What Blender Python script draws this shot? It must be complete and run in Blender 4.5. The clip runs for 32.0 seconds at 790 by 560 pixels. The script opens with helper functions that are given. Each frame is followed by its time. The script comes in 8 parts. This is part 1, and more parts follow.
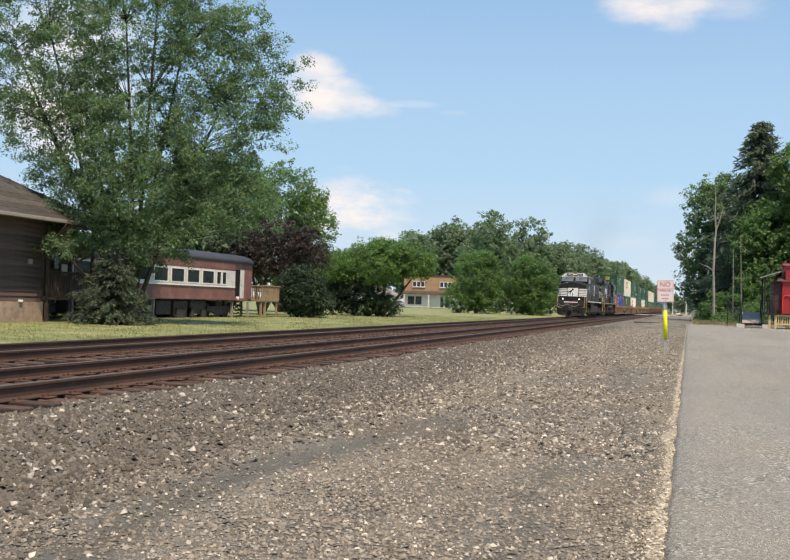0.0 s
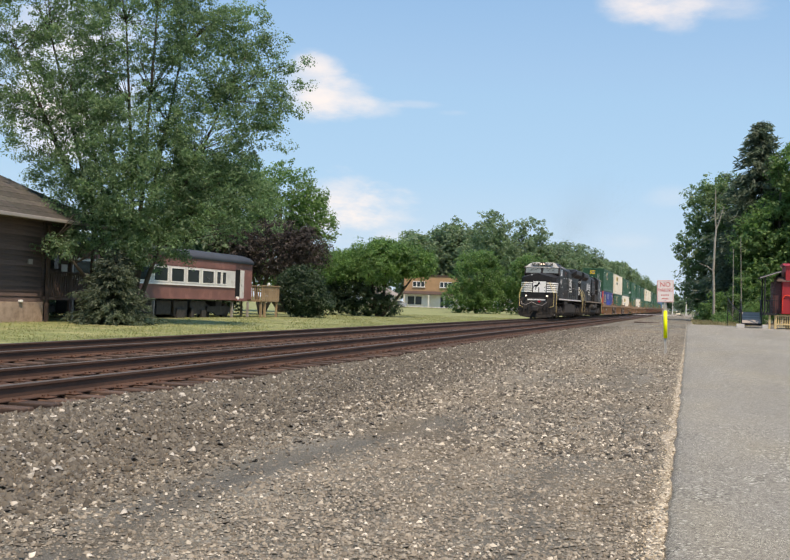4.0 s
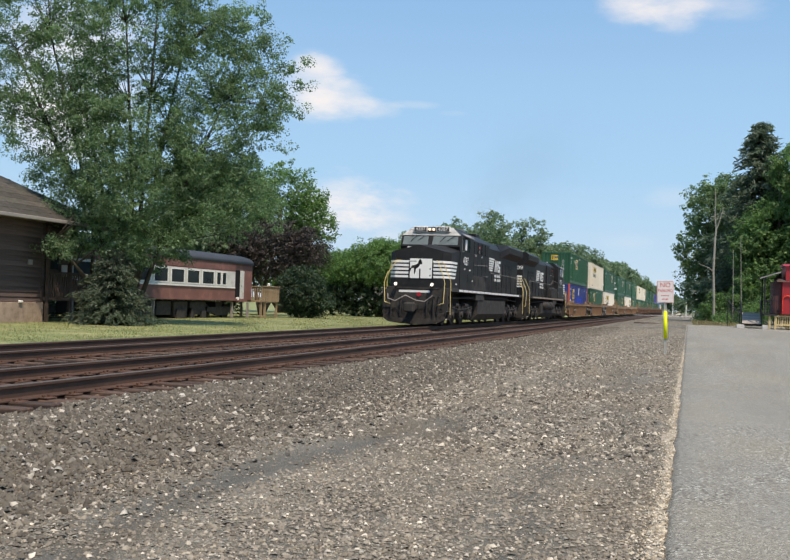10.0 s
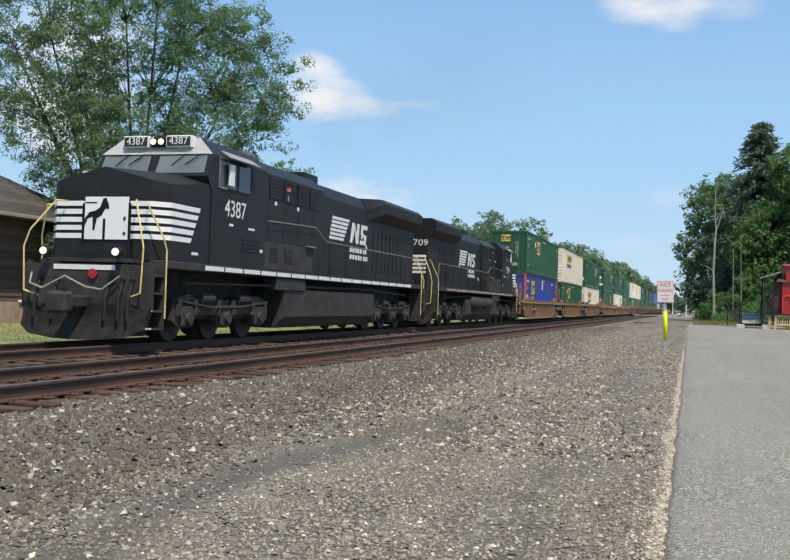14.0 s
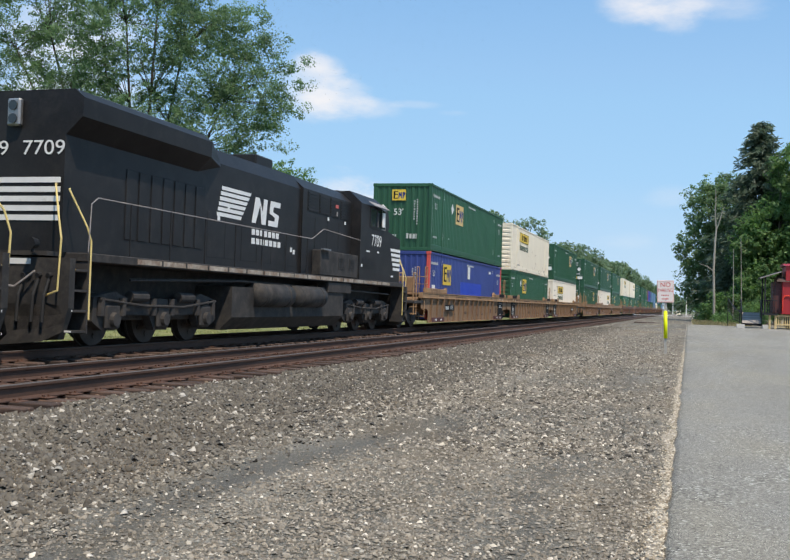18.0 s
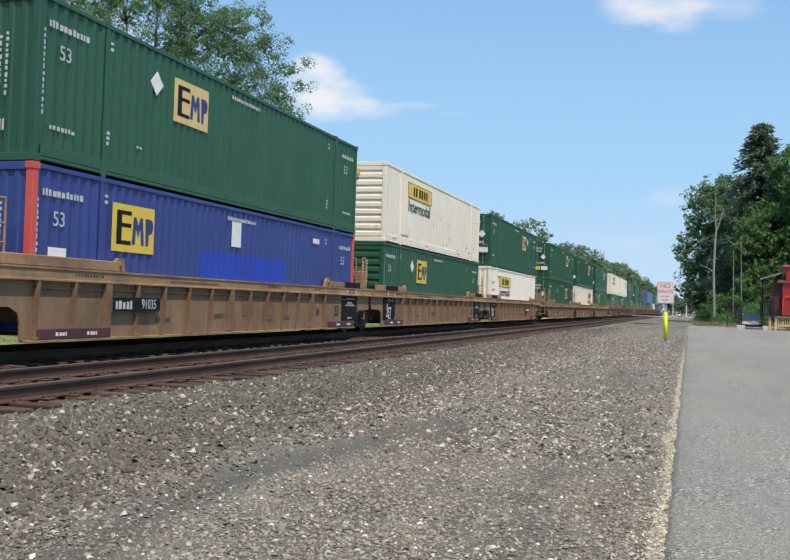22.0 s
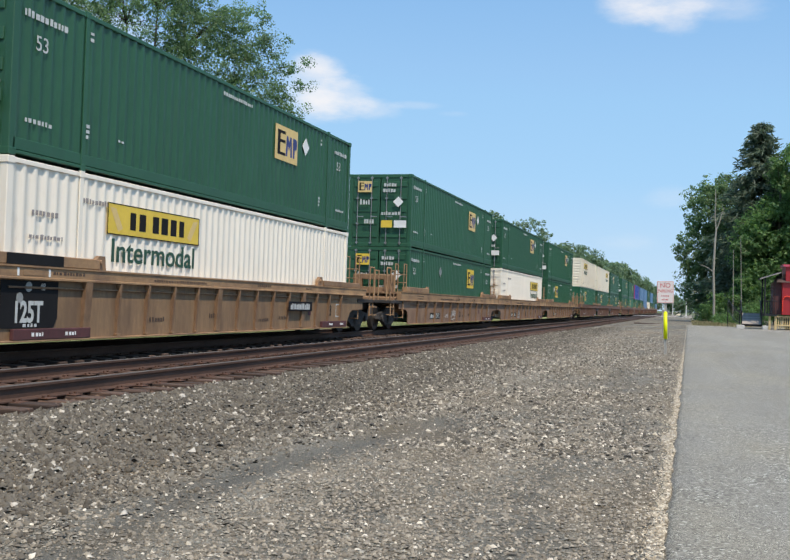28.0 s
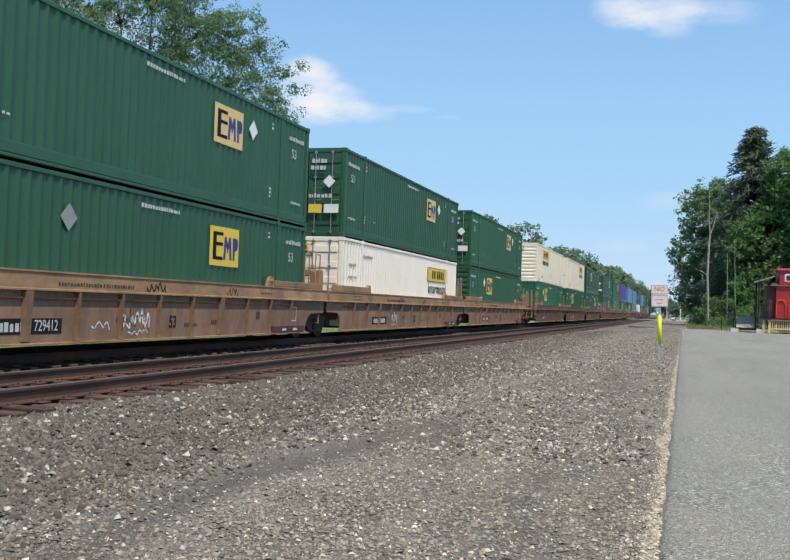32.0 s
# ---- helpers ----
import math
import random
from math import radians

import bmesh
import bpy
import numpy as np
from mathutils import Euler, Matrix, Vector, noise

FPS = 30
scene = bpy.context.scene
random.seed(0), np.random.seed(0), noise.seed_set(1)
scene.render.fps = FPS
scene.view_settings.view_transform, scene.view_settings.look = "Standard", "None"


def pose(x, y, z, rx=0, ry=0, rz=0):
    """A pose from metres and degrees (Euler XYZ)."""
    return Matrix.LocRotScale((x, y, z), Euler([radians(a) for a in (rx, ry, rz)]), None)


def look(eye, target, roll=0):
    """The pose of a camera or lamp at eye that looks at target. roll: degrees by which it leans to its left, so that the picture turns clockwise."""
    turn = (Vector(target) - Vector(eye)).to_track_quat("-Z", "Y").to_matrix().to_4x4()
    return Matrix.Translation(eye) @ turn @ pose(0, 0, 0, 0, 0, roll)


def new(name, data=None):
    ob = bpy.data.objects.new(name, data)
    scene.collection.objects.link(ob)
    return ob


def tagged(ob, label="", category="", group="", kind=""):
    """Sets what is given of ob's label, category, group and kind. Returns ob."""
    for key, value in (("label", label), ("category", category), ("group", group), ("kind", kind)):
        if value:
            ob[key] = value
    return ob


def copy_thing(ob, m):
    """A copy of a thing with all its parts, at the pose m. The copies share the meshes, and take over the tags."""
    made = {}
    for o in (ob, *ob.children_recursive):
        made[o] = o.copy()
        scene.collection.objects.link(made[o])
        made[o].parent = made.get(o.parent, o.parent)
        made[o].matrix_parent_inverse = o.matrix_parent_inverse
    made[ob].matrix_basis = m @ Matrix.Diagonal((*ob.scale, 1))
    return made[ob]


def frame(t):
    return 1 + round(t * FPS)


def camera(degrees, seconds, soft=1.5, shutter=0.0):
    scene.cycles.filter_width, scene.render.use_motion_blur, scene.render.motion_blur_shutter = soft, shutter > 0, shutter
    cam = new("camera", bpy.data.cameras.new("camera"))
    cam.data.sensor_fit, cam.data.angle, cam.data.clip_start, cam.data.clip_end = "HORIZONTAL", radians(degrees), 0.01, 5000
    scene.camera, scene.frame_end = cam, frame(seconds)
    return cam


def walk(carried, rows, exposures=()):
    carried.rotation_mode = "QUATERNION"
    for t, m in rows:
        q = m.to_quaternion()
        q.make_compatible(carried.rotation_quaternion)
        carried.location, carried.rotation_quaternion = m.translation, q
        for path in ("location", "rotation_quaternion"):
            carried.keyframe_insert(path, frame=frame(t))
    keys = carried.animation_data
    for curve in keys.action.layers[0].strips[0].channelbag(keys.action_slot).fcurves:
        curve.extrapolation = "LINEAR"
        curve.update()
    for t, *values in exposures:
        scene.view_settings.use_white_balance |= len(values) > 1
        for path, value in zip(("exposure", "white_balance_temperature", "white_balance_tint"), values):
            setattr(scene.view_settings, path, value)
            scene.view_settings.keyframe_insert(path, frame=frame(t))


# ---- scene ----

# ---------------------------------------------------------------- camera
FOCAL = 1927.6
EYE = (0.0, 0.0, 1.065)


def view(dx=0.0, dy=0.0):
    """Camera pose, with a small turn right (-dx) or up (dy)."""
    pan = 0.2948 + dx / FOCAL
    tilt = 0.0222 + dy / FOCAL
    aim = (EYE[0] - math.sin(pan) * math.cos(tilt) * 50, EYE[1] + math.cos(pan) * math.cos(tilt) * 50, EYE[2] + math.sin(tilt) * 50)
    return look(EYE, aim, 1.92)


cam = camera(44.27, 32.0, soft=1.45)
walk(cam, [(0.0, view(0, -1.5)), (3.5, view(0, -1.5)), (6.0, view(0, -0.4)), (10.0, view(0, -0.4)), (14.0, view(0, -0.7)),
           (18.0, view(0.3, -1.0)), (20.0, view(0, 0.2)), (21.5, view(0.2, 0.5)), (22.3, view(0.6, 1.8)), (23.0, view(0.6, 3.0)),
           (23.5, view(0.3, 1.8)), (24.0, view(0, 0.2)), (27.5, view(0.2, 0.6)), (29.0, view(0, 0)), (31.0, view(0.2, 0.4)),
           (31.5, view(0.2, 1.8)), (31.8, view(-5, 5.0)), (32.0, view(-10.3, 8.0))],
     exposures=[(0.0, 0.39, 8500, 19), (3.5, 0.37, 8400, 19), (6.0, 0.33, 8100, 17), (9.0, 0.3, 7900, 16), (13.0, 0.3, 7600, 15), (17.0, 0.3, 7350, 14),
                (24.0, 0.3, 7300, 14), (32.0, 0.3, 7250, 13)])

# ---------------------------------------------------------------- sky and sun
SUN = Vector((0.33, -0.36, 0.87)).normalized()
world = bpy.data.worlds.new("sky")
scene.world = world
world.use_nodes = True
wt = world.node_tree
wt.nodes.clear()


def wn(kind, **kw):
    n = wt.nodes.new(kind)
    for k, v in kw.items():
        if k == "op":
            n.operation = v
        else:
            n.inputs[int(k[1:])].default_value = v
    return n


def wl(a, b, i=0, o=0):
    wt.links.new(a.outputs[o], b.inputs[i])
    return b


sky = wt.nodes.new("ShaderNodeTexSky")
sky.sky_type = "NISHITA"
sky.sun_disc = False
sky.sun_elevation = math.asin(SUN.z)
sky.sun_rotation = math.atan2(SUN.x, SUN.y)
sky.altitude = 200
sky.air_density, sky.dust_density, sky.ozone_density = 1.0, 0.05, 1.0
coord = wt.nodes.new("ShaderNodeTexCoord")
wisp = wn("ShaderNodeTexNoise", i2=7.0, i3=6.0, i4=0.62)
stretch = wn("ShaderNodeVectorMath", op="MULTIPLY")
stretch.inputs[1].default_value = (1.0, 1.0, 2.6)
wl(coord, stretch)
wl(stretch, wisp)


def cloud(direction, wide, high, thick):
    """A soft bank of cloud round a direction of the sky."""
    c = Vector(direction).normalized()
    side = c.cross(Vector((0, 0, 1))).normalized()
    up = side.cross(c)
    total = None
    for axis, w in ((side, wide), (up, high)):
        d = wn("ShaderNodeVectorMath", op="DOT_PRODUCT")
        wl(coord, d)
        d.inputs[1].default_value = axis / w
        sq = wn("ShaderNodeMath", op="POWER", i1=2.0)
        wt.links.new(d.outputs["Value"], sq.inputs[0])
        if total is None:
            total = sq
        else:
            s = wn("ShaderNodeMath", op="ADD")
            wl(total, s), wl(sq, s, 1)
            total = s
    front = wn("ShaderNodeVectorMath", op="DOT_PRODUCT")
    wl(coord, front)
    front.inputs[1].default_value = c
    gate = wn("ShaderNodeMath", op="GREATER_THAN", i1=0.2)
    wt.links.new(front.outputs["Value"], gate.inputs[0])
    fall = wn("ShaderNodeMath", op="SUBTRACT", i0=1.0)
    wl(total, fall, 1)
    rough = wn("ShaderNodeMath", op="MULTIPLY_ADD", i1=4.6, i2=-2.3)
    wl(wisp, rough)
    add = wn("ShaderNodeMath", op="ADD")
    wl(fall, add), wl(rough, add, 1)
    soft = wt.nodes.new("ShaderNodeMapRange")
    soft.interpolation_type = "SMOOTHSTEP"
    soft.inputs[1].default_value, soft.inputs[2].default_value = -0.15, 1.9
    soft.inputs[3].default_value, soft.inputs[4].default_value = 0.0, thick
    wl(add, soft)
    out = wn("ShaderNodeMath", op="MULTIPLY")
    wl(soft, out), wl(gate, out, 1)
    return out


CLOUDS = [
    ((-0.3246, 0.9417, 0.0884), 0.05, 0.022, 1.0),
    ((-0.3450, 0.9350, 0.0860), 0.03, 0.022, 1.0),
    ((-0.3687, 0.9080, 0.2090), 0.034, 0.03, 0.7),
    ((-0.3428, 0.9190, 0.2030), 0.04, 0.022, 0.8),
    ((-0.3119, 0.9315, 0.1949), 0.034, 0.012, 0.5),
    ((-0.3649, 0.9025, 0.2360), 0.016, 0.008, 0.4),
    ((-0.2728, 0.9425, 0.1997), 0.034, 0.005, 0.3),
    ((-0.2335, 0.9543, 0.1924), 0.02, 0.004, 0.22),
    ((-0.3439, 0.9360, 0.0915), 0.055, 0.04, 1.0),
    ((-0.3049, 0.9500, 0.0860), 0.05, 0.034, 1.0),
    ((-0.0573, 0.9543, 0.2975), 0.034, 0.024, 0.8),
    ((-0.0194, 0.9574, 0.2900), 0.038, 0.022, 0.75),
    ((0.0276, 0.9570, 0.2868), 0.05, 0.014, 0.4),
    ((-0.0185, 0.9935, 0.1126), 0.03, 0.012, 0.22),
    ((-0.5724, 0.7967, 0.2058), 0.09, 0.08, 0.8),
    ((-0.5906, 0.7936, 0.1619), 0.06, 0.04, 0.5),
    ((-0.0634, 0.9960, 0.0673), 0.04, 0.012, 0.2)]
haze = wt.nodes.new("ShaderNodeMixRGB")       # light summer haze evens out the brightness low in the sky
haze.blend_type = "DARKEN"
haze.inputs[0].default_value = 0.9
haze.inputs[2].default_value = (2.2, 3.8, 5.6, 1)
wl(sky, haze, 1)
blue = wt.nodes.new("ShaderNodeMixRGB")
blue.inputs[0].default_value = 0.8
# deep blue overhead, pale near the horizon
high = wt.nodes.new("ShaderNodeSeparateXYZ")
wl(coord, high)
grade = wt.nodes.new("ShaderNodeValToRGB")
stops = grade.color_ramp.elements
stops[0].position, stops[0].color = 0.0, (0.5, 0.7, 0.92, 1)
stops[1].position, stops[1].color = 0.36, (0.165, 0.43, 0.84, 1)
middle = stops.new(0.13)
middle.color = (0.3, 0.59, 0.94, 1)
wt.links.new(high.outputs[2], grade.inputs[0])
scaled = wt.nodes.new("ShaderNodeMixRGB")
scaled.blend_type = "MULTIPLY"
scaled.inputs[0].default_value = 1.0
scaled.inputs[2].default_value = (6.0, 6.0, 6.0, 1)
wl(grade, scaled, 1)
wl(scaled, blue, 2)
wl(haze, blue, 1)
mix_from = blue
for bank in CLOUDS:
    mask = cloud(*bank)
    mx = wt.nodes.new("ShaderNodeMixRGB")
    mx.inputs[2].default_value = (4.9, 5.2, 5.65, 1)
    wl(mask, mx, 0)
    wl(mix_from, mx, 1)
    mix_from = mx
bg = wn("ShaderNodeBackground", i1=0.15)
wl(mix_from, bg)
wl(bg, wt.nodes.new("ShaderNodeOutputWorld"))

lamp = bpy.data.lights.new("sun", "SUN")
lamp.energy, lamp.angle, lamp.color = 3.4, radians(0.53), (1.0, 0.95, 0.87)
new("sun", lamp).matrix_world = look(SUN * 200, (0, 0, 0))

# ---------------------------------------------------------------- materials


def nodes_of(name):
    m = bpy.data.materials.new(name)
    m.use_nodes = True
    nt = m.node_tree
    return m, nt, nt.nodes["Principled BSDF"]


def noise_node(nt, scale, detail=5.0, rough=0.6, vec=None, stretch=None):
    n = nt.nodes.new("ShaderNodeTexNoise")
    n.inputs["Scale"].default_value = scale
    n.inputs["Detail"].default_value = detail
    n.inputs["Roughness"].default_value = rough
    tc = nt.nodes.new("ShaderNodeTexCoord")
    if stretch:
        mp = nt.nodes.new("ShaderNodeMapping")
        mp.inputs["Scale"].default_value = stretch
        nt.links.new(tc.outputs["Object"], mp.inputs["Vector"])
        nt.links.new(mp.outputs["Vector"], n.inputs["Vector"])
    else:
        nt.links.new(tc.outputs["Object"], n.inputs["Vector"])
    return n


def ramp(nt, src, stops):
    r = nt.nodes.new("ShaderNodeValToRGB")
    e = r.color_ramp.elements
    while len(e) < len(stops):
        e.new(0.5)
    for i, (p, c) in enumerate(stops):
        e[i].position = p
        e[i].color = (*c, 1)
    nt.links.new(src, r.inputs[0])
    return r.outputs[0]


def mixc(nt, fac, a, b, mode="MIX"):
    m = nt.nodes.new("ShaderNodeMixRGB")
    m.blend_type = mode
    for i, v in enumerate((fac, a, b)):
        if isinstance(v, (int, float)):
            m.inputs[i].default_value = v
        elif isinstance(v, tuple):
            m.inputs[i].default_value = (*v, 1)
        else:
            nt.links.new(v, m.inputs[i])
    return m.outputs[0]


def bump(nt, bsdf, src, strength, dist=0.02):
    b = nt.nodes.new("ShaderNodeBump")
    b.inputs["Strength"].default_value = strength
    b.inputs["Distance"].default_value = dist
    nt.links.new(src, b.inputs["Height"])
    nt.links.new(b.outputs[0], bsdf.inputs["Normal"])


def tint(c, k):
    return tuple(min(1.0, v * k) for v in c)


def paint(name, col, rough=0.5, metal=0.0, var=0.2, scale=1.5, fine=18.0, dirt=None, dirt_at=0.62, stretch=None, bumps=0.0, each=0.0, gloss=0.5):
    """A surface with two scales of variation, dirt in patches, and fine relief."""
    m, nt, b = nodes_of(name)
    n1 = noise_node(nt, scale, 6, 0.65, stretch=stretch)
    n2 = noise_node(nt, fine, 3, 0.6, stretch=stretch)
    c = ramp(nt, n1.outputs[0], [(0.3, tint(col, 1 - var)), (0.7, tint(col, 1 + var))])
    c = mixc(nt, 0.35 * min(1, var * 3), c, ramp(nt, n2.outputs[0], [(0.35, (0.35, 0.35, 0.35)), (0.65, (0.75, 0.75, 0.75))]), "OVERLAY")
    if dirt:
        n3 = noise_node(nt, scale * 1.7, 8, 0.7, stretch=stretch)
        f = ramp(nt, n3.outputs[0], [(dirt_at - 0.1, (0, 0, 0)), (dirt_at + 0.12, (1, 1, 1))])
        c = mixc(nt, f, c, dirt)
    if each:
        oi = nt.nodes.new("ShaderNodeObjectInfo")
        f = ramp(nt, oi.outputs["Random"], [(0.0, (1 - each,) * 3), (1.0, (1 + each,) * 3)])
        c = mixc(nt, 1.0, c, f, "MULTIPLY")
    nt.links.new(c, b.inputs["Base Color"])
    r = nt.nodes.new("ShaderNodeMapRange")
    r.inputs[3].default_value, r.inputs[4].default_value = max(0.05, rough - 0.12), min(1, rough + 0.12)
    nt.links.new(n2.outputs[0], r.inputs[0])
    nt.links.new(r.outputs[0], b.inputs["Roughness"])
    b.inputs["Metallic"].default_value = metal
    b.inputs["Specular IOR Level"].default_value = gloss
    if bumps:
        bump(nt, b, n2.outputs[0], bumps, 0.01)
    return m


def leaf_mat(name, dark, mid, light, trans=0.3):
    m, nt, b = nodes_of(name)
    g = nt.nodes.new("ShaderNodeNewGeometry")
    c = ramp(nt, g.outputs["Random Per Island"], [(0.0, dark), (0.55, mid), (1.0, light)])
    n = noise_node(nt, 0.6, 3)
    c = mixc(nt, 0.5, c, ramp(nt, n.outputs[0], [(0.35, (0.3, 0.3, 0.3)), (0.65, (0.68, 0.7, 0.6))]), "OVERLAY")
    nt.links.new(c, b.inputs["Base Color"])
    b.inputs["Roughness"].default_value = 0.55
    t = nt.nodes.new("ShaderNodeBsdfTranslucent")
    nt.links.new(mixc(nt, 1.0, c, (0.95, 1.08, 0.85), "MULTIPLY"), t.inputs[0])
    mx = nt.nodes.new("ShaderNodeMixShader")
    mx.inputs[0].default_value = trans
    nt.links.new(b.outputs[0], mx.inputs[1])
    nt.links.new(t.outputs[0], mx.inputs[2])
    nt.links.new(mx.outputs[0], nt.nodes["Material Output"].inputs[0])
    return m


def gravel_mat(name, dark, mid, light, cell, patch_dark=0.55, fines=None, warm=None, streak=0.0):
    """Loose stones: cells of their own colour and height, with patches of fines, warm dust and wheel-worn streaks."""
    m, nt, b = nodes_of(name)
    tc = nt.nodes.new("ShaderNodeTexCoord")
    v = nt.nodes.new("ShaderNodeTexVoronoi")
    v.inputs["Scale"].default_value = 1.0 / cell
    nt.links.new(tc.outputs["Object"], v.inputs["Vector"])
    v2 = nt.nodes.new("ShaderNodeTexVoronoi")
    v2.inputs["Scale"].default_value = 2.7 / cell
    nt.links.new(tc.outputs["Object"], v2.inputs["Vector"])
    sep = nt.nodes.new("ShaderNodeSeparateColor")
    nt.links.new(v.outputs["Color"], sep.inputs[0])
    sep2 = nt.nodes.new("ShaderNodeSeparateColor")
    nt.links.new(v2.outputs["Color"], sep2.inputs[0])
    c1 = ramp(nt, sep.outputs[0], [(0.0, dark), (0.5, mid), (0.86, tint(mid, 1.3)), (1.0, light)])
    c2 = ramp(nt, sep2.outputs[1], [(0.0, dark), (0.5, mid), (0.9, tint(mid, 1.4)), (1.0, light)])
    n = noise_node(nt, 1.4, 6, 0.7)
    big = noise_node(nt, 0.35, 5, 0.65, stretch=(1.0, 0.35, 1.0))
    f = ramp(nt, n.outputs[0], [(0.4, (0, 0, 0)), (0.6, (1, 1, 1))])
    c = mixc(nt, f, c1, c2)
    c = mixc(nt, 1.0, c, ramp(nt, big.outputs[0], [(0.36, (patch_dark,) * 3), (0.56, (1, 1, 1))]), "MULTIPLY")
    if fines:
        at = nt.nodes.new("ShaderNodeAttribute")
        at.attribute_name = "fines"
        fine = mixc(nt, 0.5, fines, c2)
        c = mixc(nt, ramp(nt, at.outputs["Fac"], [(0.25, (0, 0, 0)), (0.75, (0.85, 0.85, 0.85))]), c, fine)
        lane = nt.nodes.new("ShaderNodeAttribute")
        lane.attribute_name = "lane"
        c = mixc(nt, lane.outputs["Fac"], c, mixc(nt, 0.35, (0.06, 0.058, 0.05), c2))
        soil = nt.nodes.new("ShaderNodeAttribute")
        soil.attribute_name = "soil"
        c = mixc(nt, soil.outputs["Fac"], c, mixc(nt, 0.4, (0.13, 0.107, 0.079), c2))
    if warm:
        wn_ = noise_node(nt, 0.5, 5, 0.6, stretch=(1.0, 0.5, 1.0))
        c = mixc(nt, 1.0, c, ramp(nt, wn_.outputs[0], [(0.45, (1, 1, 1)), (0.66, warm)]), "MULTIPLY")
    if streak:
        sn = noise_node(nt, 1.6, 6, 0.65, stretch=(1.0, 0.16, 1.0))
        c = mixc(nt, 1.0, c, ramp(nt, sn.outputs[0], [(0.34, (1 - streak,) * 3), (0.5, (1, 1, 1)), (0.66, (1 + streak,) * 3)]), "MULTIPLY")
    nt.links.new(c, b.inputs["Base Color"])
    b.inputs["Roughness"].default_value = 0.92
    h = mixc(nt, 0.4, v.outputs["Distance"], v2.outputs["Distance"])
    bb = nt.nodes.new("ShaderNodeBump")
    bb.invert = True
    bb.inputs["Strength"].default_value = 0.9
    bb.inputs["Distance"].default_value = cell * 0.7
    nt.links.new(h, bb.inputs["Height"])
    nt.links.new(bb.outputs[0], b.inputs["Normal"])
    return m


M = {}
M["gravel"] = gravel_mat("gravel", (0.056, 0.051, 0.04), (0.176, 0.16, 0.124), (0.54, 0.52, 0.44), 0.02, 0.8, (0.132, 0.122, 0.099), (1.12, 0.95, 0.76), 0.36)
M["ballast"] = gravel_mat("ballast", (0.035, 0.031, 0.026), (0.11, 0.098, 0.082), (0.5, 0.48, 0.42), 0.045, 0.7, None, (1.08, 0.95, 0.8))
M["rusty_ballast"] = gravel_mat("rusty_ballast", (0.05, 0.03, 0.021), (0.135, 0.08, 0.053), (0.34, 0.26, 0.2), 0.04, 0.7, None, (1.1, 0.92, 0.78))
M["edge"] = gravel_mat("edge_gravel", (0.22, 0.18, 0.13), (0.42, 0.37, 0.29), (0.7, 0.65, 0.55), 0.02, 0.8)
M["dirt"] = gravel_mat("dirt", (0.12, 0.10, 0.07), (0.24, 0.21, 0.15), (0.4, 0.36, 0.28), 0.05, 0.6)
M["asphalt"] = gravel_mat("asphalt", (0.09, 0.085, 0.073), (0.27, 0.256, 0.216), (0.74, 0.72, 0.64), 0.018, 0.84, None, (1.0, 0.97, 0.9))
M["lawn"] = paint("lawn", (0.2, 0.225, 0.085), 0.9, var=0.3, scale=0.35, fine=9, dirt=(0.42, 0.36, 0.19), dirt_at=0.6, bumps=0.6)
M["far_ground"] = paint("far_ground", (0.09, 0.12, 0.04), 0.9, var=0.3, scale=0.05, fine=2)
M["rust"] = paint("rail_rust", (0.085, 0.045, 0.03), 0.75, 0.2, 0.35, 3.0, 40, stretch=(1, 0.3, 1), bumps=0.2)
M["rail_top"] = paint("rail_head_steel", (0.12, 0.1, 0.086), 0.62, 0.25, 0.12, 2.0, 50, stretch=(1, 0.05, 1))
M["tie"] = paint("tie_wood", (0.07, 0.045, 0.034), 0.92, 0, 0.5, 4.0, 30, dirt=(0.155, 0.085, 0.052), dirt_at=0.55, stretch=(0.3, 3, 1), bumps=0.5, each=0.35)
M["plate"] = paint("tie_plate_rust", (0.11, 0.055, 0.035), 0.8, 0.3, 0.4, 6, 40)


def stone_mat(name, k, stops=None):
    m, nt, b = nodes_of(name)
    g = nt.nodes.new("ShaderNodeNewGeometry")
    stops = stops or [(0.0, (0.1, 0.09, 0.075)), (0.3, (0.15, 0.137, 0.114)), (0.75, (0.21, 0.195, 0.163)), (0.93, (0.29, 0.275, 0.235)), (0.965, (0.5, 0.48, 0.42)), (1.0, (0.75, 0.73, 0.67))]
    c = ramp(nt, g.outputs["Random Per Island"], [(p, (v[0] * k * 1.055, v[1] * k, v[2] * k * 0.935)) for p, v in stops])
    n = noise_node(nt, 60, 3)
    c = mixc(nt, 0.3, c, n.outputs[0], "OVERLAY")
    nt.links.new(c, b.inputs["Base Color"])
    b.inputs["Roughness"].default_value = 0.9
    return m


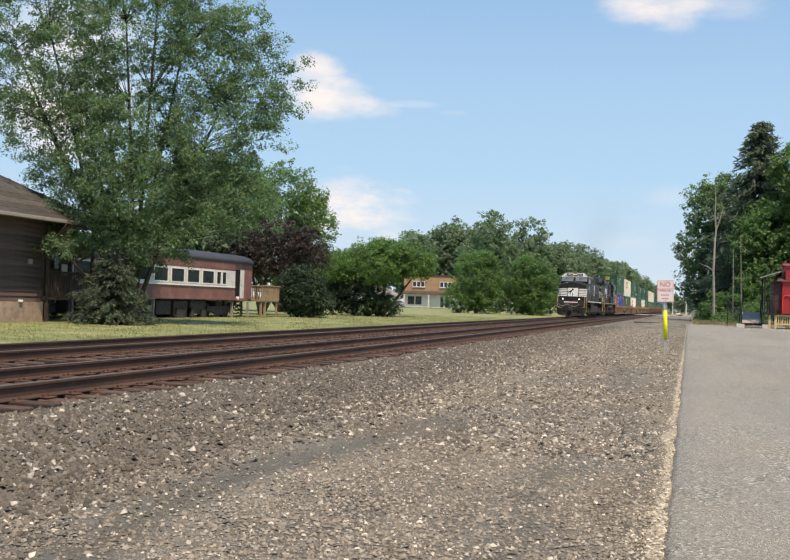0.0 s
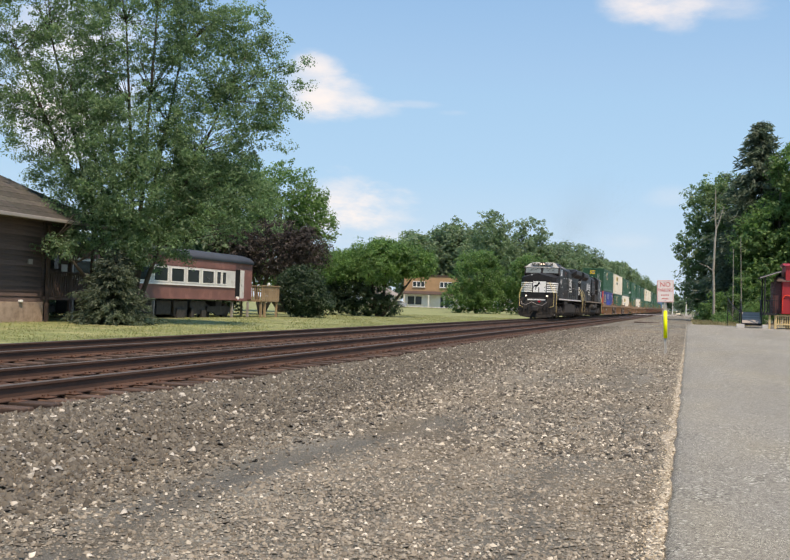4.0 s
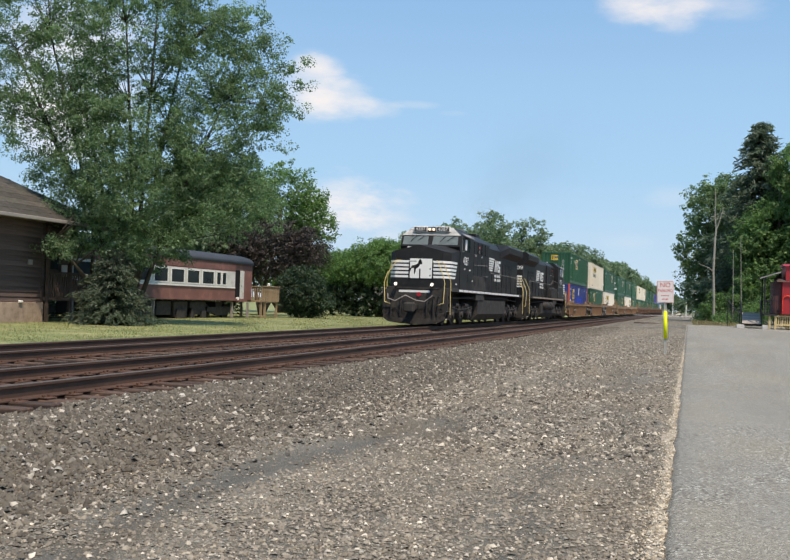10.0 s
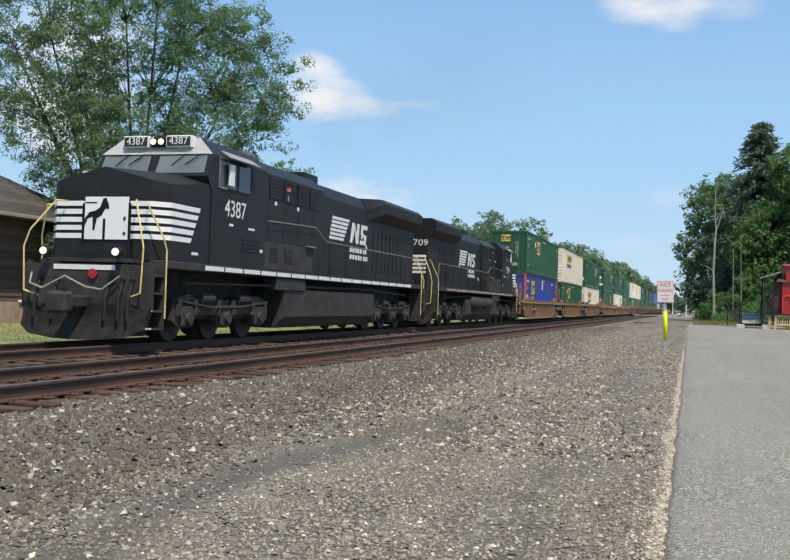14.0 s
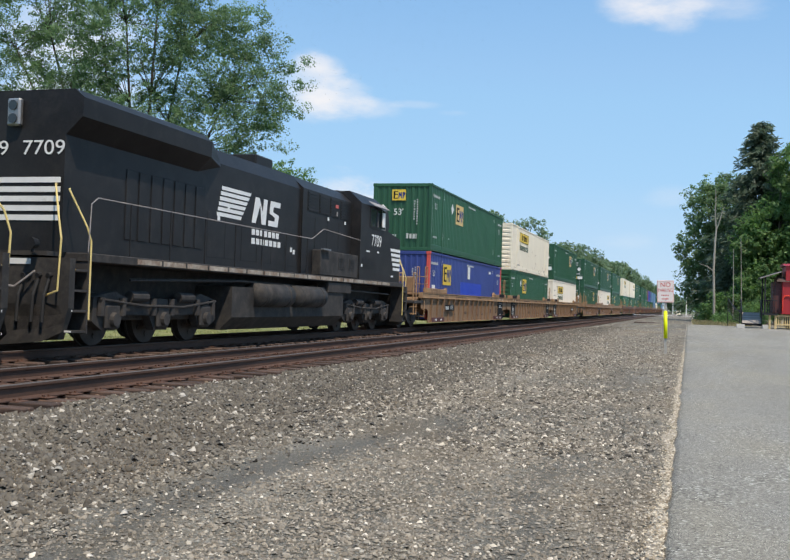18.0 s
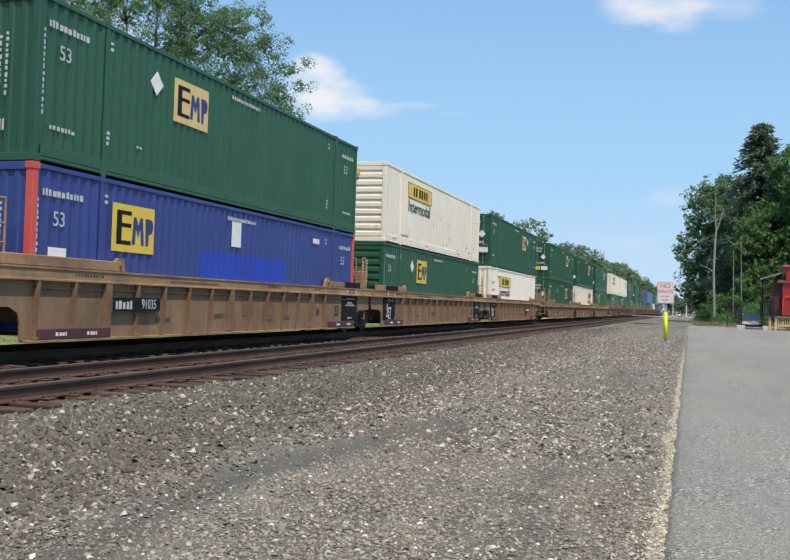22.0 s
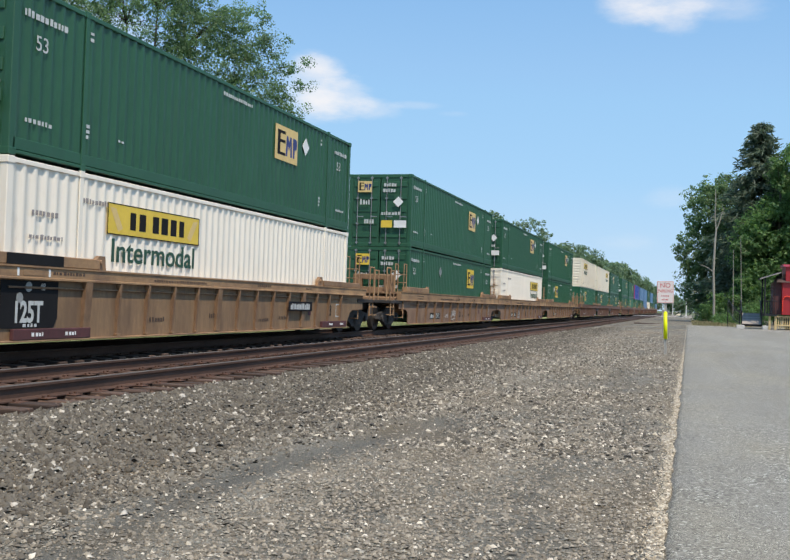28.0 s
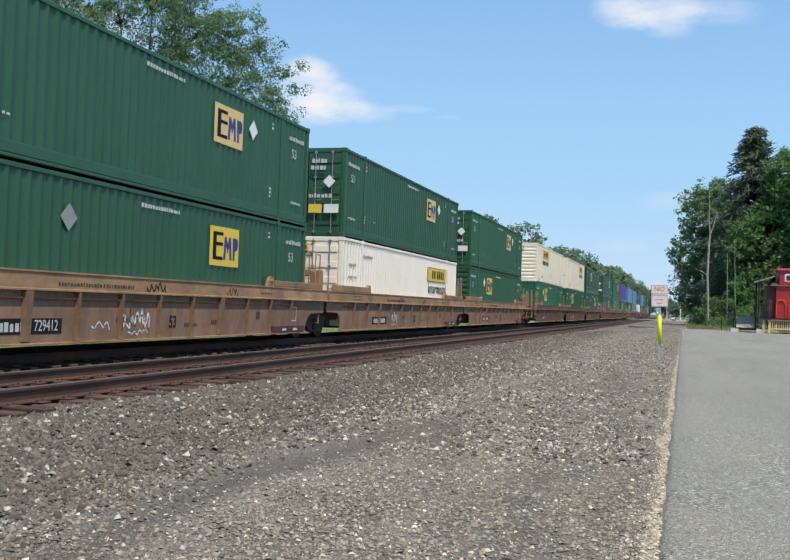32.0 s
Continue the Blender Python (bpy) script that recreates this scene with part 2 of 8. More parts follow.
M["stone"] = stone_mat("ballast_stone", 0.67)
M["stone_rusty"] = stone_mat("rusty_track_stone", 0.8, [(0.0, (0.08, 0.05, 0.036)), (0.5, (0.17, 0.11, 0.08)), (0.9, (0.26, 0.2, 0.155)), (1.0, (0.5, 0.46, 0.4))])
M["stone_pale"] = stone_mat("road_stone", 1.22, [(0.0, (0.105, 0.094, 0.077)), (0.3, (0.165, 0.151, 0.125)), (0.7, (0.215, 0.198, 0.165)), (0.9, (0.275, 0.257, 0.216)), (0.965, (0.38, 0.36, 0.31)), (1.0, (0.6, 0.575, 0.51))])
M["stone_mixed"] = stone_mat("mixed_road_stone", 1.1, [(0.0, (0.05, 0.046, 0.038)), (0.35, (0.085, 0.077, 0.064)), (0.55, (0.2, 0.185, 0.155)), (0.8, (0.28, 0.262, 0.22)), (1.0, (0.5, 0.475, 0.41))])
M["edge_stone"] = stone_mat("edge_stone", 1.0, [(0.0, (0.24, 0.2, 0.14)), (0.5, (0.42, 0.38, 0.3)), (1.0, (0.66, 0.61, 0.51))])
M["black"] = paint("locomotive_black", (0.018, 0.0175, 0.018), 0.48, 0, 0.3, 1.2, 25, dirt=(0.034, 0.031, 0.029), dirt_at=0.62, gloss=0.22)
M["frame_black"] = paint("grimy_underframe", (0.03, 0.027, 0.025), 0.8, 0.0, 0.4, 2.5, 30, dirt=(0.062, 0.053, 0.045), dirt_at=0.56, bumps=0.2)
M["soot"] = paint("pilot_grime", (0.026, 0.024, 0.022), 0.8, 0, 0.4, 2.0, 20, dirt=(0.062, 0.053, 0.045), dirt_at=0.55)
M["stencil"] = paint("faded_white_stencil", (0.5, 0.52, 0.5), 0.5, 0, 0.15, 3, 20)
M["white"] = paint("white_paint", (0.78, 0.78, 0.75), 0.45, 0, 0.08, 2.0, 25, dirt=(0.5, 0.47, 0.42), dirt_at=0.7)
M["bright_white"] = paint("fresh_white_paint", (0.86, 0.86, 0.83), 0.4, 0, 0.05, 2.0, 25, dirt=(0.68, 0.66, 0.6), dirt_at=0.74)
M["cream"] = paint("weathered_white_panel", (0.88, 0.79, 0.62), 0.5, 0, 0.06, 1.0, 20, dirt=(0.45, 0.3, 0.18), dirt_at=0.7, stretch=(1, 1, 0.35))
M["offwhite"] = paint("cream_white_container", (0.86, 0.80, 0.68), 0.48, 0, 0.06, 1.0, 20, dirt=(0.62, 0.53, 0.42), dirt_at=0.7, stretch=(1, 1, 0.35))
M["rust_stain"] = paint("orange_rust_stain", (0.3, 0.16, 0.085), 0.8, 0, 0.35, 4, 25, dirt=(0.5, 0.36, 0.22), dirt_at=0.55)
M["yellow_rail"] = paint("yellow_handrail", (0.72, 0.56, 0.22), 0.5, 0, 0.1, 3, 20)
M["grey_placard"] = paint("grey_placard", (0.3, 0.31, 0.3), 0.4, 0.3, 0.15, 4, 30)
M["steel"] = paint("bare_steel", (0.35, 0.34, 0.33), 0.45, 0.8, 0.15, 4, 30)
M["glass_dark"] = paint("cab_glass", (0.03, 0.04, 0.045), 0.08, 0, 0.1, 1, 5)
M["green"] = paint("container_green", (0.017, 0.09, 0.045), 0.5, 0, 0.14, 0.8, 16, dirt=(0.032, 0.10, 0.055), dirt_at=0.66, stretch=(1, 1, 0.4), each=0.1)
M["green2"] = paint("container_green_fresh", (0.014, 0.12, 0.06), 0.42, 0, 0.12, 0.8, 16)
M["blue"] = paint("container_blue", (0.03, 0.055, 0.215), 0.5, 0, 0.16, 0.8, 16, dirt=(0.05, 0.075, 0.24), dirt_at=0.66)
M["blue2"] = paint("container_bright_blue", (0.02, 0.055, 0.3), 0.45, 0, 0.12, 0.8, 16)
M["repaint_blue"] = paint("repaint_blue", (0.012, 0.05, 0.4), 0.45, 0, 0.12, 0.8, 16)
M["faded_mark"] = paint("faded_owner_mark", (0.17, 0.09, 0.058), 0.75, 0, 0.3, 3, 14)
M["sky_blue"] = paint("container_light_blue", (0.10, 0.21, 0.36), 0.5, 0, 0.12, 0.8, 16)
M["pink"] = paint("container_magenta", (0.42, 0.05, 0.14), 0.5, 0, 0.12, 0.8, 16)
M["red_post"] = paint("red_corner_post", (0.62, 0.09, 0.07), 0.5, 0, 0.1, 2, 16)
M["yellow"] = paint("yellow_panel", (0.75, 0.52, 0.06), 0.5, 0, 0.08, 2, 16)
M["tan_panel"] = paint("faded_yellow_panel", (0.7, 0.5, 0.2), 0.55, 0, 0.1, 2, 16)
M["navy"] = paint("navy_lettering", (0.02, 0.035, 0.17), 0.5)
M["ink"] = paint("dark_lettering", (0.014, 0.014, 0.015), 0.75, gloss=0.15)
M["green_ink"] = paint("dark_green_lettering", (0.015, 0.07, 0.04), 0.5)
M["car_brown"] = paint("well_car_brown", (0.26, 0.152, 0.08), 0.7, 0, 0.25, 0.9, 14, dirt=(0.13, 0.072, 0.042), dirt_at=0.56, stretch=(1, 1, 0.5), bumps=0.15)
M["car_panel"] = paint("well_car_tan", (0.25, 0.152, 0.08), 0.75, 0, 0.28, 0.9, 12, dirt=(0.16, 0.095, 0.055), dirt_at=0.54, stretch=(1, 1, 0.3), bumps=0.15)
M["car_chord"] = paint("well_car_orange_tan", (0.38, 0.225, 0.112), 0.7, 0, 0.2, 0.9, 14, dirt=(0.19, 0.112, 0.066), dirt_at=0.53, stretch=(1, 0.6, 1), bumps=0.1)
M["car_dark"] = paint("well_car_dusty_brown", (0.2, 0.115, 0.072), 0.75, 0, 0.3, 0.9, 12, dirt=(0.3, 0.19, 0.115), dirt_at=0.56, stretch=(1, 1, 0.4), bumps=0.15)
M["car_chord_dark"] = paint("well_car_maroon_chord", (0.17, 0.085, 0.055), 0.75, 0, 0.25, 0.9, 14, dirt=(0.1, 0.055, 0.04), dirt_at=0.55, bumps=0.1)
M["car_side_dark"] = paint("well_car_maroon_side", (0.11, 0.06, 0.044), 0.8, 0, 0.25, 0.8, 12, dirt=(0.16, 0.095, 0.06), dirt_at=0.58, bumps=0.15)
M["car_ink"] = paint("faded_dark_stencil", (0.07, 0.042, 0.028), 0.7, 0, 0.3, 3, 20)
M["maroon"] = paint("maroon_patch", (0.09, 0.03, 0.03), 0.7, 0, 0.3, 2, 14)
M["wheel"] = paint("wheel_steel", (0.05, 0.042, 0.036), 0.6, 0.5, 0.3, 4, 30)
M["reflect_red"] = paint("red_lens", (0.4, 0.01, 0.02), 0.2)


def glow_mat(name, col, strength):
    m, nt, b = nodes_of(name)
    b.inputs["Base Color"].default_value = (*col, 1)
    b.inputs["Emission Color"].default_value = (*col, 1)
    b.inputs["Emission Strength"].default_value = strength
    return m


M["headlight"] = glow_mat("headlight_glow", (1.0, 0.8, 0.62), 0.6)
M["ditch"] = glow_mat("ditch_light_glow", (1.0, 0.92, 0.82), 0.75)
M["wood_dark"] = paint("dark_siding", (0.1, 0.068, 0.06), 0.8, 0, 0.45, 1.5, 20, dirt=(0.13, 0.086, 0.072), dirt_at=0.58, stretch=(1, 0.3, 3), each=0.3)
M["roof_brown"] = paint("weathered_shingle", (0.088, 0.075, 0.066), 0.92, 0, 0.55, 1.6, 14, dirt=(0.05, 0.052, 0.034), dirt_at=0.52, bumps=0.8, each=0.35)
M["stucco"] = paint("foundation_render", (0.36, 0.27, 0.21), 0.85, 0, 0.2, 1.2, 14, dirt=(0.2, 0.14, 0.1), dirt_at=0.6, bumps=0.3)
M["gutter"] = paint("gutter_grey", (0.3, 0.27, 0.25), 0.6, 0, 0.15, 2, 20)
M["coach_red"] = paint("coach_faded_red", (0.205, 0.09, 0.076), 0.6, 0, 0.18, 0.9, 14, dirt=(0.34, 0.16, 0.13), dirt_at=0.62)
M["coach_roof"] = paint("coach_roof_grey", (0.055, 0.056, 0.062), 0.7, 0, 0.2, 0.8, 10)
M["trim_white"] = paint("white_trim", (0.78, 0.77, 0.74), 0.55, 0, 0.08, 2, 20)
M["deck_wood"] = paint("weathered_deck_wood", (0.3, 0.215, 0.13), 0.85, 0, 0.25, 2, 25, stretch=(3, 3, 0.4), each=0.2)
M["bark"] = paint("bark", (0.075, 0.06, 0.045), 0.95, 0, 0.35, 2.0, 12, stretch=(1, 1, 0.3), bumps=0.6)
M["pale_bark"] = paint("pale_bark", (0.3, 0.285, 0.24), 0.9, 0, 0.25, 2, 12, stretch=(1, 1, 0.3))
M["brick"] = paint("tan_brick", (0.40, 0.25, 0.14), 0.85, 0, 0.15, 0.8, 14)
M["awning"] = paint("brown_awning", (0.075, 0.05, 0.042), 0.8)
M["caboose_red"] = paint("caboose_red", (0.36, 0.02, 0.024), 0.45, 0, 0.12, 1.0, 14)
M["bright_red"] = paint("bright_red_rail", (0.8, 0.06, 0.03), 0.4)
M["iron"] = paint("black_ironwork", (0.015, 0.015, 0.017), 0.6)
M["fence_wood"] = paint("pale_fence_wood", (0.55, 0.42, 0.22), 0.8, 0, 0.15, 2, 20, each=0.15)
M["concrete"] = paint("concrete", (0.55, 0.53, 0.5), 0.85, 0, 0.12, 2, 20)
M["ramp_wood"] = paint("grey_ramp_boards", (0.3, 0.265, 0.235), 0.9, 0, 0.2, 2, 20, each=0.25)
M["hi_vis"] = paint("hi_vis_yellow_sleeve", (0.78, 0.86, 0.0), 0.45, 0, 0.05, 2, 10)
M["sign_face"] = paint("white_sign_face", (0.78, 0.72, 0.68), 0.4, 0, 0.06, 3, 20)
M["sign_red"] = paint("faded_red_letters", (0.62, 0.12, 0.10), 0.5)
M["post_steel"] = paint("galvanised_post", (0.48, 0.47, 0.44), 0.7, 0.2, 0.15, 3, 25)
M["car_silver"] = paint("silver_car_paint", (0.42, 0.44, 0.46), 0.25, 0.4)
M["rubber"] = paint("rubber", (0.015, 0.015, 0.015), 0.85)
M["leaf_elm"] = leaf_mat("elm_leaves", (0.105, 0.185, 0.1), (0.17, 0.275, 0.15), (0.25, 0.365, 0.205), 0.56)
M["leaf_mid"] = leaf_mat("maple_leaves", (0.095, 0.185, 0.066), (0.145, 0.265, 0.095), (0.21, 0.335, 0.13), 0.55)
M["leaf_bright"] = leaf_mat("bright_leaves", (0.085, 0.18, 0.055), (0.14, 0.265, 0.085), (0.2, 0.34, 0.12), 0.48)
# paler, bluer green: the haze of distance is mixed into the leaf colour
M["leaf_far"] = leaf_mat("hazed_far_leaves", (0.135, 0.215, 0.135), (0.195, 0.285, 0.18), (0.25, 0.335, 0.21), 0.52)
M["leaf_purple"] = leaf_mat("purple_leaves", (0.034, 0.026, 0.024), (0.055, 0.042, 0.038), (0.082, 0.066, 0.056), 0.25)
M["leaf_dark"] = leaf_mat("dark_tree_leaves", (0.13, 0.215, 0.12), (0.19, 0.29, 0.155), (0.26, 0.36, 0.195), 0.6)
# dark bush green, deepened further for the shade under the spreading tree
M["leaf_bush"] = leaf_mat("shade_dark_bush_leaves", (0.022, 0.046, 0.024), (0.036, 0.07, 0.034), (0.06, 0.1, 0.046), 0.3)
M["needles"] = leaf_mat("spruce_needles", (0.075, 0.115, 0.08), (0.11, 0.155, 0.108), (0.155, 0.2, 0.14), 0.35)
M["juniper"] = leaf_mat("juniper_sprays", (0.045, 0.068, 0.042), (0.078, 0.108, 0.068), (0.125, 0.158, 0.105), 0.25)
M["grass"] = leaf_mat("grass_blades", (0.2, 0.23, 0.085), (0.29, 0.3, 0.13), (0.42, 0.39, 0.21))
M["dry_grass"] = leaf_mat("dry_grass_blades", (0.16, 0.14, 0.065), (0.3, 0.25, 0.13), (0.46, 0.39, 0.23), 0.35)

# ---------------------------------------------------------------- mesh tools


def box(bm, x0, x1, y0, y1, z0, z1, bevel=0.0):
    r = bmesh.ops.create_cube(bm, size=1.0)
    for v in r["verts"]:
        v.co = Vector(((x0 + x1) / 2 + v.co.x * (x1 - x0), (y0 + y1) / 2 + v.co.y * (y1 - y0), (z0 + z1) / 2 + v.co.z * (z1 - z0)))
    if bevel:
        es = list({e for v in r["verts"] for e in v.link_edges})
        bmesh.ops.bevel(bm, geom=es, offset=bevel, segments=1, affect="EDGES", profile=0.5)
    return bm


def prism(bm, pts, axis, a, b):
    """Extrudes a closed outline of 2D points along an axis. x: (y, z); y: (x, z); z: (x, y)."""
    def put(p, h):
        return {"x": (h, p[0], p[1]), "y": (p[0], h, p[1]), "z": (p[0], p[1], h)}[axis]
    v0 = [bm.verts.new(put(p, a)) for p in pts]
    v1 = [bm.verts.new(put(p, b)) for p in pts]
    n = len(pts)
    fs = [bm.faces.new(v0), bm.faces.new(v1)]
    for i in range(n):
        fs.append(bm.faces.new((v0[i], v0[(i + 1) % n], v1[(i + 1) % n], v1[i])))
    bmesh.ops.recalc_face_normals(bm, faces=fs)
    return bm


def rod(bm, p0, p1, r0, r1=None, seg=8):
    p0, p1 = Vector(p0), Vector(p1)
    r1 = r0 if r1 is None else r1
    d = p1 - p0
    q = d.to_track_quat("Z", "Y").to_matrix().to_4x4()
    bmesh.ops.create_cone(bm, cap_ends=True, segments=seg, radius1=r0, radius2=max(r1, 1e-4), depth=d.length,
                          matrix=Matrix.Translation((p0 + p1) / 2) @ q)
    return bm


def pipe(bm, pts, r, seg=6):
    for a, b in zip(pts, pts[1:]):
        rod(bm, a, b, r, r, seg)
    for p in pts[1:-1]:
        bmesh.ops.create_icosphere(bm, subdivisions=1, radius=r, matrix=Matrix.Translation(p))
    return bm


def mesh_of(name, bm, mats, smooth=False):
    me = bpy.data.meshes.new(name)
    bm.to_mesh(me)
    bm.free()
    for m in (mats if isinstance(mats, (list, tuple)) else [mats]):
        me.materials.append(m)
    if smooth:
        me.shade_smooth()
    return me


def part(name, bm, mat, parent, label="", smooth=False, m=None):
    """One mesh object under a thing or a part."""
    ob = new(name, mesh_of(name, bm, mat, smooth) if isinstance(bm, bmesh.types.BMesh) else bm)
    ob.parent = parent
    if m is not None:
        ob.matrix_basis = m
    if label:
        ob["label"] = label
    return ob


SKEW = 0.0052     # the yards and buildings lie on a grid turned slightly from the tracks


def skewed(m):
    return Matrix.Translation((-SKEW * m.translation.y, 0, 0)) @ m


def thing(name, m, label, category, group="", kind=""):
    ob = new(name)
    ob.empty_display_size = 0.2
    ob.matrix_basis = skewed(m)
    return tagged(ob, label, category, group, kind)


def B():
    return bmesh.new()


def boxed(*a, **k):
    return box(B(), *a, **k)


def raw_mesh(name, verts, faces, mat, smooth=False):
    """A mesh straight from arrays of equal-sided faces."""
    me = bpy.data.meshes.new(name)
    verts = np.asarray(verts, np.float32)
    faces = np.asarray(faces, np.int32)
    k = faces.shape[1]
    me.vertices.add(len(verts))
    me.vertices.foreach_set("co", verts.ravel())
    me.loops.add(faces.size)
    me.loops.foreach_set("vertex_index", faces.ravel())
    me.polygons.add(len(faces))
    me.polygons.foreach_set("loop_start", np.arange(0, faces.size, k, dtype=np.int32))
    me.update(calc_edges=True)
    for m in (mat if isinstance(mat, (list, tuple)) else [mat]):
        me.materials.append(m)
    if smooth:
        me.shade_smooth()
    return me


def lettering(name, text, size, mat, parent, m, label="", extrude=0.002, bold=0.0):
    """Flat writing as a mesh; it lies in its own xy plane."""
    cu = bpy.data.curves.new(name, "FONT")
    cu.body, cu.size, cu.align_x, cu.align_y, cu.extrude = text, size, "CENTER", "CENTER", extrude
    cu.offset = bold
    tmp = bpy.data.objects.new(name, cu)
    me = bpy.data.meshes.new_from_object(tmp)
    bpy.data.objects.remove(tmp)
    me.materials.append(mat)
    return part(name, me, mat, parent, label, m=m)


def face_x(x, y, z, flip=1):
    """Pose of a plate's own xy plane on a side wall that looks to +x: its own x runs along +y."""
    return Matrix.Translation((x, y, z)) @ Matrix(((0, 0, 1, 0), (1, 0, 0, 0), (0, 1, 0, 0), (0, 0, 0, 1)))


def face_y(x, y, z):
    """The same on an end wall that looks to -y: its own x runs along +x."""
    return Matrix.Translation((x, y, z)) @ Matrix(((1, 0, 0, 0), (0, 0, -1, 0), (0, 1, 0, 0), (0, 0, 0, 1)))


def plate(w, h, t=0.006):
    return boxed(-w / 2, w / 2, -h / 2, h / 2, 0.0, t)

# ---------------------------------------------------------------- ground
FAR_TRACK, NEAR_TRACK = -11.76, -7.9      # centre lines; rail heads lie at z = 0
rng = np.random.default_rng(7)


def road_z(y):
    """The service road climbs slowly to the level crossing."""
    return -0.45 + 0.0058 * np.clip(y, -20, 76)


def ground_z(x, y):
    r = road_z(y)
    bed = -0.245
    lawn = -0.26 - 0.0 * y
    z = np.where(x > -4.7, r, 0.0)
    k = np.clip((x + 6.35) / 1.65, 0, 1)
    z = np.where((x <= -4.7) & (x > -6.35), bed + (r - bed) * (k * k * (3 - 2 * k)), z)
    z = np.where((x <= -6.35) & (x > -13.2), bed, z)
    k = np.clip((-13.2 - x) / 0.9, 0, 1)
    z = np.where(x <= -13.2, bed + (lawn - bed) * k, z)
    gap = np.clip(1 - np.abs(x + 9.73) / 0.7, 0, 1)
    near = np.clip(np.minimum(np.minimum(x + 30, -0.4 - x), np.minimum(y, 90 - y)), 0, 1)
    wob = 0.010 * np.sin(1.9 * x + 0.8 * y) + 0.008 * np.sin(3.1 * x - 2.3 * y + 1) + 0.012 * np.sin(0.7 * x + 0.35 * y + 2) + 0.006 * np.sin(5.3 * y + 1.7 * x)
    return z - 0.1 * gap + wob * near


def lane_at(x, y):
    """1 on the dark packed wheel track beside the stones."""
    return 0.9 * np.exp(-((x + 3.42 - 0.07 * (y - 6) + 0.12 * np.sin(1.1 * y)) / 0.34) ** 2) * np.clip((15 - y) / 5, 0, 1)


def fines_at(x, y):
    """0 where loose stones lie, 1 where the road is packed fines."""
    w = np.array([noise.noise((a * 0.55, b * 0.16, 4.2)) + 0.6 * noise.noise((a * 1.5, b * 0.5, 8.1)) + 0.35 * noise.noise((a * 4.0, b * 1.9, 1.3)) for a, b in zip(np.ravel(x), np.ravel(y))])
    x, y = np.ravel(x), np.ravel(y)
    lane = 0.75 * lane_at(x, y) + 0.4 * np.exp(-((x + 0.85) / 0.5) ** 2)
    far = 0.35 * np.exp(-((y - 19.5 - 0.5 * x) / 1.6) ** 2) * (x > -4.2) + 0.3 * np.exp(-((y - 29 + 0.6 * x) / 2.5) ** 2) * (x > -4)
    loose = 0.35 * np.exp(-((x + 2.1) / 0.6) ** 2) * np.clip((11 - y) / 4, 0, 1)
    return np.clip(0.08 + 0.8 * w + lane + far - loose, 0, 1)


def soil_at(x, y):
    """1 on the brown earth at the foot of the ballast."""
    return np.exp(-((x + 4.7 + 0.12 * np.sin(0.9 * y)) / 0.6) ** 4)


def build_ground():
    xs = np.concatenate([[-3000, -1200, -500, -250, -150, -100, -70, -50, -40, -30, -24, -20, -17, -15.5, -14.6, -14.1],
                         np.arange(-13.7, -4.0, 0.175), np.arange(-4.0, 0.4, 0.2), [1.0, 2, 4, 8, 14, 25, 50, 120, 400, 1200, 3000]])
    ys = np.concatenate([[-400, -100, -40, -20, -8, -2], np.arange(1, 36, 0.3), np.arange(36, 90, 1.5), np.arange(92, 200, 6), [215, 240, 280, 330, 400, 520, 800, 1500, 3500]])
    X, Y = np.meshgrid(xs, ys)
    Z = ground_z(X, Y)
    n, mcol = len(ys), len(xs)
    verts = np.stack([X, Y, Z], -1).reshape(-1, 3)
    i = np.arange(n * mcol).reshape(n, mcol)
    faces = np.stack([i[:-1, :-1], i[:-1, 1:], i[1:, 1:], i[1:, :-1]], -1).reshape(-1, 4)
    me = raw_mesh("ground", verts, faces, [M["lawn"], M["ballast"], M["gravel"], M["far_ground"], M["dirt"], M["rusty_ballast"]], True)
    c = verts[faces].mean(1)
    jag = np.array([noise.noise((a[1] * 1.7, 3.1, 0)) for a in c]) * 0.35
    idx = np.where(c[:, 0] < -14.75 + jag, 0, np.where(c[:, 0] < -6.35 + 0.4 * jag, np.where(abs(c[:, 0] - NEAR_TRACK) < 1.25, 5, 1), np.where(c[:, 0] < 0.6, 2, 4)))
    idx = np.where((c[:, 1] > 330) | (c[:, 0] < -110) | (c[:, 0] > 40), 3, idx)
    me.polygons.foreach_set("material_index", idx.astype(np.int32))
    near = (verts[:, 0] > -7) & (verts[:, 0] < 1) & (verts[:, 1] > 0) & (verts[:, 1] < 110)
    field = np.zeros(len(verts), np.float32)
    field[near] = fines_at(verts[near, 0], verts[near, 1])
    me.attributes.new("fines", "FLOAT", "POINT").data.foreach_set("value", field)
    me.attributes.new("lane", "FLOAT", "POINT").data.foreach_set("value", lane_at(verts[:, 0], verts[:, 1]).astype(np.float32))
    me.attributes.new("soil", "FLOAT", "POINT").data.foreach_set("value", soil_at(verts[:, 0], verts[:, 1]).astype(np.float32))
    tagged(new("ground", me), "lawn, stone ballast and dusty gravel ground reaching the horizon", "ground", kind="structure")


build_ground()


def asphalt_edge(y):
    return -0.13 + 0.035 * noise.noise((y * 1.4, 0, 0)) + 0.022 * noise.noise((y * 6, 1, 0)) + 0.01 * noise.noise((y * 21, 2, 0))


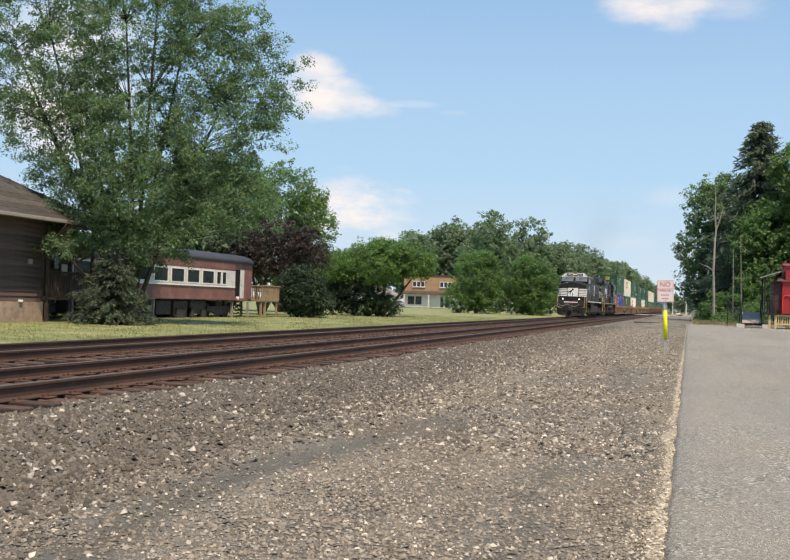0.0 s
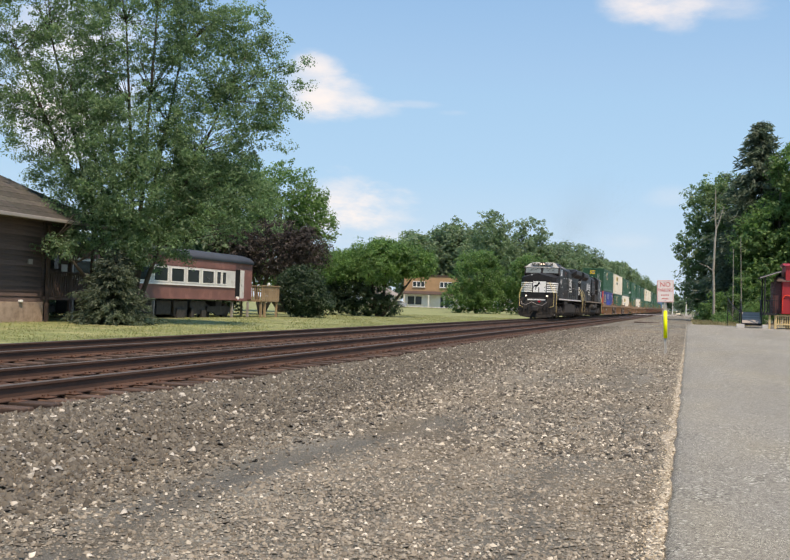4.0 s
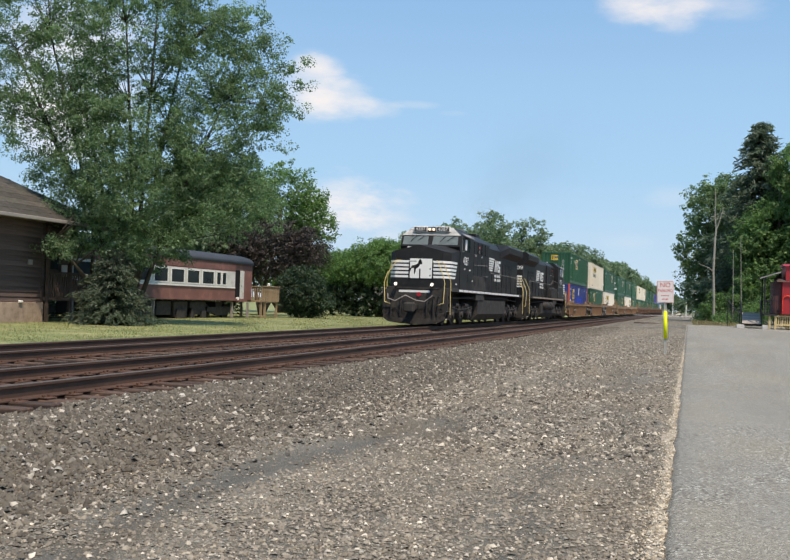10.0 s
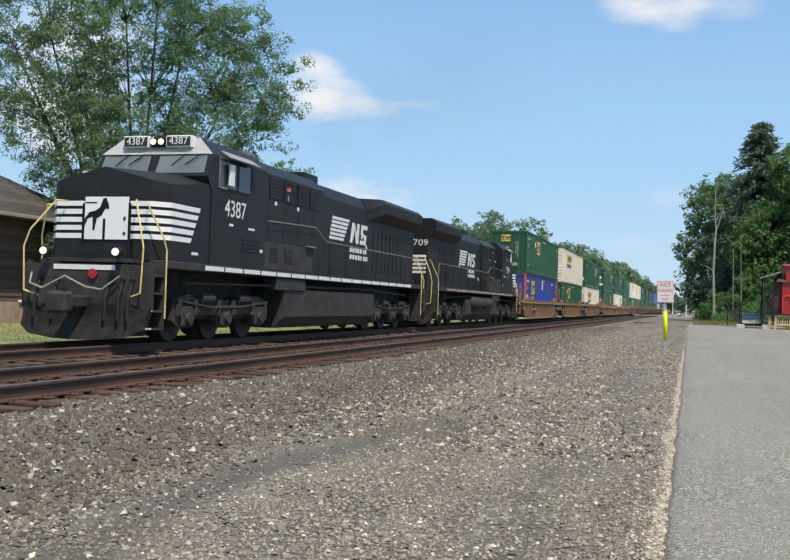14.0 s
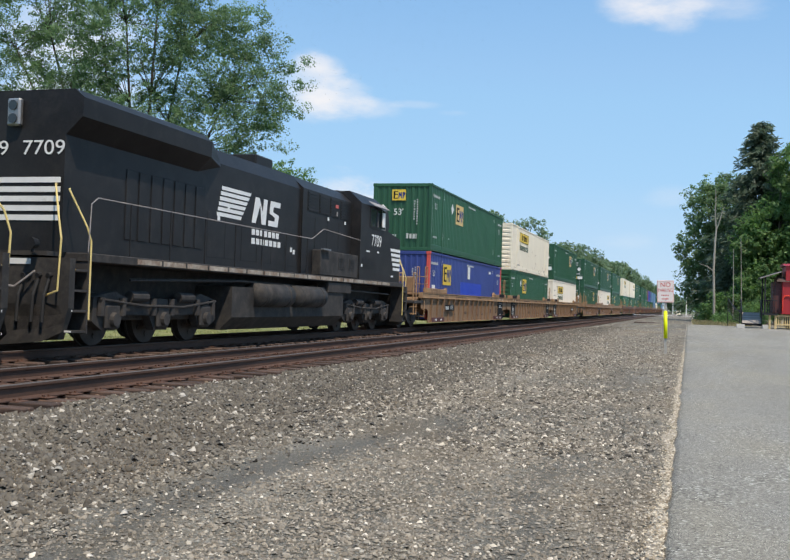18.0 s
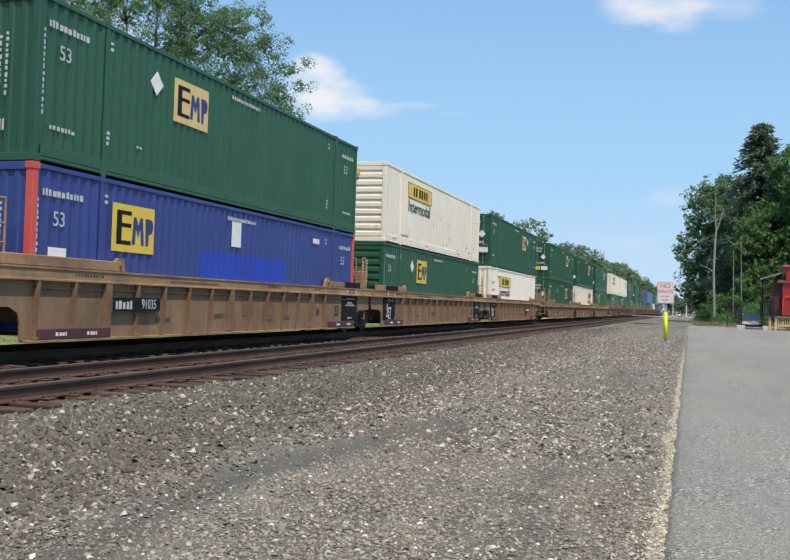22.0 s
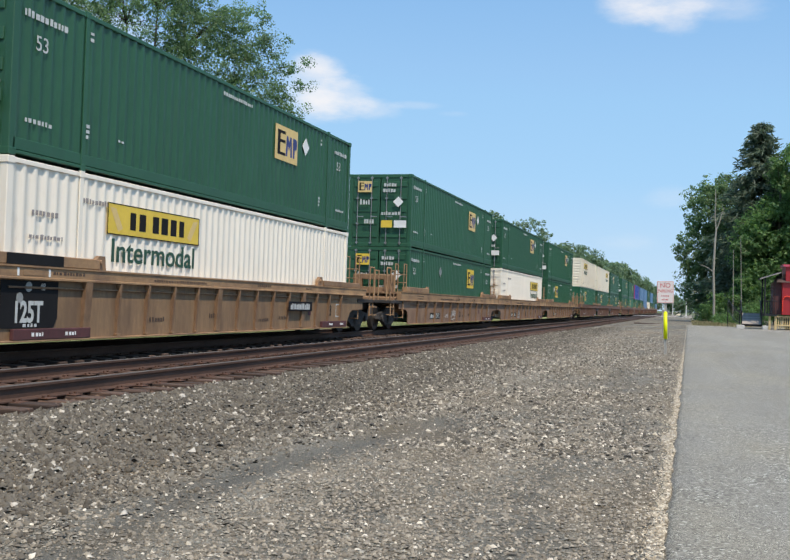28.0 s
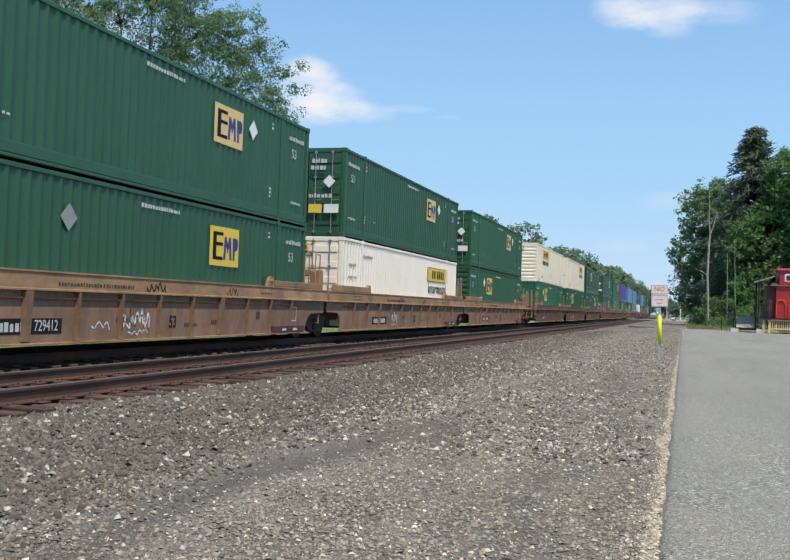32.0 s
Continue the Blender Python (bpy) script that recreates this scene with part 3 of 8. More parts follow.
def strip_width(y):
    """Ragged width of the crumbled pale strip."""
    w = 0.075 + 0.05 * noise.noise((y * 0.8, 9, 0)) + 0.045 * noise.noise((y * 5.3, 4, 0)) + 0.035 * noise.noise((y * 17, 6, 0))
    w += 0.16 * max(0.0, 1 - abs(y - 11.6) / 0.7) + 0.06 * max(0.0, 1 - abs(y - 6.2) / 0.8)
    return max(0.004, w * (1.0 if y < 26 else 0.4))


def build_asphalt():
    ys = np.concatenate([[-60, -20, -5], np.arange(0, 22, 0.06), np.arange(22, 40, 0.22), np.arange(40, 79, 1.0)])
    edge = np.array([asphalt_edge(y) for y in ys])
    cols = [edge, edge + 0.025, edge + 0.08, edge + 0.25, np.full_like(ys, 2.0), np.full_like(ys, 6.0), np.full_like(ys, 14.0), np.full_like(ys, 40.0)]
    lift = [-0.06, 0.0, 0.026, 0.034, 0.035, 0.035, 0.035, 0.035]
    verts = np.stack([np.stack([c, ys, road_z(ys) + h], -1) for c, h in zip(cols, lift)], 1).reshape(-1, 3)
    i = np.arange(len(verts)).reshape(len(ys), len(cols))
    faces = np.stack([i[:-1, :-1], i[:-1, 1:], i[1:, 1:], i[1:, :-1]], -1).reshape(-1, 4)
    tagged(new("road", raw_mesh("road", verts, faces, M["asphalt"])), "worn grey asphalt drive with a crumbled edge", "road", kind="structure")
    ys2, e2 = ys[(ys > -6)], edge[(ys > -6)]
    wid = np.array([strip_width(y) * 0.75 for y in ys2])
    cols = [e2 - wid, e2 + 0.006]
    v = np.stack([np.stack([c, ys2, road_z(ys2) + h], -1) for c, h in zip(cols, (0.008, 0.016))], 1).reshape(-1, 3)
    i = np.arange(len(v)).reshape(len(ys2), 2)
    f = np.stack([i[:-1, 0], i[:-1, 1], i[1:, 1], i[1:, 0]], -1)
    tagged(new("road_edge", raw_mesh("road_edge", v, f, M["edge"])), "pale crushed-stone strip along the asphalt edge", "road edge", kind="structure")


build_asphalt()


# ---------------------------------------------------------------- tracks
def build_track(cx, name, label):
    tr = thing(name, pose(cx, 0, 0), label, "railway track", "double track", "structure")
    prof = [(-0.075, -0.178), (0.075, -0.178), (0.075, -0.166), (0.012, -0.142), (0.010, -0.045), (0.037, -0.034), (0.037, -0.006), (0.028, 0),
            (-0.028, 0), (-0.037, -0.006), (-0.037, -0.034), (-0.010, -0.045), (-0.012, -0.142), (-0.075, -0.166)]
    for side in (-0.7525, 0.7525):
        bm = prism(B(), [(side + x, z) for x, z in prof], "y", -60, 700)
        bm.normal_update()
        for f in bm.faces:
            if f.normal.z > 0.6 and f.calc_center_median().z > -0.02:
                f.material_index = 1
        part("rail", bm, [M["rust"], M["rail_top"]], tr, "rusty steel rail with a bright running surface")
    return tr


track_far = build_track(FAR_TRACK, "track_far", "main line track with rusty rails on ballast")
track_near = build_track(NEAR_TRACK, "track_near", "second track with rusty rails and red-brown ties")


def build_ties(tr, count, start):
    me = mesh_of("tie", boxed(-1.3, 1.3, -0.115, 0.115, -0.36, -0.178, 0.012), M["tie"])
    me2 = mesh_of("tie", boxed(-1.27, 1.27, -0.11, 0.11, -0.36, -0.182, 0.02), M["tie"])
    pl = B()
    for s in (-0.7525, 0.7525):
        box(pl, s - 0.19, s + 0.19, -0.09, 0.09, -0.180, -0.168, 0.004)
        for a in (-0.1, 0.1):
            for b in (-0.05, 0.05):
                box(pl, s + a - 0.012, s + a + 0.012, b - 0.012, b + 0.012, -0.17, -0.145)
    pm = mesh_of("tie_plates", pl, M["plate"])
    r = random.Random(3)
    y = start
    k = 0
    rest = B()
    while y < 330:
        if k < count:
            m = pose(r.uniform(-0.07, 0.07), y, r.uniform(-0.012, 0.004), 0, 0, r.uniform(-1.2, 1.2))
            part("tie", me if k % 3 else me2, None, tr, m=m)
            part("tie_plates", pm, None, tr, m=pose(0, y, 0))
        else:
            box(rest, -1.3, 1.3, y - 0.115, y + 0.115, -0.3, -0.178)
        y += 0.5 + r.uniform(-0.03, 0.03)
        k += 1
    tagged(part("far_ties", rest, M["tie"], tr), kind="stuff")


build_ties(track_near, 140, 2.0)
build_ties(track_far, 110, 8.0)

# ---------------------------------------------------------------- containers
CL, CW, CH = 16.15, 1.295, 2.85


def corrugated(y0, y1, z0, z1, x, pitch, depth, mat):
    """A side sheet of a box with upright corrugations; looks to +x when depth > 0."""
    n = int(round((y1 - y0) / pitch))
    p = (y1 - y0) / n
    ys, xs = [], []
    for i in range(n):
        for f, d in ((0.0, 0), (0.30, 0), (0.42, 1), (0.88, 1)):
            ys.append(y0 + (i + f) * p)
            xs.append(x - depth * d)
    ys.append(y1), xs.append(x)
    k = len(ys)
    v = [(xs[i], ys[i], z0) for i in range(k)] + [(xs[i], ys[i], z1) for i in range(k)]
    f = [(i, i + 1, k + i + 1, k + i) for i in range(k - 1)] if depth > 0 else [(i + 1, i, k + i, k + i + 1) for i in range(k - 1)]
    return raw_mesh("side_panel", v, f, mat)


def rib_end(mat, y, out):
    """A bulkhead end of one sheet pressed into level ribs."""
    bm = B()
    prev = None
    n, z0 = 10, 0.12
    w = (CH - 0.22) / n
    for i in range(n):
        for f, dep in ((0, 0.035), (0.2, 0.035), (0.32, 0.0), (0.78, 0.0), (0.9, 0.035)):
            z = z0 + (i + f) * w
            a, b = bm.verts.new((-CW + 0.12, y + out * (dep - 0.03), z)), bm.verts.new((CW - 0.12, y + out * (dep - 0.03), z))
            if prev:
                bm.faces.new((prev[0], prev[1], b, a))
            prev = (a, b)
    return mesh_of("end_panel", bm, mat)


def upright_end(mat):
    """A bulkhead end with shallow upright corrugations."""
    n = 9
    w = (2 * CW - 0.24) / n
    bm = B()
    prev = None
    for i in range(n):
        for f, dep in ((0, 0.03), (0.3, 0.03), (0.42, 0.06), (0.88, 0.06), (1.0, 0.03)):
            x = -CW + 0.12 + (i + f) * w
            a, b = bm.verts.new((x, dep, 0.12)), bm.verts.new((x, dep, CH - 0.1))
            if prev:
                bm.faces.new((prev[0], a, b, prev[1]))
            prev = (a, b)
    return mesh_of("end_panel", bm, mat)


BOX_MESH = {}


def box_meshes(key, body, post, smooth_side=False):
    """Shared meshes of one colour of container."""
    if key in BOX_MESH:
        return BOX_MESH[key]
    d = {}
    pitch, depth = (0.34, 0.012) if smooth_side else (0.285, 0.032)
    d["side_a"] = corrugated(0.12, CL - 0.12, 0.28, CH - 0.09, CW - 0.012, pitch, depth, body)
    d["side_b"] = corrugated(0.12, CL - 0.12, 0.28, CH - 0.09, -CW + 0.012, pitch, -depth, body)
    d["roof"] = mesh_of("roof", boxed(-CW + 0.05, CW - 0.05, 0.05, CL - 0.05, CH - 0.05, CH - 0.015), body)
    d["floor"] = mesh_of("floor", boxed(-CW + 0.03, CW - 0.03, 0.05, CL - 0.05, 0.08, 0.16), body)
    bm = B()
    box(bm, -0.075, 0.075, -0.075, 0.075, 0.0, CH, 0.012)
    for z in (0.0, CH - 0.12):
        box(bm, -0.09, 0.09, -0.09, 0.09, z, z + 0.12, 0.008)
    d["post"] = mesh_of("corner_post", bm, post)
    d["mid_post"] = mesh_of("stacking_post", boxed(-0.02, 0.012, -0.055, 0.055, 0.0, CH + 0.01, 0.006), body)
    d["mid_cast"] = mesh_of("lifting_casting", boxed(-0.03, 0.018, -0.07, 0.07, 0.0, 0.12, 0.006), body)
    d["top_rail"] = mesh_of("top_rail", boxed(-0.035, 0.035, 0.1, CL - 0.1, CH - 0.1, CH - 0.015, 0.01), body)
    bm = box(boxed(-0.04, 0.03, 0.1, CL - 0.1, 0.1, 0.3, 0.01), -0.04, 0.042, 0.1, CL - 0.1, 0.03, 0.09, 0.01)
    d["bottom_rail"] = mesh_of("bottom_rail", bm, body)
    d["end_rail"] = mesh_of("end_rail", boxed(-CW + 0.1, CW - 0.1, -0.04, 0.04, 0, 0.14, 0.01), body)
    d["bulkhead"] = rib_end(body, 0.05, 1) if smooth_side else upright_end(body)
    d["bulkhead_low"] = rib_end(body, 0.05, 1)
    bm = B()
    box(bm, -0.58, 0.58, -0.03, 0.02, 0.12, CH - 0.13, 0.008)
    d["door"] = mesh_of("door", bm, body)
    d["door_rib"] = mesh_of("door_rib", boxed(-0.5, 0.5, -0.055, -0.03, 0.0, 0.22, 0.015), body)
    bm = B()
    rod(bm, (0, -0.075, 0.08), (0, -0.075, CH - 0.08), 0.018, seg=6)
    for z in (0.15, 0.9, 1.9, 2.7):
        box(bm, -0.05, 0.05, -0.09, -0.05, z - 0.03, z + 0.03)
    box(bm, -0.02, 0.26, -0.1, -0.08, 1.15, 1.19)
    d["lock_rod"] = mesh_of("lock_rod", bm, M["steel"])
    BOX_MESH[key] = d
    return d


def badge(parent, m, k=1.0, back="yellow"):
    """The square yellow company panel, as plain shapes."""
    m = m @ Matrix.Diagonal((1.58 if k == 1 else 1.5, 0.8 if k == 1 else 0.95, 1, 1))
    b = part("logo_panel", plate(0.95 * k, 1.15 * k), M[back], parent, "square yellow panel with dark and blue shapes", m=m)
    bm = boxed(-0.38 * k, -0.27 * k, -0.4 * k, 0.42 * k, 0.006, 0.009)
    for z in (-0.4, 0.02, 0.32):
        box(bm, -0.27 * k, -0.06 * k, z * k, (z + 0.1) * k, 0.006, 0.009)
    part("dark_shape", bm, M["ink"], b)
    bm = B()
    prism(bm, [(x * k, z * k) for x, z in ((-0.04, -0.38), (0.03, -0.38), (0.05, 0.02), (0.1, -0.2), (0.15, 0.02), (0.17, -0.38), (0.24, -0.38), (0.2, 0.3), (0.14, 0.3), (0.1, 0.1), (0.05, 0.3), (-0.01, 0.3))], "z", 0.006, 0.009)
    prism(bm, [(x * k, z * k) for x, z in ((0.28, -0.38), (0.34, -0.38), (0.35, -0.08), (0.42, -0.06), (0.45, 0.1), (0.43, 0.26), (0.38, 0.3), (0.26, 0.3))], "z", 0.006, 0.009)
    part("blue_shape", bm, M["navy"], b)


def hauler_panel(parent, m, k=1.0, word=True):
    """Long yellow panel over the word Intermodal."""
    b = part("logo_panel", plate(3.55 * k, 0.6 * k), M["yellow"], parent, "long yellow panel with dark bars", m=m)
    bm = B()
    for x, w in ((-0.9, 0.2), (-0.55, 0.24), (-0.05, 0.24), (0.3, 0.26), (0.66, 0.24), (1.0, 0.2)):
        box(bm, (x - w / 2) * k, (x + w / 2) * k, -0.17 * k, 0.17 * k, 0.006, 0.009)
    tagged(part("bar_print", bm, M["ink"], b), kind="stuff")
    bm = B()
    for x0, x1, z0, z1 in ((-1.775, 1.775, 0.28, 0.3), (-1.775, 1.775, -0.3, -0.28), (-1.775, -1.75, -0.28, 0.28), (1.75, 1.775, -0.28, 0.28)):
        box(bm, x0 * k, x1 * k, z0 * k, z1 * k, 0.006, 0.009)
    part("panel_outline", bm, M["ink"], b)
    bm = B()
    for s in (-1, 1):
        prism(bm, [(s * 1.7 * k, 0.22 * k), (s * 1.5 * k, 0.2 * k), (s * 1.25 * k, -0.16 * k), (s * 1.4 * k, -0.24 * k)], "z", 0.006, 0.008)
    tagged(part("scroll_shape", bm, M["tan_panel"], b), kind="stuff")
    if word:
        lettering("word", "Intermodal", 0.66 * k, M["green_ink"], b, Matrix.Translation((0.0, -0.62 * k, 0.002)) @ Matrix.Diagonal((1.12, 0.95, 1, 1)), "bold dark green lettering", 0.002, 0.009 * k)


def stencil(w, h, seed=0):
    """A row of small uneven bars standing for unreadable lettering."""
    r = random.Random(int(w * 1000 + h * 100) + seed)
    bm = B()
    if h > w:
        z = -h / 2
        while z < h / 2 - 0.04:
            k = r.uniform(0.045, 0.085)
            box(bm, -w / 2, w / 2 - r.uniform(0, 0.3) * w, z, min(h / 2, z + k), 0, 0.003)
            z += k + r.uniform(0.03, 0.06)
        return bm
    x = -w / 2
    while x < w / 2 - 0.02:
        k = r.uniform(0.03, 0.07) * (1 + h * 3)
        box(bm, x, min(w / 2, x + k), -h / 2, h / 2 - r.uniform(0, 0.3) * h, 0, 0.003)
        x += k + r.uniform(0.02, 0.05)
    return bm


def marks(parent, pts, mat="stencil", name="marking"):
    """Small unreadable stencils as bars: x, y of the plate's centre in the side plane, width, height."""
    for y, z, w, h in pts:
        tagged(part(name, stencil(w, h), M[mat], parent, m=face_x(CW - 0.008, y, z)), kind="stuff")


def diamond(parent, m, k=0.24):
    part("placard", prism(B(), [(-k, 0), (0, -k), (k, 0), (0, k)], "z", 0, 0.006), M["white"], parent, "white diamond placard", m=m)


KINDS = {"green": ("green", "green", False, "dark green corrugated container"),
         "fresh": ("green2", "green2", False, "bright green corrugated container"),
         "white": ("cream", "cream", True, "rust-streaked white container with yellow panel"),
         "newwhite": ("offwhite", "offwhite", False, "cream-white corrugated container with yellow panel"),
         "blue": ("blue", "red_post", False, "blue container with red corner posts"),
         "skyblue": ("sky_blue", "sky_blue", False, "light blue container"),
         "pink": ("blue2", "pink", False, "bright blue container with a magenta end")}


def container(kind, stack, level, doors, near=True):
    body, post, flat, label = KINDS[kind]
    d = box_meshes(kind, M[body], M[post], flat)
    th = thing("container", pose(FAR_TRACK, 0, 0), label + (", stacked on top" if level else ", sitting in a well car"), "container", "double-stacked containers")
    part("side_panel", d["side_a"], None, th)
    part("side_panel", d["side_b"], None, th)
    part("roof", d["roof"], None, th)
    part("floor", d["floor"], None, th)
    for x in (-1, 1):
        for y in (0.075, CL - 0.075):
            part("corner_post", d["post"], None, th, m=pose(x * (CW - 0.075), y, 0))
        part("top_rail", d["top_rail"], None, th, m=pose(x * (CW - 0.03), 0, 0))
        part("bottom_rail", d["bottom_rail"], None, th, m=pose(x * (CW - 0.03), 0, 0))
        for y in (1.98, CL - 1.98):
            mp = part("stacking_post", d["mid_post"], None, th, m=pose(x * CW, y, 0))
            if near:
                for z in (-0.01, CH - 0.11):
                    part("lifting_casting", d["mid_cast"], None, mp, m=pose(0, 0, z))
    for y in (0.05, CL - 0.05):
        for z in (0.0, CH - 0.14):
            part("end_rail", d["end_rail"], None, th, m=pose(0, y, z))
    lead_doors = doors
    part("end_panel", d["bulkhead_low" if kind == "green" and not level else "bulkhead"], None, th, m=pose(0, CL, 0, 0, 0, 180) if lead_doors else pose(0, 0, 0))
    dy, dr = (0.06, 0) if lead_doors else (CL - 0.06, 180)
    for x in (-0.6, 0.6):
        dm = pose(x, dy, 0, 0, 0, dr)
        dd = part("door", d["door"], None, th, m=dm)
        if near:
            for q in range(5):
                part("door_rib", d["door_rib"], None, dd, m=pose(0, 0, 0.35 + q * 0.5))
            for rx in (-0.32, 0.25):
                part("lock_rod", d["lock_rod"], None, dd, m=pose(rx, 0, 0))
    side = CW - 0.007
    end = -0.075
    if kind in ("green", "fresh", "blue"):
        back = "tan_panel" if level else "yellow"
        ly = CL - 5.1 if doors else (5.2 if kind != "blue" else 3.1)
        lz = 1.96
        badge(th, face_x(side, ly, lz), 1.0, back)
        if near:
            if doors and not level:
                part("placard", prism(B(), [(-0.25, 0), (0, -0.25), (0.25, 0), (0, 0.25)], "z", 0, 0.006), M["grey_placard"], th, "bare metal diamond holder", m=face_x(side, 4.95, 2.08))
            elif kind != "blue":
                diamond(th, face_x(side, ly + (1.35 if doors else -1.45), lz + 0.16), 0.25)
            for y in (0.75, CL - 1.05):
                lettering("number_53", "53", 0.36, M["stencil"], th, face_x(CW - 0.008, y, 1.93), "white stencilled 53")
            warn = 7.9 if not doors else 8.1
            marks(th, [(2.1, 0.72, 0.13, 0.26), (CL - 2.6, 0.7, 0.13, 0.26), (warn, 2.56, 1.55, 0.085), (0.75, 0.63, 0.75, 0.085), (CL - 0.85, 0.6, 0.7, 0.08),
                       (2.15, 2.45, 0.13, 0.18), (CL - 2.55, 2.45, 0.13, 0.18), (3.2, 0.72, 0.22, 0.05), (0.85, 2.38, 1.15, 0.13), (CL - 0.9, 2.36, 1.05, 0.13)])
            if not doors:
                marks(th, [(0.16, 1.55, 0.07, 1.5)])
            if kind == "blue":
                part("placard", plate(0.5, 0.6), M["white"], th, m=face_x(side, 7.6, 2.2))
                part("placard", plate(0.5, 0.5), M["white"], th, m=face_x(side, 0.72, 1.2))
                part("placard", plate(0.5, 0.14), M["white"], th, m=face_x(side, 12.8, 2.4))
                pitch = (CL - 0.24) / 56
                part("repaint_patch", corrugated(0.12 + 20 * pitch, 0.12 + 37 * pitch, 0.31, 1.72, CW - 0.008, pitch, 0.032, M["repaint_blue"]), None, th, "brighter blue repainted patch")
    if kind in ("green", "fresh", "blue"):
        if not doors:
            if kind != "blue":
                badge(th, face_y(-0.15, end + 0.065, 2.35), 0.42, "yellow")
            lettering("number_53", "53'", 0.38, M["white"], th, face_y(-0.15, end + 0.07, 1.62), "white stencilled 53")
            if kind != "blue":
                diamond(th, face_y(-0.85, end + 0.065, 1.72), 0.24)
            for x, z, w, h in ((0.55, 1.75, 0.06, 0.9), (0.68, 1.65, 0.06, 1.1), (-0.92, 0.66, 0.36, 0.26), (-0.4, 0.64, 0.36, 0.12), (0.45, 0.64, 0.45, 0.26)):
                tagged(part("marking", stencil(w, h), M["stencil"], th, m=face_y(x, end + 0.07, z)), kind="stuff")
        else:
            badge(th, face_y(-0.62, end + 0.0, 2.35), 0.4, "tan_panel" if level else "yellow")
            diamond(th, face_y(0.78, end - 0.02, 1.75), 0.21)
            for x, z, w, h in ((0.45, 2.42, 0.55, 0.14), (0.42, 2.2, 0.55, 0.14), (0.5, 1.3, 0.8, 0.14), (-0.6, 1.75, 0.4, 0.22), (-0.4, 0.98, 0.4, 0.18)):
                tagged(part("marking", stencil(w, h), M["stencil"], th, m=face_y(x, end - 0.015, z)), kind="stuff")
            part("placard", plate(0.45, 0.28), M["yellow"], th, m=face_y(0.33, end - 0.02, 0.88))
            part("placard", plate(0.5, 0.28), M["white"], th, m=face_y(0.88, end - 0.02, 0.88))
    if kind in ("white", "newwhite"):
        ly = CL - 3.6 if doors else 4.6
        hauler_panel(th, face_x(side, ly, 2.2 if level else 2.1), 1.0, True)
        hauler_panel(th, face_y(-0.35, end + 0.088, 2.5), 0.36, near)
        if near:
            marks(th, [(1.0, 2.0, 0.7, 0.1), (1.05, 1.6, 0.9, 0.08), (2.6, 2.35, 1.1, 0.1)] if kind == "newwhite" else [(2.6, 0.4, 1.0, 0.09), (CL - 2.0, 0.4, 0.9, 0.08)], "gutter")
    if kind == "white" and near:
        r = random.Random(stack + 3)
        for j in range(22):
            w, h = r.uniform(0.02, 0.07), r.uniform(0.03, 0.15)
            outline = [(w * r.uniform(0.5, 1) * math.cos(a), h * r.uniform(0.4, 1) * math.sin(a)) for a in [i * 0.7854 for i in range(8)]]
            low = r.random() < 0.7
            part("rust_stain", prism(B(), outline, "z", 0, 0.002), M["rust_stain"], th, m=face_x(CW - 0.01, r.uniform(0.6, 15.4), r.uniform(0.22, 0.75) if low else r.uniform(0.8, 2.6)))
        for yy, w in ((1.2, 0.5), (5.8, 0.35), (11.5, 0.6), (14.2, 0.3)):
            part("rust_stain", plate(w, 0.03, 0.003), M["rust_stain"], th, m=face_x(CW + 0.012, yy, 0.2))
    if kind == "pink":
        part("end_sheet", boxed(-1.1, 1.1, -0.1, -0.08, 0.3, 2.6), M["pink"], th)
    return th


# top and bottom box of each stack, front to back, and whether its doors lead
STACKS = [("green", "blue", 0, 0), ("white", "green", 0, 0), ("green", "newwhite", 1, 0), ("green", "green", 1, 1), ("green", "newwhite", 1, 1), ("green", "green", 1, 0),
          ("white", "fresh", 0, 0), ("white", "green", 1, 0), ("green", "green", 0, 1), ("green", "green", 1, 1), ("green", "fresh", 1, 0), ("pink", "green", 0, 0),
          ("skyblue", "green", 0, 0), ("skyblue", "skyblue", 0, 0), ("green", "white", 0, 0), ("skyblue", "green", 0, 0), ("green", "green", 0, 0), ("green", "skyblue", 0, 0)]


def stack_y(i):
    return (i // 3) * 62.05 + (i % 3) * 19.35


MOVING = []       # (thing, distance behind the leading corner of the first stack, height)
for i, (top, low, top_doors, low_doors) in enumerate(STACKS):
    MOVING.append((container(low, i, 0, low_doors, i < 9), stack_y(i), 0.36))
    MOVING.append((container(top, i, 1, top_doors, i < 9), stack_y(i), 3.225))

# ---------------------------------------------------------------- well cars
CAR = {}


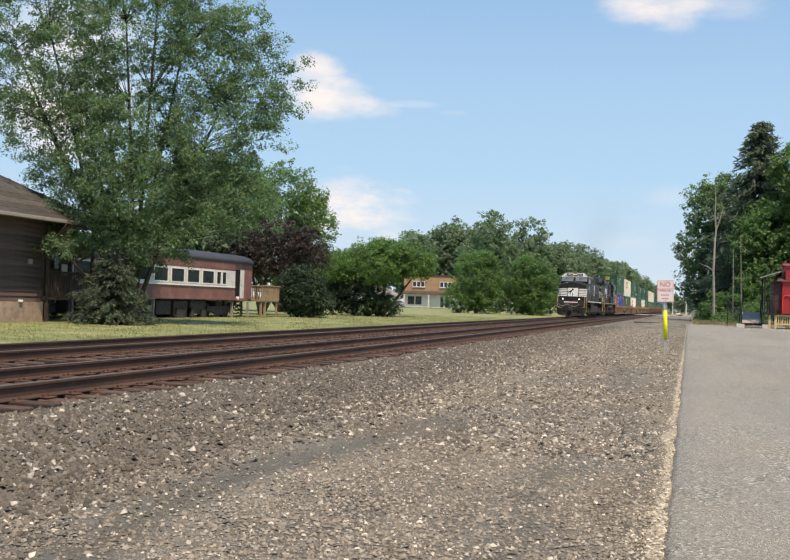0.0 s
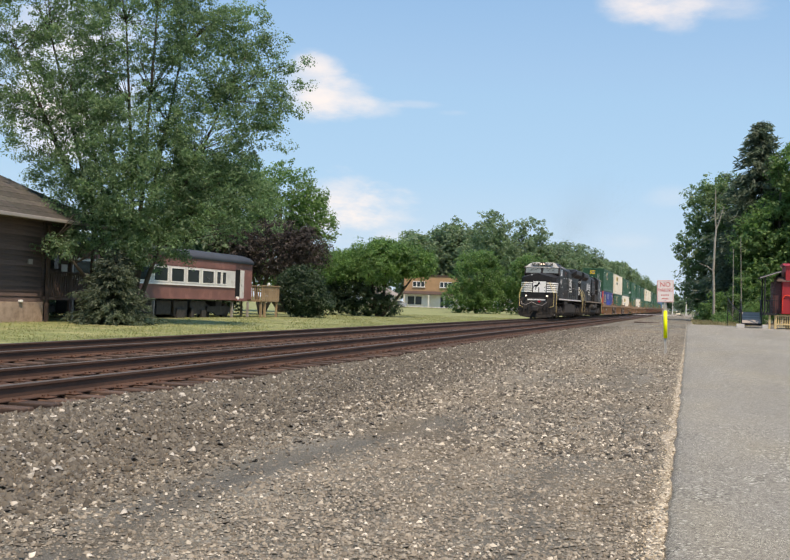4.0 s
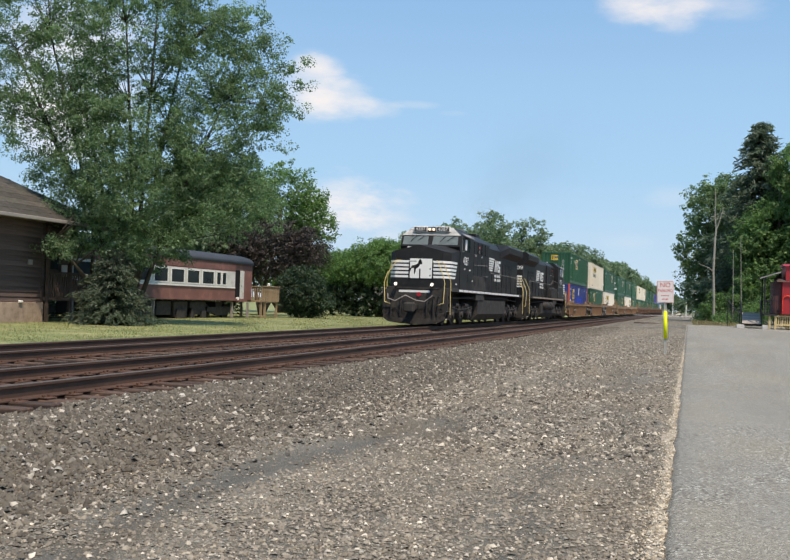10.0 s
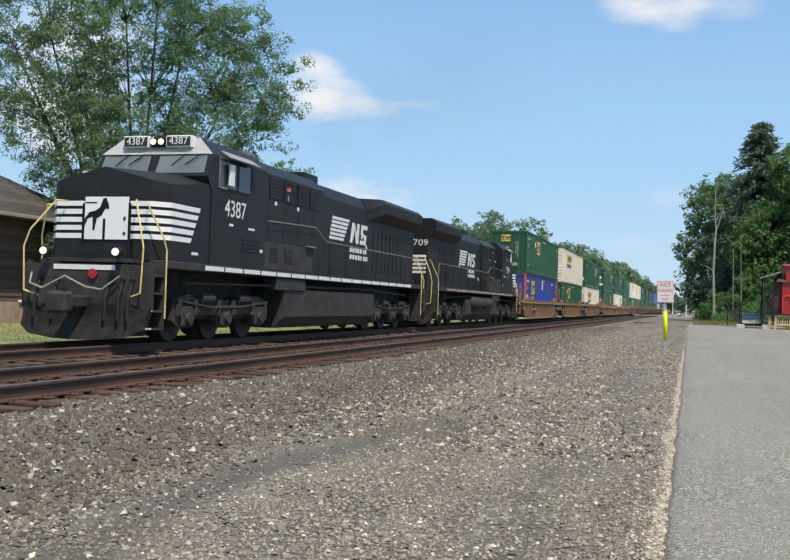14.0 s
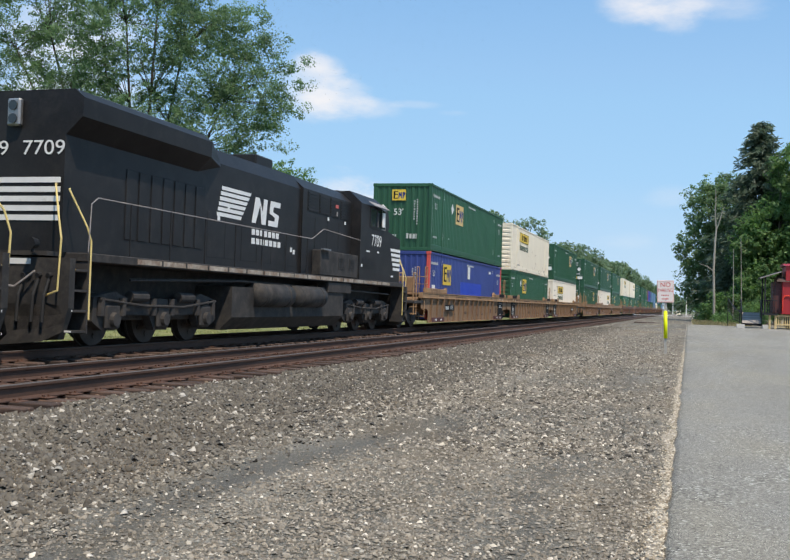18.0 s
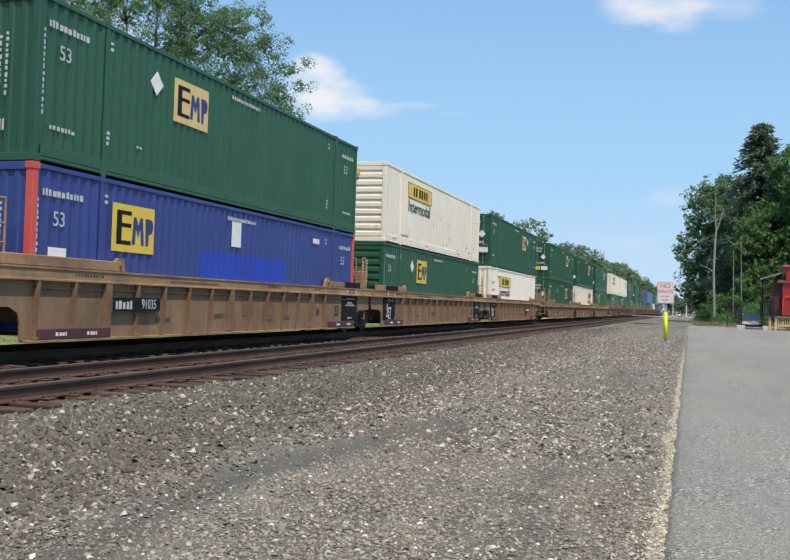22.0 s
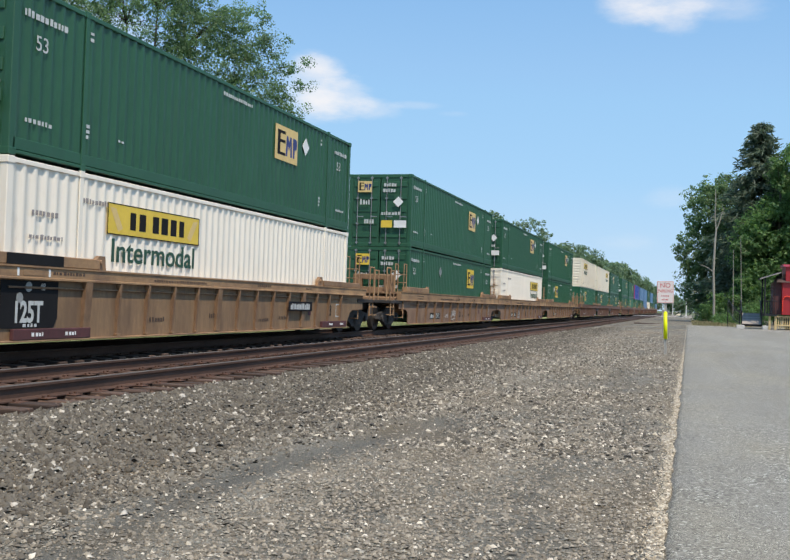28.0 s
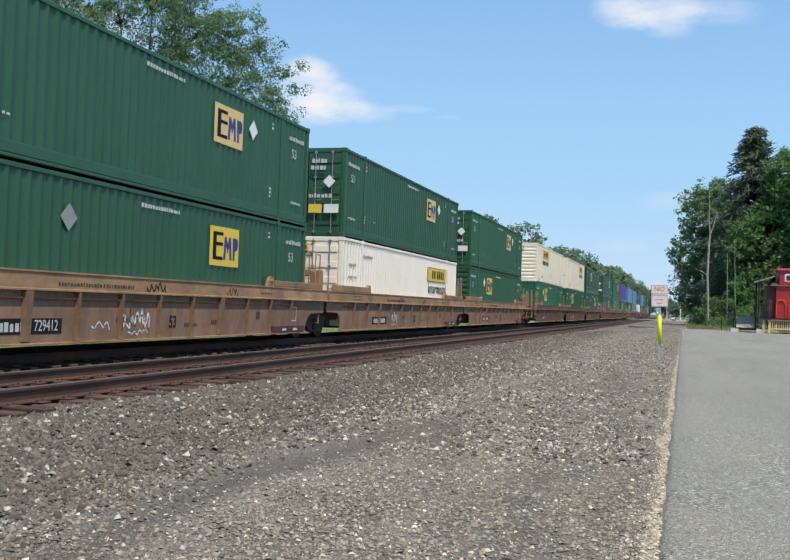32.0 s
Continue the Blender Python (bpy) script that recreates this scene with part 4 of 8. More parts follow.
def truck_meshes():
    bm = B()
    for s in (-1, 1):
        x0, x1 = (0.92, 1.06) if s > 0 else (-1.06, -0.92)
        prism(bm, [(-1.25, 0.42), (-1.2, 0.62), (-0.6, 0.7), (-0.35, 0.82), (0.35, 0.82), (0.6, 0.7), (1.2, 0.62), (1.25, 0.42), (0.75, 0.38), (0.4, 0.2), (-0.4, 0.2), (-0.75, 0.38)], "x", x0, x1)
        for y in (-0.89, 0.89):
            rod(bm, (s * 1.03, y, 0.46), (s * 1.12, y, 0.46), 0.12, 0.1, 10)
        for y in (-0.16, 0.0, 0.16):
            rod(bm, (s * 1.08, y, 0.28), (s * 1.08, y, 0.6), 0.07, 0.07, 8)
    box(bm, -1.0, 1.0, -0.22, 0.22, 0.45, 0.85, 0.03)
    CAR["truck"] = mesh_of("truck_frame", bm, M["frame_black"])
    bm = B()
    for s in (-1, 1):
        rod(bm, (s * 0.69, 0, 0), (s * 0.81, 0, 0), 0.455, 0.445, 28)
        rod(bm, (s * 0.66, 0, 0), (s * 0.69, 0, 0), 0.485, 0.485, 28)
        rod(bm, (s * 0.81, 0, 0), (s * 0.86, 0, 0), 0.16, 0.14, 12)
        for k in range(6):
            a = k * math.pi / 3
            rod(bm, (s * 0.80, 0.28 * math.cos(a), 0.28 * math.sin(a)), (s * 0.825, 0.28 * math.cos(a), 0.28 * math.sin(a)), 0.05, 0.05, 6)
    rod(bm, (-0.95, 0, 0), (0.95, 0, 0), 0.08, 0.08, 8)
    CAR["wheelset"] = mesh_of("wheelset", bm, M["wheel"])


truck_meshes()
WHEELS = []       # (wheelset, place on its car)


def add_truck(car, y, scale=1.0):
    part("truck_frame", CAR["truck"], None, car, "grimy cast truck frame", m=pose(0, y, 0))
    for dy in (-0.89, 0.89):
        w = part("wheelset", CAR["wheelset"], None, car, "steel wheelset", m=pose(0, y + dy, 0.46))
        WHEELS.append((w, (0, y + dy, 0.46), 0.46))


HX = 1.44


def well_meshes():
    """Two makes of car: a shallow and a deep top chord."""
    lower = [(-0.27, 0.24), (16.1, 0.24), (16.18, 0.45), (16.35, 0.65), (16.6, 0.75), (17.6, 0.78)]
    upper = [(-1.45, 0.8), (-0.55, 0.78), (-0.34, 0.68), (-0.28, 0.5)]
    for make, zc in ((0, 1.23), (1, 1.12), (2, 1.12)):
        outline = lower + [(17.62, zc + 0.05), (-1.5, zc + 0.05)] + upper
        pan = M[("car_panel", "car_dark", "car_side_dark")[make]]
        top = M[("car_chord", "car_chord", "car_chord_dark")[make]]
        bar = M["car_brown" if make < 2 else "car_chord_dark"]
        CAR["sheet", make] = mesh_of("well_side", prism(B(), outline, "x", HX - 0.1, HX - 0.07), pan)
        CAR["sheet_far", make] = mesh_of("well_side", prism(B(), outline, "x", -HX + 0.07, -HX + 0.1), pan)
        for s in (-1, 1):
            bm = prism(B(), [(s * (HX - 0.16), zc), (s * (HX + 0.035), zc), (s * (HX + 0.035), zc + 0.03), (s * (HX + 0.02), zc + 0.04), (s * (HX + 0.02), 1.42), (s * (HX + 0.04), 1.43), (s * (HX + 0.04), 1.46), (s * (HX - 0.16), 1.46)], "y", -1.55, 17.66)
            CAR["chord", make, s] = mesh_of("top_chord", bm, top)
        CAR["rib", make] = mesh_of("rib", box(prism(B(), [(HX - 0.08, 0.25), (HX - 0.03, 0.25), (HX + 0.03, zc), (HX - 0.08, zc)], "y", -0.035, 0.035), HX - 0.075, HX + 0.01, -0.06, 0.06, 0.25, 0.29), bar)
        CAR["wide_rib", make] = mesh_of("rib", prism(B(), [(HX - 0.08, 0.27), (HX - 0.02, 0.27), (HX + 0.03, zc), (HX - 0.08, zc)], "y", -0.1, 0.1), bar)
        CAR["pipe", make] = mesh_of("train_line", rod(B(), (HX - 0.035, 0.0, zc - 0.13), (HX - 0.035, 16.1, zc - 0.13), 0.018, seg=6), bar)
    CAR["lip"] = mesh_of("bottom_lip", boxed(HX - 0.14, HX + 0.01, -0.2, 16.05, 0.205, 0.238, 0.006), M["car_chord"])
    bm = prism(B(), [(-0.25, 0.43), (1.1, 0.43), (1.2, 0.6), (1.2, 1.21), (-0.25, 1.21)], "x", HX - 0.068, HX - 0.05)
    CAR["stencil"] = mesh_of("stencil_panel", bm, M["ink"])
    CAR["stencil_chord"] = mesh_of("stencil_panel", boxed(HX + 0.031, HX + 0.042, -0.25, 1.2, 1.468, 1.645), M["ink"])
    CAR["reflector"] = mesh_of("reflector", boxed(HX + 0.022, HX + 0.027, -0.025, 0.025, 1.285, 1.415), M["white"])
    CAR["tan_square"] = mesh_of("tan_square", boxed(HX + 0.022, HX + 0.025, 0.18, 0.72, 1.3, 1.4), M["car_chord"])
    CAR["maroon"] = mesh_of("maroon_patch", boxed(HX - 0.06, HX + 0.016, 0, 2.1, 0.24, 0.42, 0.01), M["maroon"])
    CAR["end_rail"] = mesh_of("end_rail", boxed(HX - 0.17, HX + 0.03, 13.75, 17.0, 1.462, 1.62, 0.015), M["car_brown"])
    CAR["end_rail_low"] = mesh_of("end_rail", boxed(HX - 0.17, HX + 0.03, -0.85, 2.4, 1.462, 1.65, 0.015), M["car_chord"])
    bm = boxed(-1.25, 1.25, 0.3, 16.0, 0.28, 0.34)
    CAR["floor"] = mesh_of("well_floor", bm, M["frame_black"])
    # end structure over a truck
    bm = B()
    prism(bm, [(-1.35, 0.95), (-0.25, 0.95), (0.1, 0.45), (0.1, 1.38), (-1.0, 1.38), (-1.35, 1.2)], "x", -1.2, 1.2)
    box(bm, -1.27, 1.27, -1.3, -0.35, 1.36, 1.44, 0.01)
    CAR["end"] = mesh_of("end_platform", bm, M["car_brown"])
    bm = B()
    for x in (-1.2, 1.2):
        prism(bm, [(-1.3, 1.1), (-0.3, 1.1), (-0.3, 1.46), (-1.1, 1.46)], "x", x - 0.02, x + 0.02)
    CAR["gusset"] = mesh_of("end_gusset", bm, M["car_brown"])
    bm = B()
    for x in (1.08, 1.42):
        pipe(bm, [(x, -1.15, 0.45), (x, -1.15, 2.5), (x, -0.8, 2.5), (x, -0.8, 1.45)], 0.02)
    for z in (0.48, 0.75, 1.02, 1.29, 1.8, 2.1):
        rod(bm, (1.08, -1.15, z), (1.42, -1.15, z), 0.016)
        if z > 1.5:
            rod(bm, (1.42, -1.15, z), (1.42, -0.8, z), 0.016)
    CAR["ladder"] = mesh_of("ladder", bm, M["car_chord"])
    bm = boxed(-0.8, -0.45, -0.62, -0.36, 1.44, 2.1, 0.03)
    box(bm, 0.45, 0.8, -0.62, -0.36, 1.44, 2.1, 0.03)
    box(bm, -0.8, 0.8, -0.6, -0.38, 1.9, 2.12, 0.03)
    box(bm, -0.45, 0.45, -0.58, -0.4, 1.44, 1.62, 0.02)
    CAR["bulkhead"] = mesh_of("container_stop", bm, M["car_brown"])
    bm = prism(B(), [(-0.26, 1.45), (-0.22, 1.6), (-0.08, 1.72), (0.1, 1.72), (0.14, 1.45)], "x", HX - 0.1, HX - 0.01)
    rod(bm, (HX - 0.01, -0.05, 1.6), (HX + 0.03, -0.05, 1.6), 0.05, 0.04, 8)
    CAR["guide"] = mesh_of("container_guide", bm, M["car_chord"])
    bm = B()
    box(bm, -0.3, 0.3, -3.0, -0.3, 0.72, 1.0, 0.04)
    box(bm, -0.16, 0.16, -3.42, -3.0, 0.75, 0.98, 0.04)
    box(bm, -1.4, 1.4, -2.6, -0.9, 1.0, 1.12, 0.02)
    CAR["draft"] = mesh_of("coupler_beam", bm, M["frame_black"])
    bm = B()
    pipe(bm, [(1.36, -2.55, 0.55), (1.36, -2.55, 1.1), (1.36, -2.2, 1.1), (1.36, -2.2, 0.55)], 0.025)
    for z in (0.58, 0.85):
        box(bm, 1.2, 1.4, -2.55, -2.2, z, z + 0.03)
    for x in (0.7, 1.3):
        pipe(bm, [(x, -2.45, 1.1), (x, -2.45, 2.2), (x, -2.0, 2.2), (x, -2.0, 1.1)], 0.026)
    CAR["step"] = mesh_of("crew_step", bm, M["car_chord"])


well_meshes()
FLIP = Matrix.Translation((0, CL, 0)) @ Matrix.Diagonal((1, -1, 1, 1))


def end_set(car, base, tail, ladder):
    """The end over a truck, at a unit's lead (tail False) or back."""
    def at(m=None):
        if not tail:
            return pose(0, base, 0)
        return pose(0, base + CL, 0, 0, 0, 180)
    part("end_platform", CAR["end"], None, car, m=at())
    part("end_gusset", CAR["gusset"], None, car, m=at())
    part("container_stop", CAR["bulkhead"], None, car, m=at())
    if ladder:
        part("ladder", CAR["ladder"], None, car, "brown grab ladder", m=pose(0, base, 0) if not tail else Matrix.Translation((0, base + CL, 0)) @ pose(0, 0, 0, 0, 0, 180) @ pose(-2.4, 0, 0))


def scribble(w, h, n, thick, seed):
    """A sprayed scrawl as one run of flat strokes."""
    r = random.Random(seed)
    bm = B()
    x, y = -w / 2, r.uniform(-0.3, 0.3) * h
    for i in range(n):
        nx = -w / 2 + w * (i + 1) / n + r.uniform(-0.06, 0.06) * w
        ny = h * (0.5 if i % 2 else -0.5) * r.uniform(0.35, 1.0)
        mx, my = (x + nx) / 2 + r.uniform(-0.05, 0.05) * w, (y + ny) / 2 + r.uniform(-0.1, 0.1) * h
        for (ax, ay), (bx, by) in (((x, y), (mx, my)), ((mx, my), (nx, ny))):
            d = Vector((bx - ax, by - ay))
            if d.length < 1e-3:
                continue
            o = Vector((-d.y, d.x)).normalized() * thick / 2
            d = d.normalized() * thick * 0.4
            bm.faces.new([bm.verts.new((p[0], p[1], 0.002)) for p in ((ax - o.x - d.x, ay - o.y - d.y), (bx - o.x + d.x, by - o.y + d.y), (bx + o.x + d.x, by + o.y + d.y), (ax + o.x - d.x, ay + o.y - d.y))])
        x, y = nx, ny
    return bm


def well_car(n, first):
    make = min(n, 2)
    car = thing("well_car", pose(FAR_TRACK, 0, 0), "rust-stained tan three-unit well car carrying containers" if make == 0 else "dusty brown well car with a deep orange-tan top chord", "rail car", "well cars of the train")
    zc = 1.23 if make == 0 else 1.12
    step = 1.02 if make == 0 else 1.4
    skin, face = HX - 0.066, HX + 0.022
    near = n < 3
    for u in range(3):
        b = u * 19.35
        rr = random.Random(n * 3 + u)
        sh = part("well_side", CAR["sheet", make], None, car, "tan side sheet with upright ribs", m=pose(0, b, 0))
        part("well_side", CAR["sheet_far", make], None, car, m=pose(0, b, 0))
        ch = part("top_chord", CAR["chord", make, 1], None, car, "orange-tan top chord", m=pose(0, b, 0))
        part("top_chord", CAR["chord", make, -1], None, car, m=pose(0, b, 0))
        part("bottom_lip", CAR["lip"], None, car, m=pose(0, b, 0))
        part("well_floor", CAR["floor"], None, car, m=pose(0, b, 0))
        y = 0.06 if make == 0 else 0.95
        k = 2
        while y < 15.6:
            bare = make == 0 and ((u > 0 and y < 1.3) or (u < 2 and y > 14.2))     # black stencil panels carry no rib
            if not bare:
                part("rib", CAR["wide_rib" if k % 5 == 4 else "rib", make], None, sh, m=pose(0, y, 0))
            y += step
            k += 1
        part("train_line", CAR["pipe", make], None, car, m=pose(0, b, 0))
        part("end_rail", CAR["end_rail"], None, car, m=pose(0, b, 0))
        part("end_rail", CAR["end_rail_low"], None, car, m=pose(0, b, 0))
        for y in (2.5, 13.6):
            part("container_guide", CAR["guide"], None, car, m=pose(0, b + y, 0))
        if near:
            part("maroon_patch", CAR["maroon"], None, car, m=pose(0, b + 13.75, 0))
            if make == 0:
                part("maroon_patch", CAR["maroon"], None, car, m=pose(0, b + 0.1, 0))
            for yy in ((14.45, 15.4, 0.7, 1.6) if make == 0 else (14.45, 15.2)):
                tagged(part("marking", stencil(0.3, 0.07, n), M["white"], sh, m=face_x(HX + 0.018, yy, 0.33)), kind="stuff")
            plate_y = (3.05, None, 12.0)[u] if make == 0 else 3.9
            if plate_y:
                st = part("stencil_panel", plate(1.7, 0.26, 0.004), M["ink"], sh, "black stencil panel", m=face_x(HX + 0.03 if make == 0 else skin, plate_y, 0.85 if make == 0 else 0.52))
                if u == 0:
                    lettering("number", "91035" if make == 0 else "729412", 0.27, M["stencil"], st, Matrix.Translation((0.42, 0, 0.004)) @ Matrix.Diagonal((0.8, 1, 1, 1)), "white stencilled number")
                    tagged(part("marking", stencil(0.6, 0.18, 3), M["stencil"], st, m=Matrix.Translation((-0.45, 0, 0.004))), kind="stuff")
                else:
                    tagged(part("marking", stencil(1.4, 0.17, n + u), M["stencil"], st, m=Matrix.Translation((0, 0, 0.004))), kind="stuff")
            lettering("number_53", "53", 0.44 if make == 0 else 0.36, M["ink"], sh, face_x(skin, 14.5 if make == 0 else 8.6, 0.72 if make == 0 else 0.55) @ Matrix.Diagonal((0.85, 1, 1, 1)), "black stencilled 53", 0.002, 0.008)
            part("stencil_box", box(box(box(boxed(-0.2, 0.2, -0.2, -0.17, 0, 0.003), -0.2, 0.2, 0.17, 0.2, 0, 0.003), -0.2, -0.17, -0.17, 0.17, 0, 0.003), 0.17, 0.2, -0.17, 0.17, 0, 0.003), M["stencil"], sh, m=face_x(skin, 15.25, 0.74))
            part("stencil_square", plate(0.22, 0.2, 0.003), M["maroon"], sh, m=face_x(skin, 12.9, 0.7))
            for yy, zz, w, h in ((5.4, 1.33, 2.2, 0.05), (1.5, 1.36, 0.9, 0.06), (9.6, 1.36, 0.8, 0.07), (12.6, 1.35, 0.5, 0.05)) if make == 0 else ((5.7, 1.25, 2.4, 0.07), (1.2, 1.32, 0.9, 0.04), (1.2, 1.22, 0.8, 0.04), (13.2, 1.27, 0.7, 0.05)):
                tagged(part("marking", stencil(w, h, u), M["car_ink"], ch, m=face_x(face, yy, zz)), kind="stuff")
            for yy, zz, w, h in ((4.2, 0.55, 0.6, 0.1), (6.7, 0.62, 0.5, 0.12), (9.4, 0.5, 0.6, 0.08), (10.6, 0.55, 0.5, 0.1)):
                tagged(part("marking", stencil(w, h, n), M["car_ink"], sh, m=face_x(skin, yy + 0.2 * u, zz)), kind="stuff")
            if make == 0:
                for y0, word in ((15.15, ""), (0.1, "25T" if u == 1 else "125T")):
                    if (u == 2 and y0 > 9) or (u == 0 and y0 < 9):
                        continue
                    pn = part("stencil_panel", CAR["stencil"], None, car, "black stencil panel", m=pose(0, b + y0, 0))
                    sc = part("stencil_panel", CAR["stencil_chord"], None, ch, "black stencil panel", m=pose(0, y0, 0))
                    part("tan_square", CAR["tan_square"], None, sc)
                    for yy in (0.05, 0.85):
                        part("reflector", CAR["reflector"], None, sc, m=pose(0, yy, 0))
                    if word:
                        lettering("number", word, 0.46, M["stencil"], pn, face_x(HX - 0.048, 0.42, 0.68) @ Matrix.Diagonal((0.78, 1.05, 1, 1)), "white stencil lettering", 0.002, 0.014)
                        lettering("number", "48", 0.17, M["stencil"], pn, face_x(HX - 0.048, 0.78, 1.11) @ Matrix.Diagonal((0.85, 1, 1, 1)), "small white stencil number")
                        for yy, zz in ((0.42, 1.11), (0.2, 0.93)):
                            part("inspection_mark", rod(rod(B(), (0, 0, 0), (0, 0, 0.003), 0.085, seg=14), (0, 0, 0.003), (0, 0, 0.005), 0.045, seg=10), M["grey_placard"], pn, "round grey stencil mark", m=face_x(HX - 0.048, yy, zz))
                    for zz, w in ((0.48, 0.4),) if word else ((1.12, 0.7), (1.0, 0.5), (0.92, 0.85), (0.52, 0.4)):
                        tagged(part("marking", stencil(w, 0.06, u), M["stencil"], pn, m=face_x(HX - 0.048, 0.5, zz)), kind="stuff")
            if make == 0 and u == 0:
                # tall initials of the owner as plain slabs
                for yy, w in ((8.2, 0.62), (9.4, 0.62), (10.5, 0.4)):
                    part("owner_slab", plate(w, 0.5, 0.003), M["faded_mark"], sh, m=face_x(skin, yy, 0.85))
            if (n, u) in ((1, 0), (1, 1), (2, 1)):
                yy = 7.1 if u == 0 else 5.6
                part("white_scrawl", scribble(1.1, 0.42, 17, 0.035, n + u), M["white"], sh, "white sprayed scrawl", m=face_x(skin, yy, 0.62))
                part("white_scrawl", scribble(0.75, 0.12, 7, 0.03, 5 + u), M["white"], sh, "white sprayed scrawl", m=face_x(skin, yy + 0.15, 0.37))
                part("white_scrawl", scribble(0.6, 0.2, 5, 0.03, 9 + u), M["white"], sh, "white sprayed scrawl", m=face_x(skin, yy - 1.15, 0.5))
                part("black_scrawl", scribble(0.75, 0.24, 9, 0.03, 12 + u), M["ink"], ch, "black sprayed scrawl", m=face_x(face, yy + 0.65, 1.27))
                part("black_scrawl", scribble(0.6, 0.24, 7, 0.025, 17 + u), M["ink"], ch, "black sprayed scrawl", m=face_x(face, yy + 4.1, 1.25))
        end_set(car, b, False, u == 0)
        end_set(car, b, True, True)
        if u < 2:
            add_truck(car, b + 17.75)
    for tail in (False, True):
        m = pose(0, 0, 0) if not tail else pose(0, 38.7 + CL, 0, 0, 0, 180)
        part("coupler_beam", CAR["draft"], None, car, m=m)
        part("crew_step", CAR["step"], None, car, m=m if not tail else Matrix.Translation((0, 38.7 + CL, 0)) @ pose(0, 0, 0, 0, 0, 180) @ pose(-2.72, 0, 0))
        add_truck(car, -1.75 if not tail else 38.7 + CL + 1.75)
    MOVING.append((car, first, 0.0))


for n in range(6):
    well_car(n, n * 62.05)

# ---------------------------------------------------------------- locomotives
LOCO_LEN = 22.3


def side_pose(s, x, y, z):
    """Plate pose on the side wall s (+1 looks to +x, -1 to -x)."""
    if s > 0:
        return face_x(x, y, z)
    return Matrix.Translation((-x, y, z)) @ Matrix(((0, 0, -1, 0), (-1, 0, 0, 0), (0, 1, 0, 0), (0, 0, 0, 1)))


def emblem(parent, s, x, y, z, k):
    """Railway mark on the hood: level stripes that end on a slant, and two skewed blocks."""
    bm = B()
    for i in range(6):
        zz = -0.36 * k + i * 0.145 * k
        cut = 0.07 * i * k
        lean = i * 0.03 * k
        prism(bm, [(-1.35 * k + lean, zz), (-0.2 * k + cut - 0.25 * k, zz), (-0.2 * k + cut - 0.2 * k, zz + 0.1 * k), (-1.35 * k + lean, zz + 0.1 * k)], "z", 0, 0.005)
    part("stripe_mark", bm, M["white"], parent, "white slanted stripes", m=side_pose(s, x, y, z) @ Matrix.Diagonal((1.6, 1, 1, 1)))
    bm = B()
    prism(bm, [(0.0, -0.36 * k), (0.16 * k, -0.36 * k), (0.34 * k, 0.2 * k), (0.42 * k, -0.36 * k), (0.6 * k, -0.36 * k), (0.66 * k, 0.4 * k), (0.5 * k, 0.4 * k), (0.46 * k, 0.0), (0.3 * k, 0.4 * k), (0.14 * k, 0.4 * k)], "z", 0, 0.005)
    prism(bm, [(0.72 * k, -0.36 * k), (1.14 * k, -0.36 * k), (1.2 * k, 0.0), (0.92 * k, 0.08 * k), (0.94 * k, 0.24 * k), (1.24 * k, 0.24 * k), (1.26 * k, 0.4 * k), (0.8 * k, 0.4 * k), (0.76 * k, 0.02 * k), (1.02 * k, -0.08 * k), (1.0 * k, -0.2 * k), (0.72 * k, -0.2 * k)], "z", 0, 0.005)
    part("block_mark", bm, M["white"], parent, "white skewed blocks", m=side_pose(s, x, y, z) @ Matrix.Diagonal((1.6, 1, 1, 1)))
    bm = B()
    for i, (w, zz) in enumerate(((1.25, -0.62), (1.35, -0.88))):
        for j in range(7):
            box(bm, (0.02 + j * w / 7) * k, (0.02 + (j + 0.72) * w / 7) * k, (zz - 0.09) * k, (zz + 0.08) * k, 0, 0.004)
    tagged(part("small_print", bm, M["white"], parent, m=side_pose(s, x, y, z) @ Matrix.Diagonal((1.6, 1, 1, 1))), kind="stuff")


